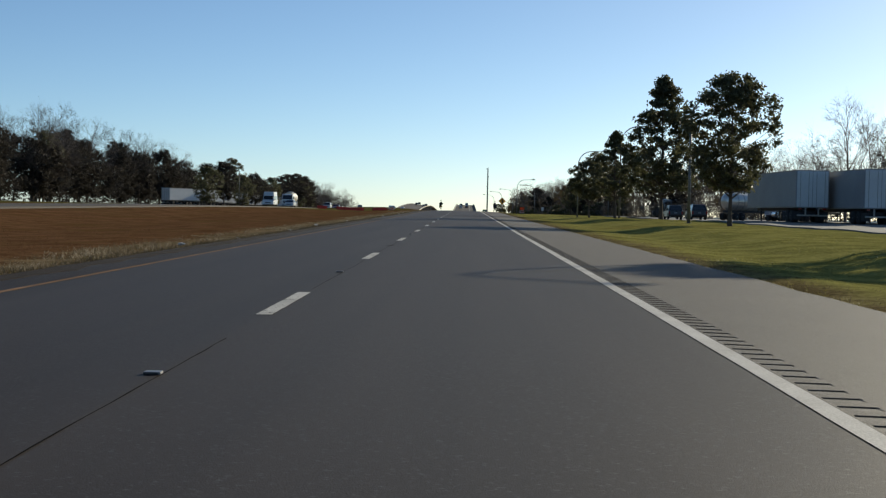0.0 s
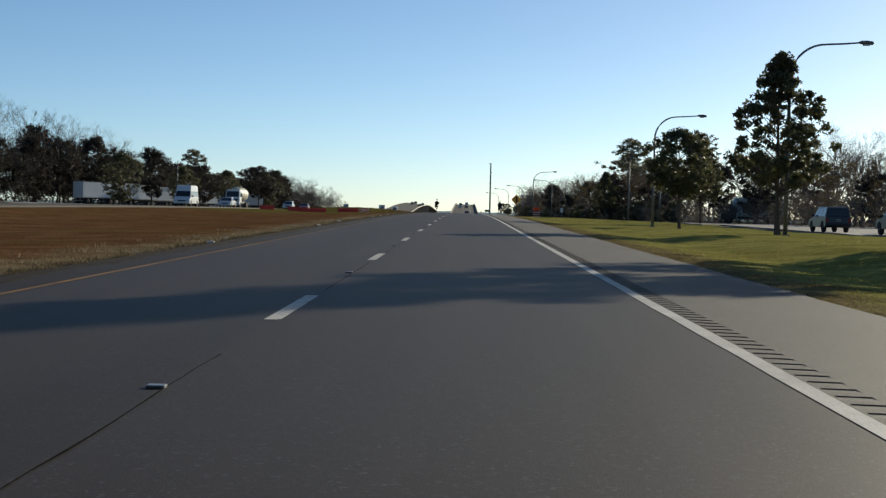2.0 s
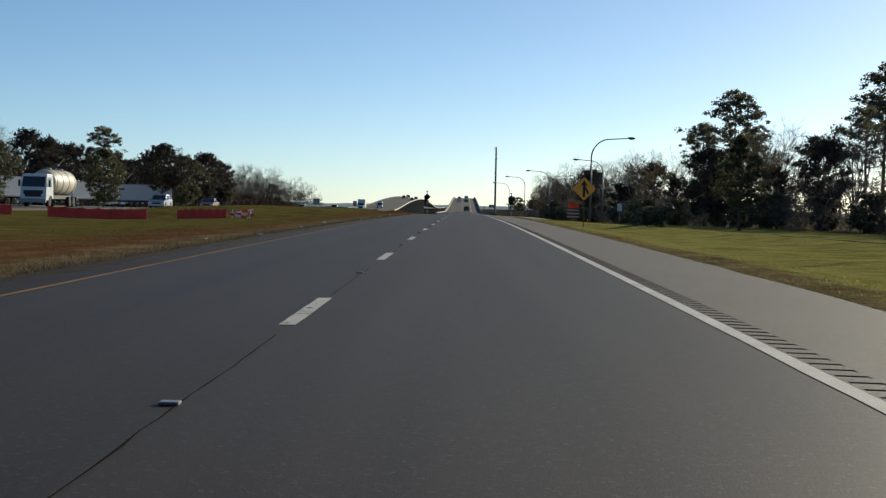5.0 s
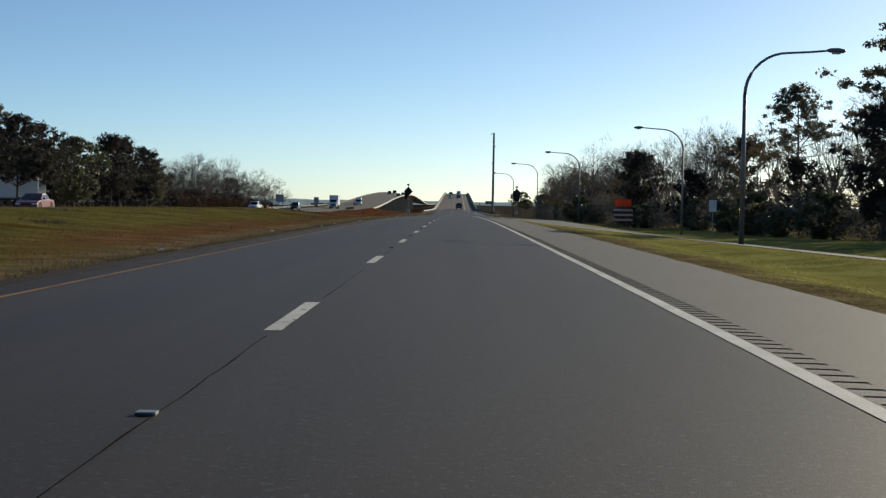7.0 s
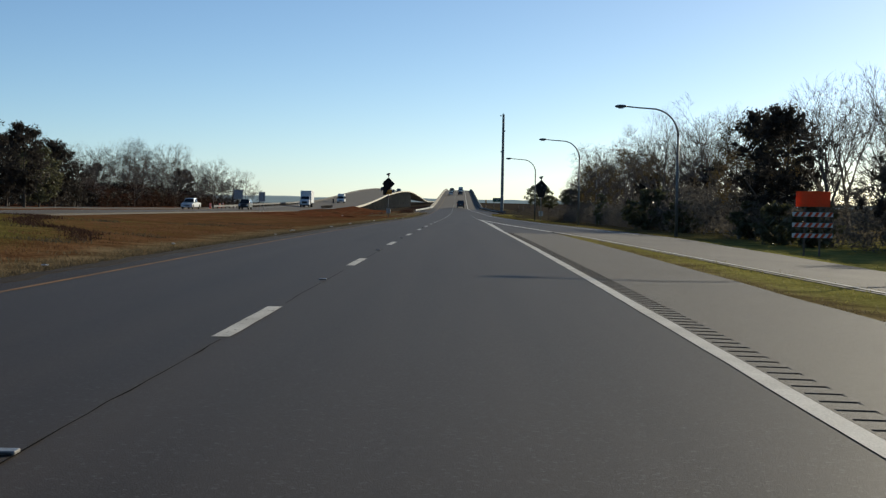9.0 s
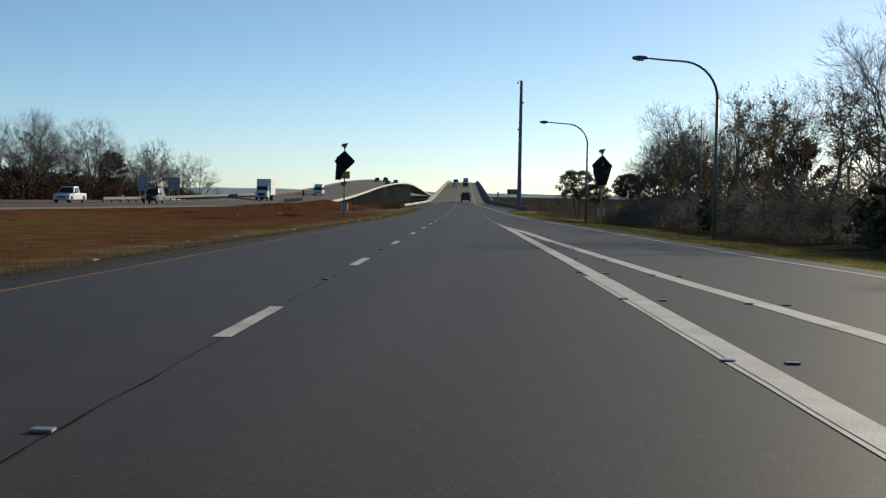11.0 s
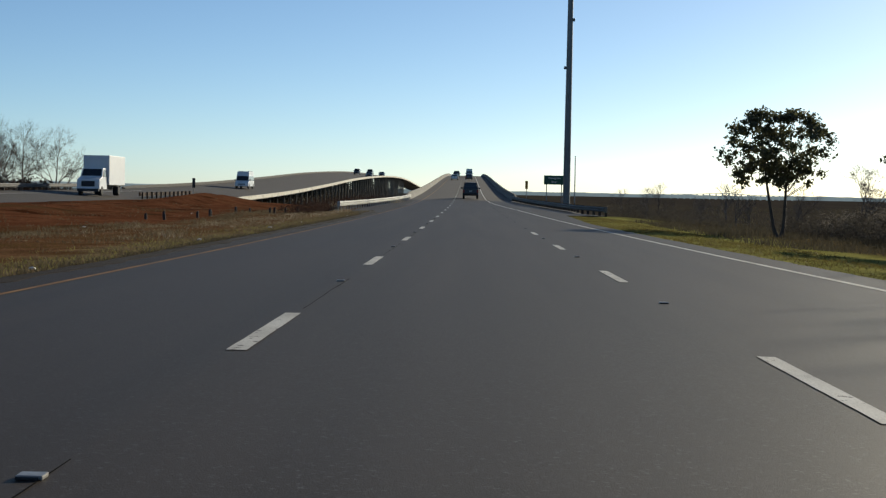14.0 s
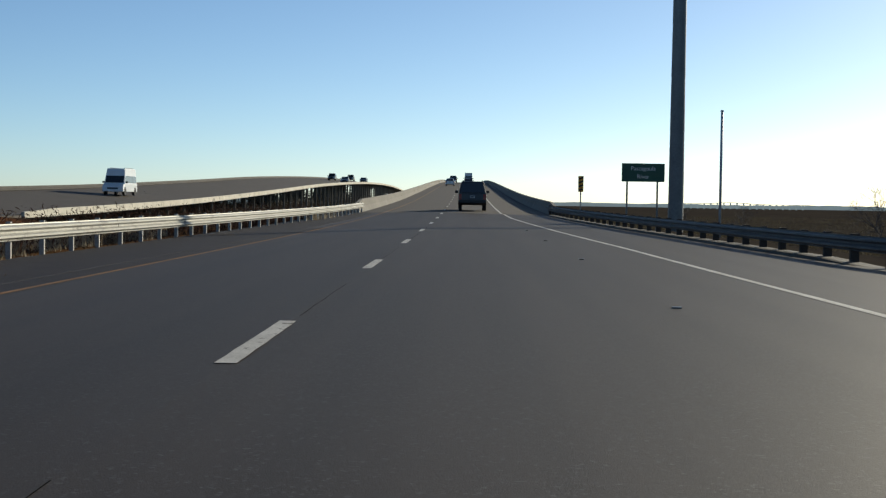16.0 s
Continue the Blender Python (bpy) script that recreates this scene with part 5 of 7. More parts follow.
def works_sign(x, y):
    z = ground_z(x, y)
    root = thing("works_sign", x, y, z, "orange works panel above three striped barricade boards on two posts", "road sign")
    for px in (-0.35, 0.35):
        bm = bmesh.new()
        box(bm, px - 0.04, px + 0.04, 0.0, 0.08, -0.3, 2.9, 0.006)
        part("post", bm, WOOD, root)
    bm = bmesh.new()
    box(bm, -0.78, 0.78, -0.02, -0.002, 2.25, 2.95, 0.004)
    part("panel", bm, ORANGE, root, "orange panel")
    for zz in (1.9, 1.42, 0.94):
        bm = bmesh.new()
        box(bm, -0.92, 0.92, -0.03, -0.002, zz - 0.10, zz + 0.10, 0.004)
        brd = part("board", bm, SIGN_WHITE, root)
        for i in range(6):
            bm = bmesh.new()
            x0 = -0.86 + i * 0.30
            prism(bm, [(x0, zz - 0.095), (x0 + 0.15, zz - 0.095), (x0 + 0.30 - 0.02, zz + 0.095), (x0 + 0.13, zz + 0.095)], -0.036, -0.031)
            part("stripe", bm, ORANGE, brd)
    return root


works_sign(16.0, 394.2)


def small_sign(x, y, w, h, zc, material, label, turn=0.0, posts=1, name="road_sign"):
    z = ground_z(x, y)
    root = thing(name, x, y, z, label, "road sign", "", turn)
    for px in ((0,) if posts == 1 else (-w * 0.36, w * 0.36)):
        bm = bmesh.new()
        box(bm, px - 0.035, px + 0.035, 0.0, 0.05, -0.3, zc - z + h * 0.45, 0.006)
        part("post", bm, STEEL, root)
    bm = bmesh.new()
    box(bm, -w / 2, w / 2, -0.006, 0.0, zc - z - h / 2, zc - z + h / 2)
    part("sign_plate", bm, material, root)
    return root


s = small_sign(20.2, 369.2, 0.6, 0.95, 2.64, SIGN_WHITE, "small white plate on a post in grass")
back = thing("road_sign", -27.2, 521.0, ground_z(-27.2, 521.0), "bare grey sign back on two thin posts in the median", "road sign", "", -24)
for px in (-0.28, 0.28):
    bm = bmesh.new()
    box(bm, px - 0.03, px + 0.03, 0.0, 0.05, -0.3, 2.75, 0.006)
    part("post", bm, STEEL, back)
bm = bmesh.new()
box(bm, -0.52, 0.52, 0.052, 0.058, 1.55, 2.85, 0.002)
part("sign_plate", bm, GREY, back)


def marker_cone(x, y):
    root = thing("marker_cone", x, y, ground_z(x, y) + 0.09, "orange plastic drum marker beside the far exit road", "traffic cone", "drums at the far exit")
    bm = bmesh.new()
    lathe(bm, [(0.30, 0.0), (0.30, 0.06), (0.22, 0.08), (0.20, 0.5), (0.18, 0.9), (0.10, 0.96)], 12)
    body = part("body", bm, ORANGE, root, "", True)
    for zz in (0.35, 0.68):
        bm = bmesh.new()
        lathe(bm, [(0.215, zz), (0.212, zz + 0.13)], 12)
        part("band", bm, SIGN_WHITE, body)


for cx, cy in ((-48.5, 600), (-50.0, 619), (-51.5, 632)):
    marker_cone(cx, cy)
s = small_sign(-49.0, 637, 2.1, 2.1, 2.9, ALU, "bare metal back of a large sign on two posts", 0, 2)


def word(text, x, z, size, parent):
    cu = bpy.data.curves.new("lettering", "FONT")
    cu.body, cu.size, cu.align_x, cu.align_y, cu.extrude = text, size, "CENTER", "CENTER", 0.003
    tmp = bpy.data.objects.new("tmp", cu)
    scene.collection.objects.link(tmp)
    bpy.context.view_layer.update()
    me = bpy.data.meshes.new_from_object(tmp.evaluated_get(bpy.context.evaluated_depsgraph_get()))
    bpy.data.objects.remove(tmp)
    me.materials.clear()
    me.materials.append(SIGN_WHITE)
    ob = new("lettering", me)
    ob.parent = parent
    ob.matrix_basis = pose(x, -0.014, z, 90, 0, 0)
    return ob


def river_sign(x, y):
    z = ground_z(x, y)
    root = thing("river_sign", x, y, z, "green river name sign with white letters on two posts", "road sign")
    lo, hi = 2.17 - z, 3.12 - z
    for px in (-0.82, 0.75):
        bm = bmesh.new()
        box(bm, px - 0.045, px + 0.045, 0.0, 0.08, -0.4, hi - 0.05, 0.006)
        part("post", bm, POLE, root)
    bm = bmesh.new()
    box(bm, -1.11, 1.11, -0.008, 0.0, lo, hi, 0.002)
    plate = part("sign_plate", bm, GREEN_SIGN, root)
    word("Pascagoula", 0, hi - 0.27, 0.30, plate)
    word("River", 0, lo + 0.26, 0.30, plate)
    return root


river_sign(8.86, 661.0)


def tower(x, y):
    z = ground_z(x, y)
    root = thing("tower", x, y, z, "tall grey tapered steel pole tower beside the guard rail", "tower")
    top = 22.6 - z
    n = 9
    for i in range(n):
        bm = bmesh.new()
        a, b = top * i / n, top * (i + 1) / n
        ra, rb = 0.37 - 0.11 * i / n, 0.37 - 0.11 * (i + 1) / n
        tube(bm, [(0, 0, a - (0.5 if i == 0 else 0.25)), (0, 0, b)], [ra + 0.006, rb], 20, False)
        part("section", bm, POLE, root, "", True)
    bm = bmesh.new()
    tube(bm, [(0, 0, top), (0, 0, top + 0.3)], 0.05, 8)
    tube(bm, [(0, 0, top + 0.05), (-0.55, 0, top + 0.05), (-0.6, 0, top - 0.25)], 0.03, 6)
    box(bm, -0.75, -0.48, -0.1, 0.1, top - 0.5, top - 0.2, 0.03)
    part("top_bracket", bm, POLE, root)
    for zz, dx in ((top * 0.62, -0.42), (top * 0.83, 0.36)):
        bm = bmesh.new()
        box(bm, dx - 0.12, dx + 0.12, -0.1, 0.1, zz - 0.15, zz + 0.15, 0.03)
        part("bracket", bm, POLE, root)
    return root


tower(9.75, 655.5)


def plain_post(x, y, h, r, material, name, label):
    root = thing(name, x, y, ground_z(x, y), label, "post")
    bm = bmesh.new()
    tube(bm, [(0, 0, -0.4), (0, 0, h * 0.5), (0, 0, h)], [r, r * 0.95, r * 0.9], 8)
    part("shaft", bm, material, root, "", True)
    bm = bmesh.new()
    tube(bm, [(0, 0, h - 0.02), (0, 0, h + 0.05)], [r * 1.2, r * 1.1], 8)
    part("cap", bm, material, root)
    return root


plain_post(-56, 341, 9.0, 0.09, POLE, "utility_post", "tall dark post in the far rest area")
plain_post(-60, 449, 8.0, 0.09, POLE, "utility_post", "tall dark post in the far rest area")
plain_post(9.63, 643.2, 4.9, 0.055, GREY, "pipe_post", "slim pale steel pipe post in the marsh edge")
plain_post(17.0, 505, 8.0, 0.06, POLE, "bare_post", "slim dark bare post wrapped by a shrub")
box_post = thing("utility_cabinet", 17.35, 504.6, ground_z(17.35, 504.6), "grey metal utility cabinet on a stub post in brush", "cabinet")
bm = bmesh.new()
box(bm, -0.24, 0.24, -0.15, 0.15, 0.75, 1.55, 0.02)
body = part("cabinet_body", bm, GREY, box_post)
bm = bmesh.new()
box(bm, -0.20, 0.20, -0.165, -0.152, 0.80, 1.50, 0.004)
part("door", bm, GREY, body)
bm = bmesh.new()
tube(bm, [(0, 0.05, -0.3), (0, 0.05, 0.8)], 0.05, 8)
part("post", bm, STEEL, box_post)
s = small_sign(6.26, 668.5, 0.3, 0.9, 2.12, YEL, "narrow yellow and black object marker beside the parapet", name="object_marker")
for i in range(4):
    bm = bmesh.new()
    zb = 2.12 - ground_z(6.26, 668.5) - 0.45 + 0.02 + i * 0.22
    prism(bm, [(-0.145, zb), (0.145, zb + 0.1), (0.145, zb + 0.2), (-0.145, zb + 0.1)], -0.012, -0.007)
    part("stripe", bm, BLACK, s)

# orange mesh fence round the median works
MESH_FENCE = mat("orange_fence_plastic", (0.68, 0.05, 0.035), 0.7, var=0.3, scale=1.5, fine=12, bump=0.5)


def works_fence(pts, h):
    root = thing("works_fence", *pts[0], 0, "sagging orange-red plastic works fence across the median", "fence", "works fences in the median")
    ox, oy = pts[0]
    vs = []
    n = 24
    for j in range(n + 1):
        x, y = (pts[0][k] + (pts[1][k] - pts[0][k]) * j / n for k in (0, 1))
        z = ground_z(x, y)
        top = z + h - 0.08 * abs(math.sin(j * 0.8))
        for dx, zz in ((-0.012, z - 0.05), (-0.012, top), (0.012, top), (0.012, z - 0.05)):
            vs.append((x - ox, y - oy + dx, zz))
    fs = [(j * 4 + i, j * 4 + (i + 1) % 4, (j + 1) * 4 + (i + 1) % 4, (j + 1) * 4 + i) for j in range(n) for i in range(4)] + [(0, 1, 2, 3), tuple(n * 4 + i for i in (3, 2, 1, 0))]
    mesh_part("netting", vs, fs, MESH_FENCE, root)
    bm = bmesh.new()
    tube(bm, [(0, 0, -0.3), (0, 0, h + 0.12)], 0.025, 6)
    st = part("stake", bm, WOOD, root)
    for j in range(0, n + 1, 4):
        x, y = (pts[0][k] + (pts[1][k] - pts[0][k]) * j / n for k in (0, 1))
        o = st if j == 0 else new("stake", st.data)
        o.parent, o.location = root, (x - ox, y - oy + 0.04, ground_z(x, y))


works_fence(((-28.2, 262.2), (-26.5, 263.7)), 0.62)
works_fence(((-24.8, 265.0), (-19.9, 269)), 0.66)
works_fence(((-18.3, 270.4), (-15.6, 272.4)), 0.62)
barrier = thing("works_barrier", -14.8, 273.2, ground_z(-14.8, 273.2), "toppled red and white works barrier in the median", "barrier")
for k in range(3):
    for j in range(4):
        bm = bmesh.new()
        box(bm, -0.8 + j * 0.4, -0.4 + j * 0.4, -0.02, 0.02, -0.07, 0.07, 0.006, pose(0, 0.25 * k, 0.10 + 0.16 * k, 10 * k, 14 - 12 * k, 8 * k))
        part("board", bm, SIGN_WHITE if (j + k) % 2 else MESH_FENCE, barrier)
for s in (1, -1):
    bm = bmesh.new()
    tube(bm, [(s * 0.55, 0.0, 0.0), (s * 0.6, 0.5, 0.5)], 0.03, 6)
    part("leg", bm, SIGN_WHITE, barrier)

# stubby marker posts in the median near the bridge
bm = bmesh.new()
tube(bm, [(0, 0, -0.2), (0, 0, 0.34), (0.03, 0, 0.40)], [0.08, 0.07, 0.04], 7)
stub = None
for i in range(14):
    x, y = -16.5 + i * 0.42 + 0.5 * math.sin(i * 2.3), 585 + i * 1.7 + 1.1 * math.sin(i * 5.1)
    if stub is None:
        stub = part("stub_post", bm, WOOD_DARK, None)
        o = stub
    else:
        o = new("stub_post", stub.data)
    o.location = (x, y, ground_z(x, y))
    tagged(o, "short dark weathered timber stub in dry grass", "post", "timber stubs in the median")

o = new("stub_post", stub.data)
o.location = (13.1, 286.6, ground_z(13.1, 286.6))
tagged(o, "short brown timber post beside the slip road", "post")


# ---- vehicles ----
RUBBER = mat("tyre_rubber", (0.02, 0.02, 0.02), 0.85, var=0.3, scale=6, fine=40)
RIM = mat("wheel_alloy", (0.45, 0.46, 0.47), 0.35, 0.9, var=0.1, scale=6, fine=40)
CAR_GLASS = mat("tinted_glass", (0.010, 0.012, 0.014), 0.06, var=0.1, scale=3, fine=20, bump=0.0, spec=0.8)
TRIM = mat("black_trim", (0.022, 0.022, 0.023), 0.6, var=0.2, scale=4, fine=30)
LAMP_CLEAR = mat("headlamp_glass", (0.75, 0.76, 0.75), 0.12, var=0.05, scale=4, fine=30)
CHROME = mat("chrome", (0.7, 0.7, 0.7), 0.15, 1.0, var=0.05, scale=4, fine=30)


def paint(name, col, rough=0.28, metal=0.0):
    return mat(name, col, rough, metal, var=0.06, scale=1.0, fine=30, bump=0.0, spec=0.6)


P_WHITE, P_BLACK, P_SILVER = paint("white_car_paint", (0.70, 0.70, 0.69)), paint("black_car_paint", (0.015, 0.016, 0.018)), paint("silver_car_paint", (0.40, 0.41, 0.42), 0.3, 0.5)
P_LEAD = paint("plum_black_paint", (0.012, 0.0095, 0.012), 0.35)
P_RED, P_BLUE, P_DARK = paint("red_truck_paint", (0.20, 0.02, 0.02)), paint("blue_truck_paint", (0.05, 0.12, 0.25)), paint("dark_green_paint", (0.016, 0.020, 0.020))
BOX_WHITE = mat("trailer_white", (0.66, 0.67, 0.66), 0.45, var=0.08, scale=0.4, fine=10, bump=0.05)
DRUM = mat("drum_cream", (0.55, 0.51, 0.40), 0.5, var=0.3, scale=0.8, fine=10, bump=0.1)
P_CAMPER = paint("pale_blue_paint", (0.52, 0.62, 0.67), 0.45)
BOX_GREY = mat("trailer_grey", (0.30, 0.31, 0.32), 0.5, 0.2, var=0.15, scale=0.4, fine=10, bump=0.05)
TANK = mat("polished_tank", (0.62, 0.60, 0.55), 0.28, 0.7, var=0.08, scale=0.5, fine=10, bump=0.0)


def side_shape(bm, prof, w, top=1.0, z0=0.0, z1=1.0, bevel=0.03):
    """A body from its side outline (y, z), tapering inward from w at z0 to top * w at z1."""
    def half(z):
        t = min(max((z - z0) / (z1 - z0), 0.0), 1.0)
        return w / 2 * (1 + (top - 1) * t)
    a = [bm.verts.new((-half(z), y, z)) for y, z in prof]
    b = [bm.verts.new((half(z), y, z)) for y, z in prof]
    bm.faces.new(a)
    bm.faces.new(b[::-1])
    n = len(a)
    for i in range(n):
        bm.faces.new((a[i], b[i], b[(i + 1) % n], a[(i + 1) % n]))
    bmesh.ops.recalc_face_normals(bm, faces=bm.faces)
    if bevel:
        bmesh.ops.bevel(bm, geom=bm.edges[:], offset=bevel, segments=2, affect="EDGES", profile=0.6, clamp_overlap=True)
    return bm


def wheel(root, x, y, r, w, name="wheel"):
    s = 1 if x > 0 else -1
    bm = bmesh.new()
    lathe(bm, [(r * 0.62, -w / 2), (r * 0.93, -w / 2), (r, -w * 0.32), (r, w * 0.32), (r * 0.93, w / 2), (r * 0.62, w / 2)], 18, "x", (x, y, r))
    t = part(name, bm, RUBBER, root, "", True)
    bm = bmesh.new()
    lathe(bm, [(0.04, -s * w * 0.1), (r * 0.6, -s * w * 0.1), (r * 0.61, s * w * 0.47), (r * 0.5, s * w * 0.40), (r * 0.15, s * w * 0.36), (r * 0.12, s * w * 0.5), (0.02, s * w * 0.5)], 14, "x", (x, y, r))
    part("rim", bm, RIM, t)


def quad_panel(bm, pts, thick=0.012):
    n = (Vector(pts[1]) - Vector(pts[0])).cross(Vector(pts[2]) - Vector(pts[0])).normalized() * thick
    a = [bm.verts.new(Vector(p)) for p in pts]
    b = [bm.verts.new(Vector(p) + n) for p in pts]
    k = len(pts)
    bm.faces.new(a[::-1])
    bm.faces.new(b)
    for i in range(k):
        bm.faces.new((a[i], a[(i + 1) % k], b[(i + 1) % k], b[i]))
    bmesh.ops.recalc_face_normals(bm, faces=bm.faces)
    return bm


def car(x, y, z, heading, kind, colour, label, group=""):
    """Road car standing on z, its nose along +y before turning by heading."""
    L, W, H, belt, nose, bonnet, wr = {"suv": (4.75, 1.80, 1.76, 1.05, 0.98, 1.45, 0.37), "sedan": (4.8, 1.82, 1.45, 0.92, 0.78, 1.25, 0.33),
                                       "van": (5.6, 2.0, 2.55, 1.15, 1.0, 0.75, 0.36), "pickup": (5.6, 1.95, 1.85, 1.1, 1.0, 1.55, 0.39), "hatch": (4.3, 1.76, 1.55, 0.95, 0.85, 1.15, 0.33)}[kind]
    root = thing({"van": "van", "pickup": "pickup_truck", "suv": "suv_car"}.get(kind, "car"), x, y, z, label, "pickup truck" if kind == "pickup" else "van" if kind == "van" else "car", group, heading)
    f, r = L / 2, -L / 2
    bm = bmesh.new()
    g = 0.24 if kind in ("sedan", "hatch") else 0.34
    prof = [(r + 0.05, g + 0.08), (r, belt * 0.62), (r + 0.04, belt), (f - bonnet, belt + 0.02), (f - 0.18, nose * 0.93), (f - 0.02, nose * 0.72), (f, g + 0.15), (f - 0.1, g)]
    arch = []
    for wy in (f - 0.85, r + 0.88):
        arch.append([(wy + (wr + 0.07) * math.cos(a), max(g, wr + (wr + 0.07) * math.sin(a))) for a in [math.pi * i / 8 for i in range(9)]])
    prof += arch[0] + arch[1] + [(r + 0.15, g)]
    side_shape(bm, prof, W, 0.97, 0.3, belt, 0.025)
    body = part("body", bm, colour, root)
    back = {"suv": r + 0.10, "hatch": r + 0.25, "van": r + 0.08, "sedan": r + 0.95, "pickup": r + 2.05}[kind]
    roof_b = {"suv": 0.16, "hatch": 0.45, "van": 0.10, "sedan": 0.75, "pickup": 0.12}[kind]
    fb = f - bonnet + 0.1
    rf = fb - {"suv": 0.62, "hatch": 0.85, "van": 0.7, "sedan": 0.95, "pickup": 0.65}[kind]
    rb = back + roof_b
    bm = bmesh.new()
    top = 0.80 if kind != "van" else 0.9
    side_shape(bm, [(back, belt - 0.03), (rb, H - 0.05), (rb + 0.12, H), (rf - 0.1, H), (rf, H - 0.05), (fb, belt - 0.03)], W * 0.955, top, belt, H, 0.03)
    cab = part("cabin", bm, colour, root)
    hw = lambda zz: W * 0.955 / 2 * (1 + (top - 1) * min(max((zz - belt) / (H - belt), 0), 1))
    lo, hi = belt + 0.05, (H - 0.12 if kind != "van" else 1.85)
    at = lambda y0, y1, zz: y0 + (y1 - y0) * (zz - belt) / (H - 0.05 - belt)
    bm = bmesh.new()
    quad_panel(bm, [(s * (hw(zz) - 0.1), at(back, rb, zz) - 0.004, zz) for s, zz in ((-1, lo), (1, lo), (1, hi), (-1, hi))])
    part("rear_window", bm, CAR_GLASS, cab)
    bm = bmesh.new()
    quad_panel(bm, [(s * (hw(zz) - 0.08), at(fb, rf, zz) + 0.004, zz) for s, zz in ((1, lo), (-1, lo), (-1, hi), (1, hi))])
    part("windscreen", bm, CAR_GLASS, cab)
    n = 3 if kind in ("suv", "van") else 2
    if kind == "pickup":
        n = 2
    for s in (1, -1):
        y0, y1 = at(back, rb, lo) + 0.14, at(fb, rf, lo) - 0.16
        z_hi = hi
        for i in range(n):
            a, b = y0 + (y1 - y0) * i / n + 0.03, y0 + (y1 - y0) * (i + 1) / n - 0.03
            at_top = min(b, at(fb, rf, z_hi) - 0.12) if i == n - 1 else b
            ab = max(a, at(back, rb, z_hi) + 0.12) if i == 0 else a
            pts = [(s * (hw(lo) + 0.002), a, lo), (s * (hw(lo) + 0.002), b, lo), (s * (hw(z_hi) + 0.002), at_top, z_hi), (s * (hw(z_hi) + 0.002), ab, z_hi)]
            bm = bmesh.new()
            quad_panel(bm, pts if s > 0 else pts[::-1], 0.008)
            part("side_window", bm, CAR_GLASS, cab)
        bm = bmesh.new()
        box(bm, s * (W / 2 + 0.11) - 0.11, s * (W / 2 + 0.11) + 0.11, fb - 0.42, fb - 0.30, belt + 0.02, belt + 0.19, 0.03)
        part("mirror", bm, TRIM if kind in ("suv", "van", "pickup") else colour, root)
        bm = bmesh.new()
        tl = (belt * 0.62, belt - 0.05) if kind != "van" else (0.8, 1.25)
        box(bm, s * (W / 2 - 0.13) - 0.09, s * (W / 2 - 0.13) + 0.09, r - 0.012, r + 0.06, tl[0], tl[1], 0.015)
        part("tail_light", bm, RED, root)
        bm = bmesh.new()
        box(bm, s * (W / 2 - 0.27) - 0.19, s * (W / 2 - 0.27) + 0.19, f - 0.09, f + 0.004, nose * 0.66, nose * 0.85, 0.02)
        part("headlight", bm, LAMP_CLEAR, root)
        for wy in (f - 0.85, r + 0.88):
            wheel(root, s * (W / 2 - 0.13), wy, wr, 0.22)
    bm = bmesh.new()
    box(bm, -W / 2 + 0.02, W / 2 - 0.02, r - 0.10, r + 0.10, g + 0.12, g + 0.32, 0.04)
    part("rear_bumper", bm, TRIM if kind == "suv" else CHROME if kind == "pickup" else colour, root)
    bm = bmesh.new()
    box(bm, -W / 2 + 0.05, W / 2 - 0.05, f - 0.1, f + 0.06, g + 0.02, g + 0.24, 0.04)
    part("front_bumper", bm, TRIM if kind == "suv" else colour, root)
    bm = bmesh.new()
    box(bm, -0.5, 0.5, f - 0.06, f + 0.012, nose * 0.55, nose * 0.74, 0.01)
    part("grille", bm, TRIM, root)
    bm = bmesh.new()
    box(bm, -0.15, 0.15, r - 0.018 - (0.09 if kind == "pickup" else 0), r, g + 0.42, g + 0.57, 0.003)
    plate = part("number_plate", bm, ALU, root)
    bm = bmesh.new()
    box(bm, -0.11, 0.11, r - 0.024 - (0.09 if kind == "pickup" else 0), r - 0.02, g + 0.47, g + 0.52)
    part("text_bar", bm, TRIM, plate)
    if kind in ("suv", "van"):
        for s in (1, -1):
            bm = bmesh.new()
            tube(bm, [(s * W * 0.34, rb + 0.2, H + 0.0), (s * W * 0.34, rb + 0.3, H + 0.06), (s * W * 0.34, rf - 0.5, H + 0.06), (s * W * 0.34, rf - 0.4, H)], 0.02, 6)
            part("roof_rail", bm, TRIM, cab)
    if kind == "pickup":
        bm = bmesh.new()
        box(bm, -W / 2 + 0.12, W / 2 - 0.12, r + 0.12, back - 0.06, belt - 0.02, belt + 0.012)
        part("bed_cover", bm, TRIM, body)
    return root


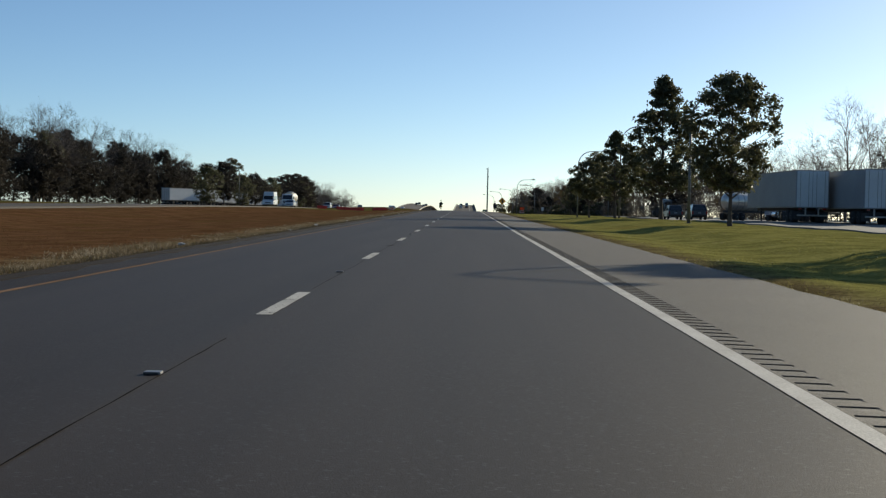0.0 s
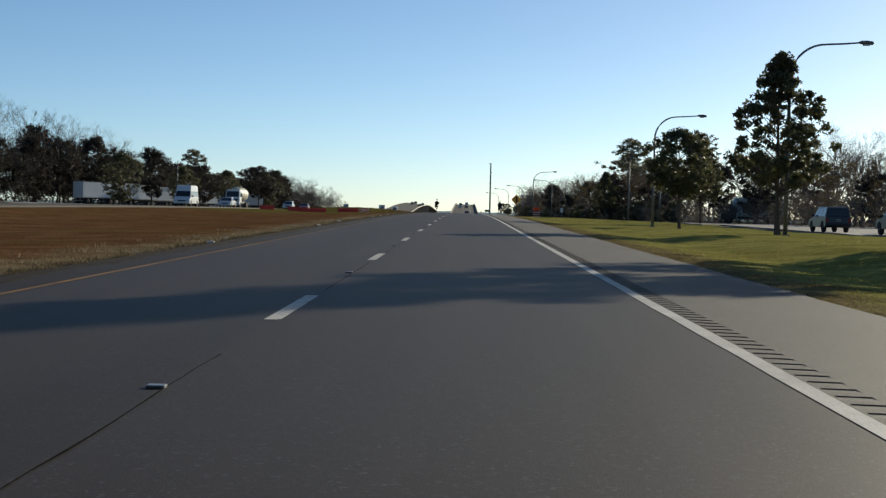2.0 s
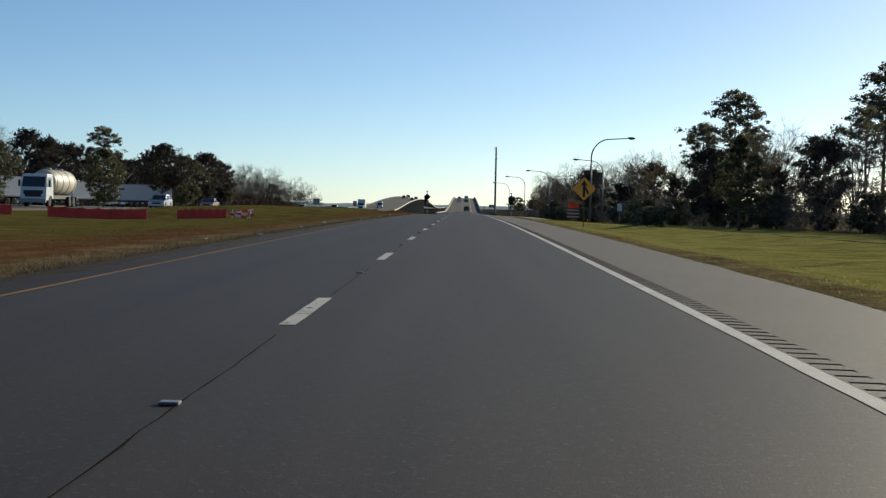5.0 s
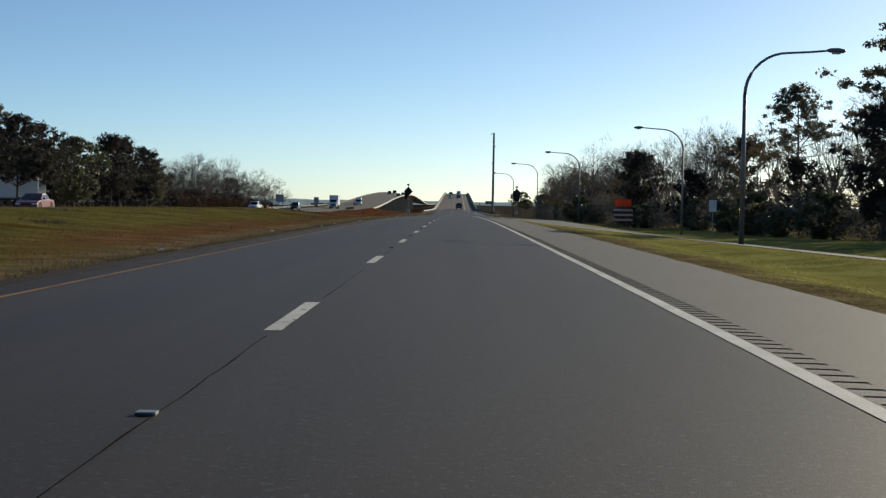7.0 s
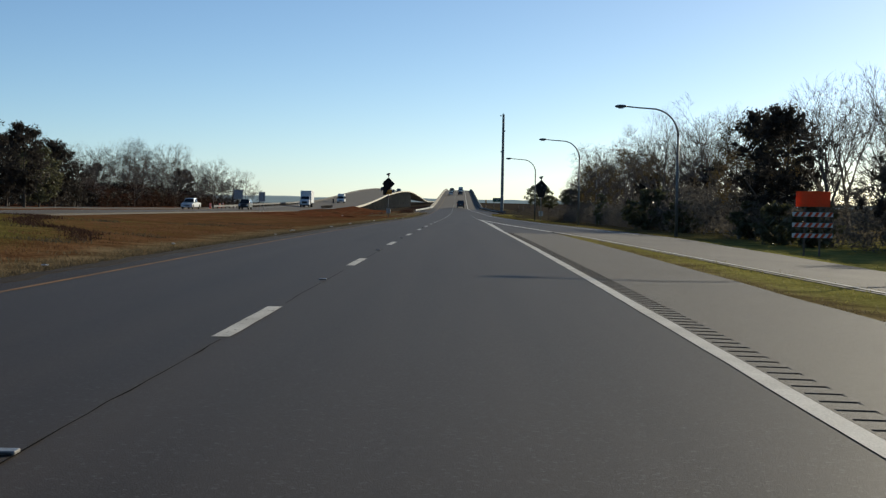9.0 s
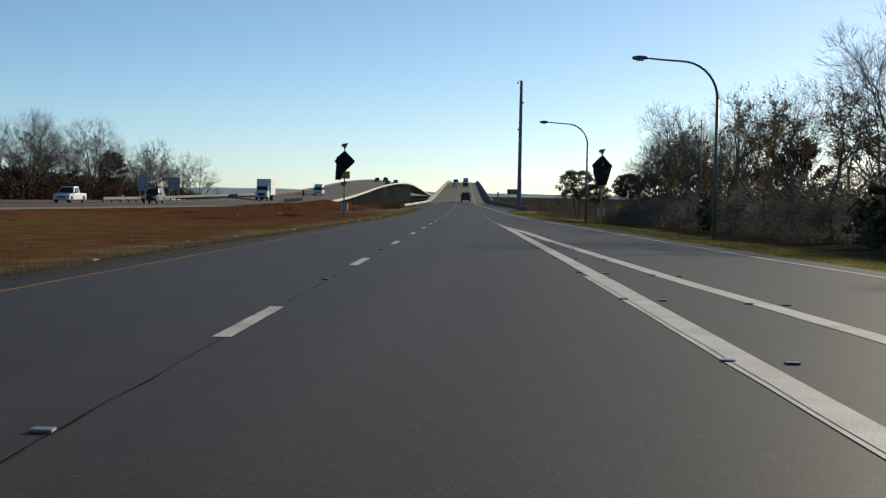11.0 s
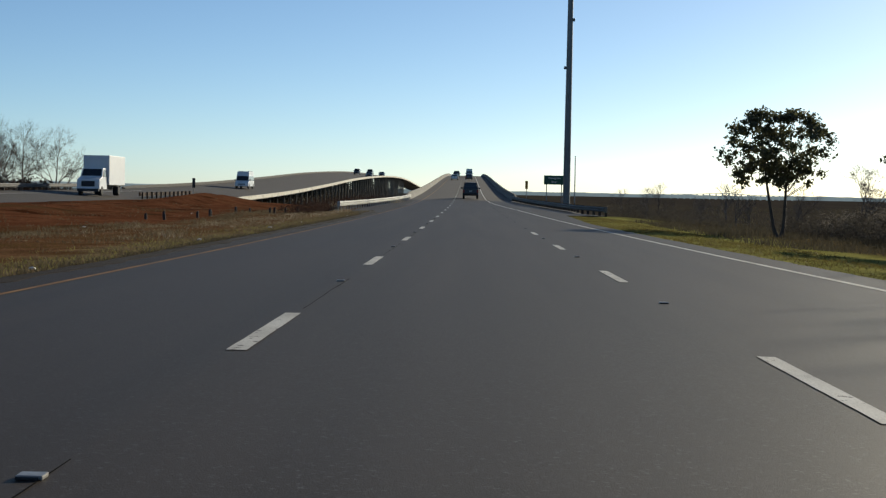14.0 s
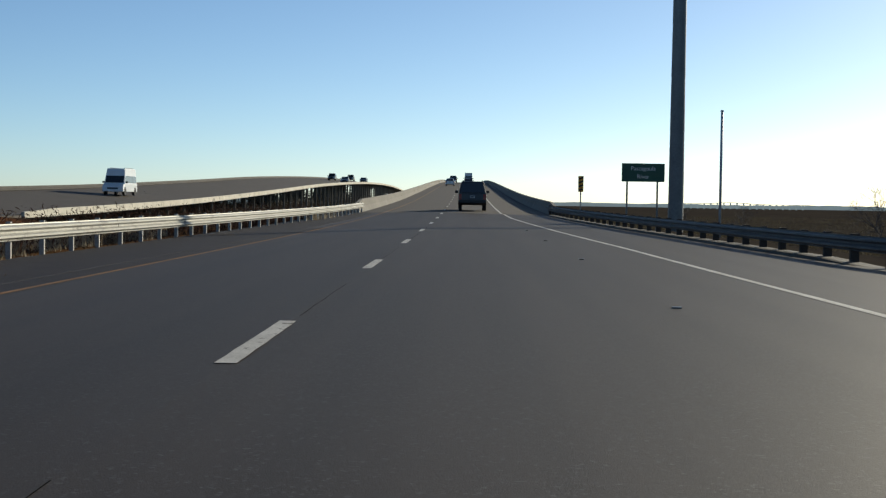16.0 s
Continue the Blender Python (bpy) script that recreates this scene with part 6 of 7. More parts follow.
def trailer(x, y, z, heading, side_mat, end_mat, label, length=14.5, tall=4.05, group="parked lorries"):
    """Box semi-trailer; its rear end looks along -y before turning."""
    root = thing("trailer", x, y, z, label, "trailer", group, heading)
    W = 2.55
    bm = bmesh.new()
    box(bm, -W / 2, W / 2, 0.04, length, 1.15, tall, 0.03)
    body = part("box", bm, side_mat, root)
    for sx in (-0.61, 0.61):
        bm = bmesh.new()
        box(bm, sx - 0.59, sx + 0.59, -0.01, 0.035, 1.22, tall - 0.1, 0.012)
        part("rear_door", bm, end_mat, body)
    for sx in (-0.95, -0.3, 0.3, 0.95):
        bm = bmesh.new()
        tube(bm, [(sx, -0.03, 1.25), (sx, -0.03, tall - 0.15)], 0.018, 6)
        part("door_bar", bm, STEEL, body)
    for s in (-1, 1):
        bm = bmesh.new()
        box(bm, s * W / 2 - 0.015, s * W / 2 + 0.015, 0.05, length - 0.02, tall - 0.12, tall - 0.02)
        box(bm, s * W / 2 - 0.015, s * W / 2 + 0.015, 0.05, length - 0.02, 1.17, 1.30)
        part("side_rail", bm, STEEL, body)
        bm = bmesh.new()
        box(bm, s * 0.95 - 0.12, s * 0.95 + 0.12, -0.02, 0.02, 1.0, 1.12, 0.01)
        part("tail_light", bm, RED, root)
        for wy in (1.3, 2.55):
            wheel(root, s * (W / 2 - 0.28), wy, 0.5, 0.5)
        bm = bmesh.new()
        tube(bm, [(s * 0.8, length - 3.0, 0.05), (s * 0.8, length - 3.0, 1.15)], 0.07, 6)
        part("landing_leg", bm, TRIM, root)
        bm = bmesh.new()
        box(bm, s * 1.05 - 0.28, s * 1.05 + 0.28, 0.25, 0.27, 0.25, 0.85)
        part("mud_flap", bm, TRIM, root)
    bm = bmesh.new()
    box(bm, -1.15, 1.15, -0.02, 0.1, 0.5, 0.62, 0.02)
    for sx in (-0.5, 0.5):
        box(bm, sx - 0.05, sx + 0.05, 0.0, 0.1, 0.6, 1.16)
    part("under_guard", bm, STEEL, root)
    bm = bmesh.new()
    for sx in (-0.45, 0.45):
        box(bm, sx - 0.07, sx + 0.07, 0.2, length - 0.5, 0.92, 1.15)
    box(bm, -0.6, 0.6, 0.9, 3.0, 0.55, 0.95)
    part("chassis", bm, TRIM, root)
    return root


def tractor(x, y, z, heading, colour, label, group="parked lorries"):
    """Long-nosed lorry tractor with a sleeper cab, its nose along +y before turning."""
    root = thing("lorry_tractor", x, y, z, label, "lorry", group, heading)
    bm = bmesh.new()
    side_shape(bm, [(0.9, 0.95), (0.9, 3.75), (2.6, 3.85), (3.4, 3.0), (3.85, 2.15), (5.35, 1.85), (5.7, 1.6), (5.75, 0.75), (5.5, 0.6), (3.4, 0.6), (3.2, 0.95)], 2.4, 0.9, 1.6, 3.8, 0.06)
    cab = part("cab", bm, colour, root)
    bm = bmesh.new()
    quad_panel(bm, [(1.0, 3.87, 2.22), (-1.0, 3.87, 2.22), (-0.95, 3.47, 2.98), (0.95, 3.47, 2.98)])
    part("windscreen", bm, CAR_GLASS, cab)
    bm = bmesh.new()
    box(bm, -0.62, 0.62, 5.70, 5.78, 0.95, 1.62, 0.02)
    part("grille", bm, CHROME, cab)
    bm = bmesh.new()
    box(bm, -1.2, 1.2, 5.5, 5.85, 0.42, 0.75, 0.05)
    part("bumper", bm, CHROME, root)
    bm = bmesh.new()
    box(bm, -0.45, 0.45, -1.9, 5.3, 0.65, 0.95, 0.02)
    part("chassis", bm, TRIM, root)
    for s in (1, -1):
        bm = bmesh.new()
        pts = [(s * 1.165, 2.75, 1.95), (s * 1.165, 3.6, 1.95), (s * 1.12, 3.35, 2.75), (s * 1.12, 2.75, 2.75)]
        quad_panel(bm, pts if s > 0 else pts[::-1], 0.03)
        part("side_window", bm, CAR_GLASS, cab)
        bm = bmesh.new()
        box(bm, s * 0.95 - 0.22, s * 0.95 + 0.22, 5.5, 5.76, 1.05, 1.4, 0.05)
        part("headlight", bm, LAMP_CLEAR, cab)
        bm = bmesh.new()
        box(bm, s * 1.42 - 0.12, s * 1.42 + 0.12, 3.55, 3.65, 1.95, 2.55, 0.03)
        box(bm, s * 1.28 - 0.1, s * 1.28 + 0.1, 3.55, 3.6, 2.2, 2.25)
        part("mirror", bm, TRIM, cab)
        bm = bmesh.new()
        tube(bm, [(s * 1.0, 0.75, 0.9), (s * 1.0, 0.75, 4.0)], 0.08, 8)
        part("exhaust_stack", bm, CHROME, root)
        bm = bmesh.new()
        lathe(bm, [(0.3, 1.6), (0.32, 1.65), (0.32, 2.9), (0.3, 2.95)], 14, "y", (s * 0.95, 0, 0.7))
        part("fuel_tank", bm, CHROME, root)
        wheel(root, s * 1.02, 4.6, 0.5, 0.3)
        for wy in (-1.3, -0.05):
            wheel(root, s * 0.95, wy, 0.5, 0.5)
    return root


def tank_trailer(x, y, z, heading):
    root = thing("tank_trailer", x, y, z, "polished metal tank trailer with ribbed round barrel", "trailer", "", heading)
    bm = bmesh.new()
    lathe(bm, [(0.2, 0.0), (0.8, 0.15), (1.12, 0.6), (1.2, 1.2), (1.2, 9.0), (1.12, 9.6), (0.8, 10.05), (0.2, 10.2)], 24, "y", (0, 0, 2.45))
    t = part("barrel", bm, TANK, root, "", True)
    for k in range(7):
        bm = bmesh.new()
        lathe(bm, [(1.19, -0.04), (1.235, -0.03), (1.235, 0.03), (1.19, 0.04)], 24, "y", (0, 1.3 + k * 1.27, 2.45))
        part("rib", bm, STEEL, t)
    bm = bmesh.new()
    box(bm, -0.25, 0.25, 1.2, 9.0, 3.63, 3.70, 0.01)
    part("walkway", bm, STEEL, t)
    for yy in (3.4, 6.2):
        bm = bmesh.new()
        lathe(bm, [(0.28, 0.0), (0.28, 0.15), (0.2, 0.2)], 14, "z", (0, yy, 3.66))
        part("hatch", bm, STEEL, t)
    bm = bmesh.new()
    box(bm, -0.5, 0.5, 0.3, 10.2, 1.0, 1.3, 0.03)
    part("chassis", bm, TRIM, root)
    for s in (1, -1):
        for wy in (1.0, 2.25):
            wheel(root, s * 0.98, wy, 0.5, 0.5)
    return root


def tank_truck(x, y, z, heading):
    """Flat-nosed rigid tanker, its nose along +y before turning."""
    root = thing("tank_truck", x, y, z, "white flat-nosed lorry with a cream ribbed tank", "lorry", "oncoming traffic", heading)
    bm = bmesh.new()
    side_shape(bm, [(3.6, 0.75), (3.6, 2.95), (3.9, 3.1), (5.5, 3.05), (5.85, 1.9), (5.95, 0.6), (5.2, 0.6), (4.9, 1.0), (4.3, 1.0), (4.0, 0.75)], 2.45, 0.94, 1.7, 3.1, 0.06)
    cab = part("cab", bm, P_WHITE, root)
    bm = bmesh.new()
    quad_panel(bm, [(1.08, 5.87, 1.88), (-1.08, 5.87, 1.88), (-1.02, 5.57, 2.82), (1.02, 5.57, 2.82)])
    part("windscreen", bm, CAR_GLASS, cab)
    bm = bmesh.new()
    box(bm, -0.9, 0.9, 5.90, 5.98, 0.95, 1.55, 0.02)
    part("grille", bm, TRIM, cab)
    bm = bmesh.new()
    box(bm, -1.2, 1.2, 5.75, 6.05, 0.4, 0.78, 0.05)
    part("bumper", bm, BOX_GREY, root)
    bm = bmesh.new()
    box(bm, -0.5, 0.5, -4.6, 5.3, 0.75, 1.1, 0.02)
    box(bm, -1.15, 1.15, -4.7, -4.4, 0.6, 1.0, 0.03)
    part("chassis", bm, TRIM, root)
    bm = bmesh.new()
    lathe(bm, [(0.1, -4.75), (0.7, -4.68), (1.1, -4.4), (1.22, -4.0), (1.22, 2.6), (1.1, 2.95), (0.6, 3.15), (0.1, 3.2)], 24, "y", (0, 0, 2.35))
    tank = part("tank", bm, DRUM, root, "cream-painted tank", True)
    for yy in (-3.6, -1.6, 0.4, 2.3):
        bm = bmesh.new()
        lathe(bm, [(1.21, -0.07), (1.255, -0.05), (1.255, 0.05), (1.21, 0.07)], 24, "y", (0, yy, 2.35))
        part("tank_rib", bm, STEEL, tank)
    for yy in (-2.6, 1.2):
        bm = bmesh.new()
        lathe(bm, [(0.28, 0.0), (0.28, 0.14), (0.2, 0.19)], 14, "z", (0, yy, 3.55))
        part("hatch", bm, STEEL, tank)
    for s in (1, -1):
        bm = bmesh.new()
        box(bm, s * 1.42 - 0.1, s * 1.42 + 0.1, 5.5, 5.6, 1.9, 2.5, 0.03)
        part("mirror", bm, TRIM, cab)
        bm = bmesh.new()
        box(bm, s * 0.95 - 0.2, s * 0.95 + 0.2, 5.85, 5.99, 0.9, 1.2, 0.04)
        part("headlight", bm, LAMP_CLEAR, cab)
        bm = bmesh.new()
        pts = [(s * 1.2, 4.2, 1.85), (s * 1.2, 5.6, 1.85), (s * 1.14, 5.35, 2.75), (s * 1.14, 4.2, 2.75)]
        quad_panel(bm, pts if s > 0 else pts[::-1], 0.03)
        part("side_window", bm, CAR_GLASS, cab)
        for wy in (4.6, -2.0, -3.3):
            wheel(root, s * 1.0, wy, 0.5, 0.34)
    return root


def camper(x, y, z, heading):
    """Boxy camper with an overhanging front, its nose along +y before turning."""
    root = thing("camper", x, y, z, "boxy pale blue-grey camper leaving the rest area", "camper", "cars parked in the rest area", heading)
    bm = bmesh.new()
    side_shape(bm, [(-3.1, 0.45), (-3.15, 2.35), (-2.95, 2.5), (1.75, 2.5), (1.95, 2.35), (2.0, 1.75), (1.7, 1.5), (1.7, 0.45)], 2.15, 0.96, 0.6, 2.5, 0.08)
    body = part("body", bm, P_CAMPER, root)
    bm = bmesh.new()
    side_shape(bm, [(1.6, 0.45), (1.6, 1.72), (1.95, 1.72), (2.4, 1.2), (3.05, 1.02), (3.2, 0.8), (3.2, 0.4)], 1.9, 0.94, 0.8, 1.7, 0.05)
    cab = part("cab", bm, P_DARK, root)
    bm = bmesh.new()
    quad_panel(bm, [(0.82, 2.40, 1.24), (-0.82, 2.40, 1.24), (-0.78, 2.02, 1.68), (0.78, 2.02, 1.68)])
    part("windscreen", bm, CAR_GLASS, cab)
    for s in (1, -1):
        for y0, y1, z0, z1 in ((0.4, 0.95, 1.35, 1.85), (-1.6, -0.5, 1.4, 1.85)):
            bm = bmesh.new()
            box(bm, s * 1.07 - 0.02, s * 1.07 + 0.02, y0, y1, z0, z1, 0.008)
            part("side_window", bm, CAR_GLASS, body)
        bm = bmesh.new()
        box(bm, s * 1.075 - 0.015, s * 1.075 + 0.015, -3.0, 1.6, 0.5, 0.72, 0.006)
        part("skirt", bm, TRIM, body)
        bm = bmesh.new()
        box(bm, s * 0.7 - 0.16, s * 0.7 + 0.16, 3.1, 3.23, 0.72, 0.92, 0.03)
        part("headlight", bm, LAMP_CLEAR, cab)
        for wy in (2.35, -1.75):
            wheel(root, s * 0.9, wy, 0.36, 0.26)
    return root


def box_truck(x, y, z, heading, label):
    root = thing("box_truck", x, y, z, label, "lorry", "", heading)
    bm = bmesh.new()
    box(bm, -1.22, 1.22, -4.6, 1.3, 1.0, 3.75, 0.04)
    part("box", bm, BOX_WHITE, root)
    bm = bmesh.new()
    side_shape(bm, [(1.45, 0.6), (1.45, 2.55), (2.5, 2.55), (3.0, 1.75), (4.0, 1.5), (4.15, 0.6)], 2.1, 0.92, 1.4, 2.5, 0.05)
    cab = part("cab", bm, P_WHITE, root)
    bm = bmesh.new()
    quad_panel(bm, [(0.9, 2.96, 1.83), (-0.9, 2.96, 1.83), (-0.85, 2.55, 2.46), (0.85, 2.55, 2.46)])
    part("windscreen", bm, CAR_GLASS, cab)
    bm = bmesh.new()
    box(bm, -0.6, 0.6, 4.08, 4.16, 0.85, 1.35, 0.02)
    part("grille", bm, TRIM, cab)
    bm = bmesh.new()
    box(bm, -0.45, 0.45, -4.4, 3.8, 0.55, 1.0, 0.02)
    box(bm, -1.0, 1.0, 4.0, 4.25, 0.4, 0.65, 0.04)
    part("chassis", bm, TRIM, root)
    for s in (1, -1):
        wheel(root, s * 0.92, 3.2, 0.45, 0.28)
        wheel(root, s * 0.88, -2.6, 0.45, 0.5)
        bm = bmesh.new()
        pts = [(s * 1.03, 1.7, 1.75), (s * 1.03, 2.7, 1.75), (s * 1.0, 2.4, 2.35), (s * 1.0, 1.7, 2.35)]
        quad_panel(bm, pts if s > 0 else pts[::-1], 0.03)
        part("side_window", bm, CAR_GLASS, cab)
        bm = bmesh.new()
        box(bm, s * 0.8 - 0.18, s * 0.8 + 0.18, 4.0, 4.17, 0.95, 1.25, 0.03)
        part("headlight", bm, LAMP_CLEAR, cab)
    return root


# rest area on the near side
LOT = mat("car_park_asphalt", (0.17, 0.16, 0.145), 0.85, var=0.2, scale=0.4, fine=40, bump=0.3)
lot = strip("parking_lot", lambda y: lerp_table([(30, 21), (80, 18.6), (120, 20), (150, 23), (195, 23), (205, 20.8), (226, 21.6), (240, 24), (264, 27)], y), lambda y: 60.0, 30, 264, ground_z, LOT, 2.0, 24, 0.07, 0.2)
tagged(lot, "pale asphalt car park of the rest area", "car park", kind="structure")
gz = ground_z


def on_lot(x, y):
    return gz(x, y) + 0.07


trailer(26.5, 107, on_lot(26.5, 107), 3, BOX_GREY, BOX_WHITE, "grey-sided box trailer with white rear doors in the rest area", 14.6)
trailer(29.9, 100.7, on_lot(29.9, 100.7), 3, BOX_GREY, BOX_WHITE, "grey-sided box trailer with white rear doors in the rest area", 14.6)
trailer(34.5, 99, on_lot(34.5, 99), 3, BOX_WHITE, BOX_WHITE, "white box trailer parked in the rest area")
tractor(32.0, 137, on_lot(32.0, 137), 3, P_BLUE, "blue sleeper-cab lorry tractor parked among trailers")
car(25.9, 157, on_lot(25.9, 157), 0, "suv", P_BLACK, "black suv parked in the rest area", "cars parked in the rest area")
car(25.5, 172, on_lot(25.5, 172), 0, "suv", P_DARK, "dark green suv parked in the rest area", "cars parked in the rest area")
tank_trailer(33.0, 178, on_lot(33.0, 178), -48)
tractor(41.9, 186, on_lot(41.9, 186), -48, P_WHITE, "white sleeper-cab lorry tractor pulling a tank trailer")
motorhome = camper(42.0, 278, gz(42.0, 278) + 0.02, 84)
motorhome.matrix_basis = motorhome.matrix_basis @ Matrix.Diagonal((1.25, 1.5, 1.55, 1))
trailer(37.0, 150, on_lot(37, 150), -25, BOX_WHITE, BOX_WHITE, "white box trailer parked in the rest area")

# rest area across the median
far_lot = strip("west_parking_lot", -71.0, lambda y: lerp_table([(396, -58.5), (416, -49.0)], y), 250, 475, ground_z, LOT, 3.0, 6, 0.08, 0.2)
tagged(far_lot, "asphalt lorry park across the median", "car park", kind="structure")
strip("west_exit_road", lambda y: lerp_table([(470, -70), (560, -60), (640, -52), (730, -44)], y), lambda y: lerp_table([(470, -60), (560, -52), (640, -44), (730, -37)], y), 470, 667, ground_z, RAMP, 3.0, 4, 0.09, 0.15, west_road)
for y in (324, 340, 356, 372, 390, 408):
    trailer(-70.5, y, gz(-70.5, y) + 0.08, -30, BOX_WHITE, BOX_WHITE, "white box trailer parked in the far lorry park", 14.5)
for x, y, a in ((-52.6, 430, 105), (-69.5, 450, -30)):
    trailer(x, y, gz(x, y) + 0.08, a, BOX_WHITE, BOX_WHITE, "white box trailer parked in the far lorry park", 14.5)
tractor(-64.5, 446, gz(-64.5, 446) + 0.08, 150, P_WHITE, "white sleeper-cab lorry tractor in the far lorry park")

# traffic across the median, facing the camera
wz = lambda x, y: west_z(x, y) + 0.02
car(-34.6, 244, wz(-38, 244), 180, "van", P_WHITE, "white high-roof van on the far carriageway", "oncoming traffic")
car(-35.2, 277, wz(-38, 277), 180, "sedan", P_SILVER, "pale silver saloon on the far carriageway", "oncoming traffic")
tank_truck(-40.4, 318, wz(-38, 318), 180)
car(-33.6, 335, wz(-38, 335), 180, "hatch", P_SILVER, "silver hatchback on the far carriageway", "oncoming traffic")
car(-34.7, 370, wz(-38, 370), 180, "sedan", P_RED, "dark red saloon on the far carriageway", "oncoming traffic")
car(-44.5, 560, gz(-44.5, 560) + 0.12, 176, "pickup", P_WHITE, "white pickup truck leaving by the far exit road", "oncoming traffic")
car(-36.4, 566, wz(-36.4, 566), 180, "suv", P_BLACK, "dark suv on the far carriageway", "oncoming traffic")
box_truck(-34.8, 645, wz(-34.8, 645), 180, "white box truck coming off the far bridge")
car(-33.4, 721, wz(-33.4, 721), 180, "van", P_WHITE, "white van with roof rack on the far bridge", "oncoming traffic")
for x, y, k, p, lab in ((-28, 905, "sedan", P_BLACK, "dark saloon on the far bridge"), (-33.4, 930, "suv", P_BLACK, "dark suv on the far bridge"),
                        (-28, 962, "sedan", P_BLACK, "dark saloon on the far bridge"), (-33.4, 985, "pickup", P_BLACK, "dark pickup truck on the far bridge")):
    car(x, y, wz(x, y), 180, k, p, lab, "oncoming traffic")

# traffic ahead on the near bridge
lead = car(0.12, 684.9, road_z(0.12, 684.9), 0, "suv", P_LEAD, "large near-black suv driving onto the bridge", "traffic ahead")
lead.matrix_basis = lead.matrix_basis @ Matrix.Diagonal((1.07, 1.1, 1.13, 1))
car(-3.6, 866, road_z(-3.6, 866), 0, "sedan", P_WHITE, "white saloon climbing the near bridge", "traffic ahead")
car(-3.7, 938, road_z(-3.7, 938), 0, "pickup", P_BLACK, "dark pickup truck climbing the near bridge", "traffic ahead")
car(0.0, 872, road_z(0, 872), 0, "sedan", P_BLACK, "dark saloon climbing the near bridge", "traffic ahead")
car(0.1, 925, road_z(0.1, 925), 0, "van", P_SILVER, "silver van climbing the near bridge", "traffic ahead")

# ---- guard rails of the far carriageway ----
guard_rail("guard_rail", "pale guard rail on posts beside the far exit road", [(-54.8, 655), (-53.6, 664), (-52.6, 674)], 1.9, STEEL, WOOD, 1, lambda x, y: ground_z(x, y))
guard_rail("guard_rail", "dull guard rail along the outer edge of the far carriageway", [(-40.9, 560), (-40.3, 610), (-39.6, 640), (-39.4, 672)], 3.8, STEEL_DARK, WOOD_DARK, 1, west_verge_z)
guard_rail("guard_rail", "rusty guard rail on dark posts beside the far carriageway", [(-31.6, 648), (-31.4, 660), (-31.2, 671)], 1.9, RUSTY, WOOD_DARK, -1, west_verge_z)
s = small_sign(-31.1, 671, 0.34, 1.1, 1.66, TRIM, "dark back of an object marker beside the far bridge", name="object_marker")


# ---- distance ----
# Distance haze is mixed into this colour and given a weak glow.
TREELINE_HAZED = mat("hazed_far_wood", (0.22, 0.25, 0.26), 0.95, var=0.25, scale=0.01, fine=0.06, bump=0.0, spec=0.0)
haze = TREELINE_HAZED.node_tree.nodes["Principled BSDF"]
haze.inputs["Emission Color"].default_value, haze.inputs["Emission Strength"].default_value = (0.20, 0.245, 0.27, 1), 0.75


def tree_line(name, label, pts, h, seed):
    """A low far wood with an uneven top and depth of its own."""
    random.seed(seed)
    vs, n = [], 0
    for (x0, y0), (x1, y1) in zip(pts, pts[1:]):
        k = max(2, int(math.hypot(x1 - x0, y1 - y0) / 14))
        for j in range(k):
            x, y = x0 + (x1 - x0) * j / k, y0 + (y1 - y0) * j / k
            t = h * (0.75 + 0.35 * noise.noise(Vector((x * 0.004, y * 0.004, seed))) + 0.16 * random.random())
            vs += [(x, y, -6), (x, y, -2.4 + t * 0.85), (x * 1.004, y * 1.004 + 4, -2.4 + t), (x * 1.02, y * 1.02 + 40, -2.4 + t * 0.9), (x * 1.03, y * 1.03 + 60, -6)]
            n += 1
    fs = [(j * 5 + i, j * 5 + i + 1, (j + 1) * 5 + i + 1, (j + 1) * 5 + i) for j in range(n - 1) for i in range(4)]
    return tagged(mesh_part(name, vs, fs, TREELINE_HAZED), label, "wood", kind="stuff")


tree_line("hazed_far_wood", "low wood along the horizon with haze put into its colour", [(-3000, 2300), (-1500, 2900), (-500, 3200), (300, 3250), (1200, 3100), (2600, 2500), (3300, 1500)], 8, 1)
tree_line("hazed_far_wood", "low wood along the horizon with haze put into its colour", [(-3200, 800), (-3000, 2300)], 10, 2)
tree_line("hazed_far_wood", "belt of trees across the marsh with haze put into its colour", [(-900, 1500), (-420, 1650), (-150, 1750)], 7, 3)

far_bridge = thing("far_bridge", 0, 0, 0, "long concrete bridge across the marsh, paled with the horizon's haze colour", "bridge")
bm = bmesh.new()
for i in range(40):
    a, b = i / 40, (i + 1) / 40
    za, zb = (4.6 + 2.2 * math.exp(-((t - 0.4) / 0.16) ** 2) for t in (a, b))
    xa, xb = 306 + 190 * a, 306 + 190 * b
    v = [bm.verts.new(p) for p in ((xa, 2600, za - 0.8), (xb, 2600, zb - 0.8), (xb, 2600, zb), (xa, 2600, za), (xa, 2612, za - 0.8), (xb, 2612, zb - 0.8), (xb, 2612, zb), (xa, 2612, za))]
    for f in ((0, 1, 2, 3), (3, 2, 6, 7), (7, 6, 5, 4), (4, 5, 1, 0)):
        bm.faces.new([v[k] for k in f])
# The bridge takes the same haze colour and glow.
part("deck", bm, TREELINE_HAZED, far_bridge)
bm = bmesh.new()
box(bm, -0.4, 0.4, -4, 4, -9, 0)
pier = part("pier", bm, TREELINE_HAZED, far_bridge)
for i in range(0, 40, 2):
    t = i / 40
    o = pier if i == 0 else new("pier", pier.data)
    o.parent, o.location = far_bridge, (306 + 190 * t, 2606, 4.6 + 2.2 * math.exp(-((t - 0.4) / 0.16) ** 2) - 0.75)


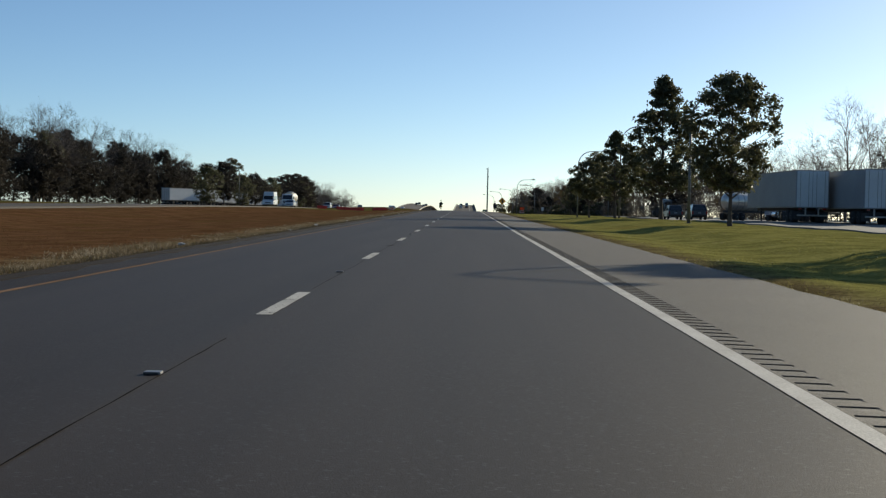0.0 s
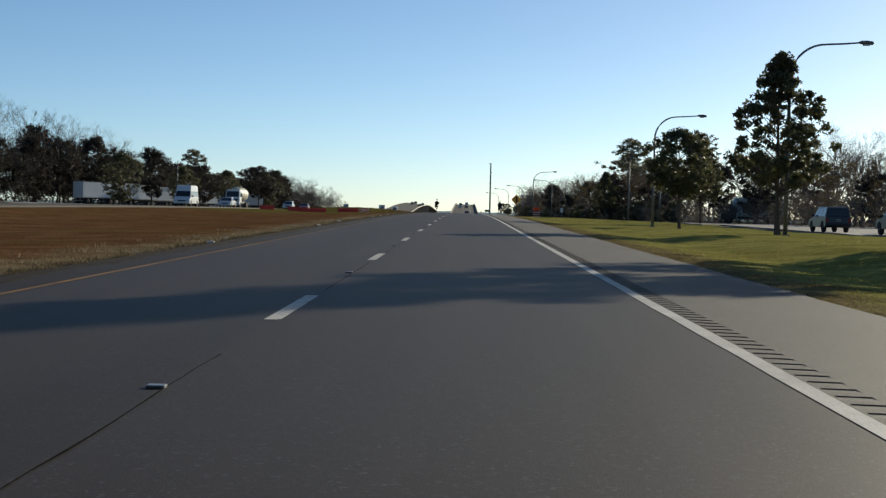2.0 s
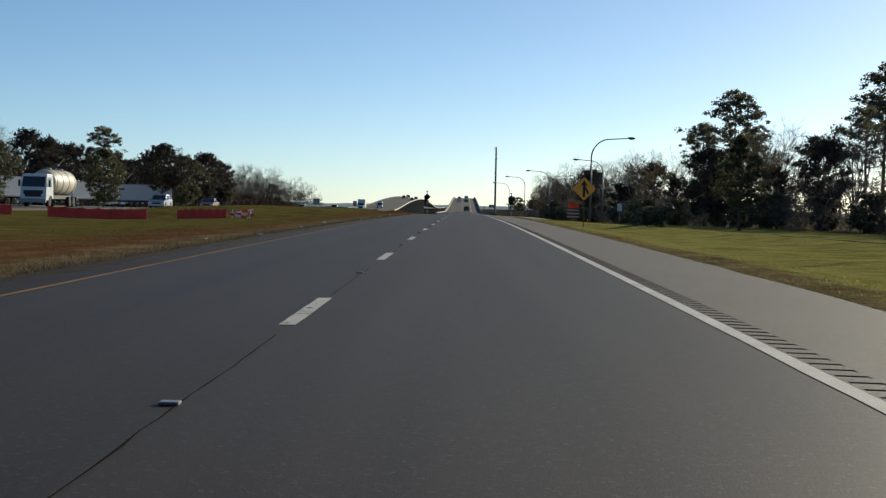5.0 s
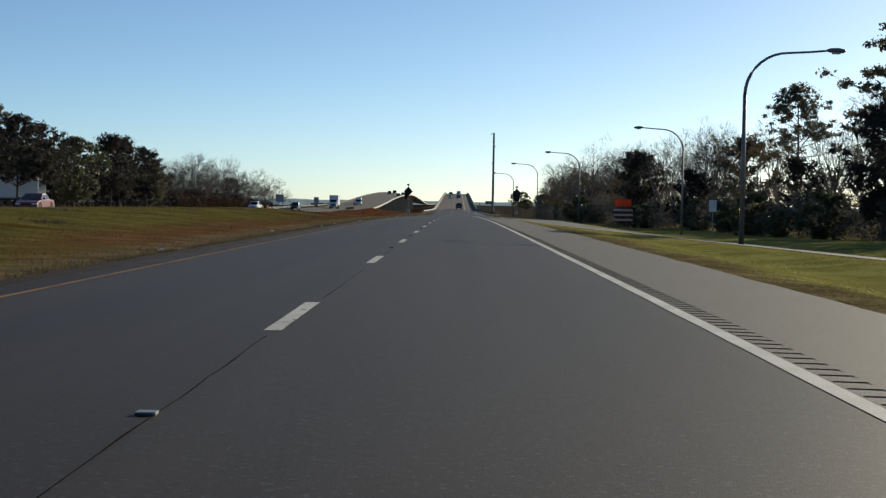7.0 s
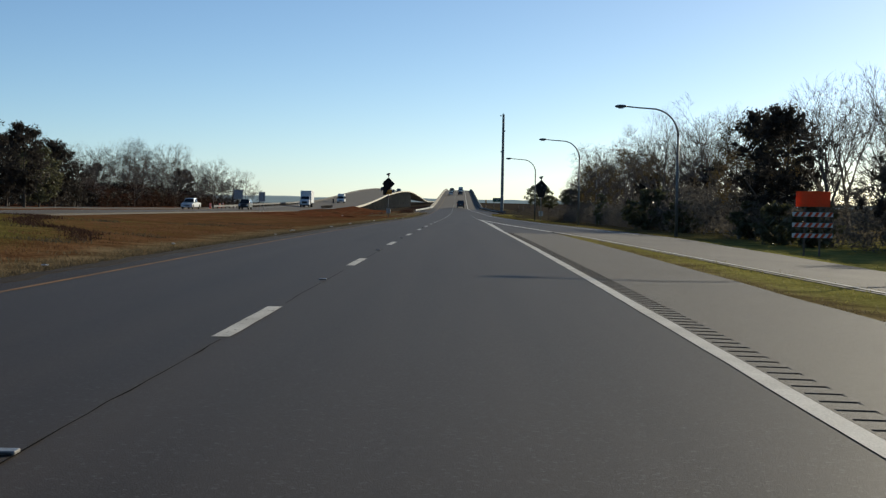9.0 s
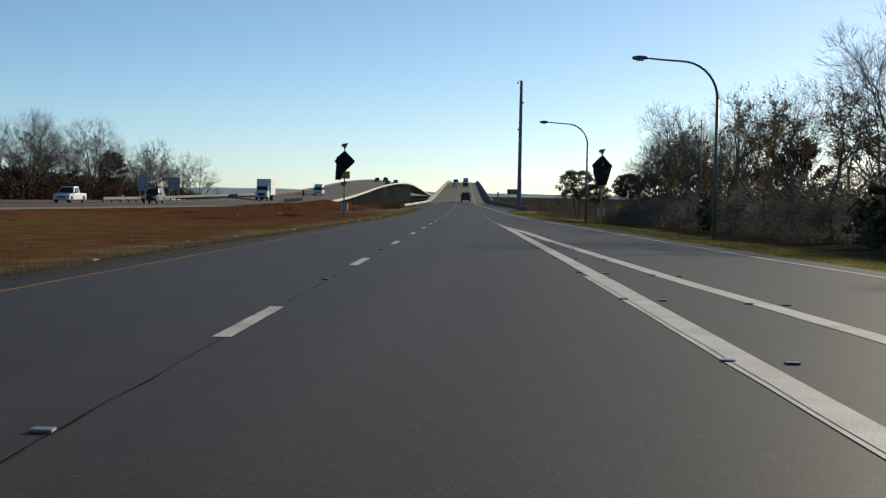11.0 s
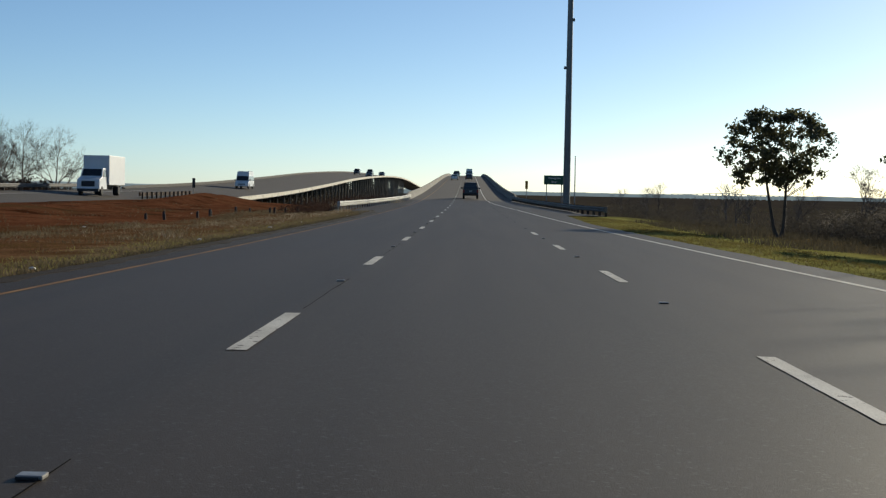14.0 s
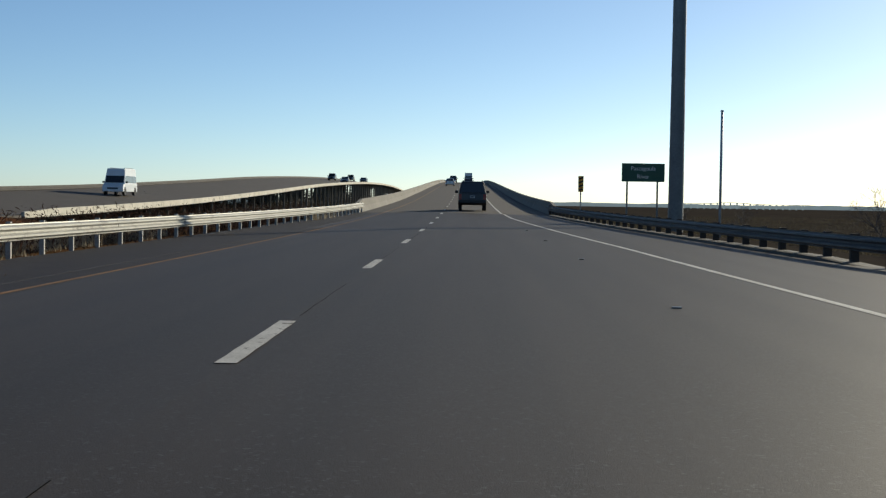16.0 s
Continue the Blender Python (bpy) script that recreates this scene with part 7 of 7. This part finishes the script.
# ---- grass ----
def blades(name, label, n, sample, height, width, material, per=9, spread_r=0.14, lean=0.5, seed=1):
    """Tufts of single blades; sample gives a tuft's place in plan."""
    r = np.random.default_rng(seed)
    pts = [sample(r) for _ in range(n)]
    base = np.array([(x, y, ground_z(x, y)) for x, y in pts])
    hs = np.array([height(x, y) for x, y in pts])
    b = np.repeat(base, per, axis=0)
    h = np.repeat(hs, per) * (0.5 + 0.8 * r.random(n * per))
    b[:, :2] += r.normal(size=(n * per, 2)) * spread_r
    b[:, 2] -= 0.02
    a = r.random(n * per) * 6.283
    side = np.stack([np.cos(a), np.sin(a), np.zeros(n * per)], 1) * (width * (0.6 + 0.8 * r.random((n * per, 1))))
    tip = b + np.stack([r.normal(size=n * per) * lean, r.normal(size=n * per) * lean, np.ones(n * per)], 1) * h[:, None]
    ob = soup(name, np.stack([b - side, b + side, tip], 1), material, None, "", 3)
    return tagged(ob, label, "grass", kind="stuff")


DRY = mat("dry_grass_blade", (0.15, 0.11, 0.06), 0.8, scale=0.5, fine=3, bump=0.0, col2=(0.56, 0.47, 0.34), trans=0.35, island=0.5, spec=0.12)
RUST = mat("rust_grass_blade", (0.098, 0.047, 0.022), 0.85, scale=0.15, fine=2, bump=0.0, col2=(0.23, 0.120, 0.058), trans=0.3, island=0.5, spec=0.12)
LUSH = mat("green_grass_blade", (0.18, 0.168, 0.046), 0.6, scale=0.2, fine=2, bump=0.0, col2=(0.36, 0.318, 0.105), trans=0.45, island=0.5, spec=0.12)
LAWN = mat("lawn_blade", (0.080, 0.070, 0.022), 0.7, scale=0.15, fine=2, bump=0.0, col2=(0.20, 0.158, 0.053), trans=0.45, island=0.5, spec=0.12)
GREY_WEED = mat("grey_weed_blade", (0.05, 0.041, 0.027), 0.85, scale=0.5, fine=3, bump=0.0, col2=(0.13, 0.110, 0.072), trans=0.3, island=0.5, spec=0.12)
blades("edge_weeds", "dark ragged weeds along the pavement edge", 9000, lambda r: (PAVE_L - 0.15 - abs(r.normal()) * 0.25, r.uniform(2, 600)), lambda x, y: 0.09, 0.012, GREY_WEED, 8, 0.10, 0.6, 2)
DULL = mat("dull_grass_blade", (0.075, 0.058, 0.030), 0.85, scale=0.3, fine=3, bump=0.0, col2=(0.25, 0.195, 0.12), trans=0.35, island=0.6, spec=0.12)
def patchy(x, y):
    return 0.035 + 0.17 * max(0.0, noise.noise(Vector((x * 0.9, y * 0.35, 6)))) + 0.05 * abs(noise.noise(Vector((x * 2.0, y * 1.4, 1))))


blades("dry_grass", "pale dry grass along the median edge", 3200, lambda r: (PAVE_L - 0.35 - abs(r.normal()) * 0.8, r.uniform(2, 190)), patchy, 0.008, DRY, 9, 0.16, 0.6, 3)
blades("dry_grass", "dull tan grass mixed along the median edge", 5200, lambda r: (PAVE_L - 0.3 - abs(r.normal()) * 0.95, r.uniform(2, 195)), patchy, 0.009, DULL, 9, 0.18, 0.6, 39)
blades("green_tufts", "small green weed tufts in dry median grass", 420, lambda r: (PAVE_L - 0.35 - abs(r.normal()) * 0.4, r.uniform(2, 195)), lambda x, y: 0.06, 0.010, LAWN, 8, 0.12, 0.6, 40)
blades("dry_grass", "dull tan grass along the median edge", 9500, lambda r: (PAVE_L - 0.35 - abs(r.normal()) * 0.75, r.uniform(180, 608)), lambda x, y: 0.085 + 0.05 * smooth(550, 590, y), 0.009, DULL, 9, 0.15, 0.55, 31)
spots = [(-9.5 - 17 * random.random() ** 1.4, random.uniform(225, 430)) for i in range(46)]
blades("weed_clump", "dark weed clumps dotted over the mown median", 700, lambda r: (lambda c: (c[0] + r.normal() * 0.5, c[1] + r.normal() * 0.35))(spots[int(r.integers(46))]), lambda x, y: 0.11, 0.014, GREY_WEED, 10, 0.16, 0.6, 32)
def uneven(x, y):
    return 0.07 + 0.26 * max(0.0, noise.noise(Vector((x * 0.5, y * 0.16, 8)))) + 0.10 * max(0.0, noise.noise(Vector((x * 1.3, y * 0.7, 2))))


blades("dry_grass", "uneven dry grass near the bridge end", 2200, lambda r: (-8.3 - r.random() ** 0.8 * 6.0, r.uniform(548, 616)), uneven, 0.011, DULL, 9, 0.25, 0.45, 4)
blades("dry_grass", "pale dry tufts near the bridge end", 700, lambda r: (lambda y: (-8.0 - r.random() * lerp_table([(548, 5.0), (585, 3.5), (616, 1.5)], y), y))(548 + 68 * r.random() ** 0.6), uneven, 0.010, DRY, 9, 0.2, 0.4, 37)
blades("weed_clump", "brown weeds scattered over bare red soil", 650, lambda r: (-13.0 - r.random() ** 1.2 * 15, r.uniform(520, 655)), lambda x, y: 0.10 + 0.12 * max(0.0, noise.noise(Vector((x * 0.3, y * 0.1, 5)))), 0.014, DULL, 9, 0.35, 0.6, 38)
blades("rust_grass", "rust-brown dormant grass of the median", 12000, lambda r: (lambda y: (-8.6 - r.random() ** 1.3 * (20 if y < 215 or 400 < y < 480 else 3.0), y))(r.uniform(4, 640)), lambda x, y: 0.06, 0.012, RUST, 7, 0.25, 0.8, 5)
blades("green_grass", "bright green grass of the verge", 26000, lambda r: (5.0 + r.random() ** 1.3 * 12, r.uniform(5, 398)), lambda x, y: 0.038, 0.010, LUSH, 8, 0.26, 0.9, 6)
blades("green_grass", "sparse green grass beyond the merging lane", 7000, lambda r: (lambda y: (pave_right(y) + 0.1 + r.random() * 3.5, y))(r.uniform(400, 606)), lambda x, y: 0.08, 0.011, LAWN, 8, 0.2, 0.9, 7)
blades("dry_grass", "dull tan grass along the verge edge", 3500, lambda r: (lambda y: (lerp_table(SHOULDER_R, y) + 0.12 + abs(r.normal()) * 0.45, y))(r.uniform(5, 390)), lambda x, y: 0.05, 0.009, DULL, 8, 0.16, 0.7, 35)
blades("green_grass", "short grass along the slip road edge", 3000, lambda r: (lambda y: (lerp_table(RAMP_LEFT, y) - 0.35 - abs(r.normal()) * 0.5, y))(r.uniform(255, 390)), lambda x, y: 0.06, 0.010, LUSH, 8, 0.16, 0.7, 36)
blades("marsh_reed", "brown reeds and weeds at the marsh edge", 9000, lambda r: (lambda y: (pave_right(y) + 4 + r.random() * 22, y))(r.uniform(560, 760)), lambda x, y: 0.26, 0.02, GREY_WEED, 8, 0.35, 0.3, 8)

blades("marsh_reed", "dark reed clumps scattered over the marsh", 5000, lambda r: (lambda y: (pave_right(y) + 10 + r.random() ** 1.5 * 0.35 * (y - 450), y))(r.uniform(600, 1100)), lambda x, y: 0.42, 0.05, GREY_WEED, 8, 0.7, 0.3, 10)
heads = [(-9.4 + 0.02 * k, 611 + 2.6 * k + random.uniform(-0.8, 0.8)) for k in range(8)] + [(-7.75, 655 + 1.6 * k) for k in range(6)]
blades("dry_tufts", "pale feathery dry tufts against the guard rail", 150, lambda r: (lambda c: (c[0] + r.normal() * 0.22, c[1] + r.normal() * 0.4))(heads[int(r.integers(len(heads)))]), lambda x, y: 0.55, 0.010, DRY, 12, 0.12, 0.35, 12)
blades("green_tufts", "green weed tufts along the median edge", 1800, lambda r: (PAVE_L - 0.4 - abs(r.normal()) * 0.7, r.uniform(450, 606)), lambda x, y: 0.07, 0.010, LUSH, 8, 0.18, 0.6, 11)
# Dark tufts stand in for the shaded face of a step in the median.
blades("turf_edge", "ragged tufts coloured dark for the shaded face of a low bank across the median", 750, lambda r: (lambda k: (-9.5 - 19 * k + r.normal() * 0.25, 365 + 51 * k + 2.2 * math.sin(k * 23) + r.normal() * 0.4))(r.random()), lambda x, y: 0.11, 0.018, RED_BRUSH, 10, 0.16, 0.5, 33)
blades("lawn_grass", "short green grass of the mown median", 13000, lambda r: (-9.5 - r.random() ** 0.9 * 15, r.uniform(225, 390)), lambda x, y: 0.05, 0.012, LAWN, 7, 0.25, 0.8, 9)

# ---- litter along the median edge ----
PAPER = mat("litter_paper", (0.62, 0.61, 0.58), 0.8, var=0.2, scale=5, fine=40, bump=0.3, rand=0.3)
r = np.random.default_rng(77)
scraps = []
for i in range(3):
    bm = bmesh.new()
    bmesh.ops.create_icosphere(bm, subdivisions=1, radius=0.09)
    for v in bm.verts:
        v.co *= r.uniform(0.6, 1.25)
        v.co.z *= 0.45
    scraps.append(part("litter", bm, PAPER))
for i in range(46):
    src = scraps[i % 3]
    o = src if i < 3 else new("litter", src.data)
    y = 30 + i * 12.4 + r.uniform(-5, 5)
    x = PAVE_L - 0.35 - abs(r.normal()) * 0.5
    k = r.uniform(0.5, 1.25)
    o.matrix_basis = pose(x, y, ground_z(x, y) + 0.05, 0, 0, r.uniform(0, 360)) @ Matrix.Diagonal((k * 1.4, k, k, 1))
    tagged(o, "crumpled white litter in the roadside weeds", "litter", "litter along the median edge")
for i in range(9):
    o = new("litter", scraps[i % 3].data)
    x, y = -13.5 - r.random() * 9, 505 + i * 12 + r.uniform(-4, 4)
    k = r.uniform(0.6, 1.1)
    o.matrix_basis = pose(x, y, ground_z(x, y) + 0.04, 0, 0, r.uniform(0, 360)) @ Matrix.Diagonal((k * 1.3, k, k, 1))
    tagged(o, "crumpled white litter on bare red soil", "litter", "litter on the median")
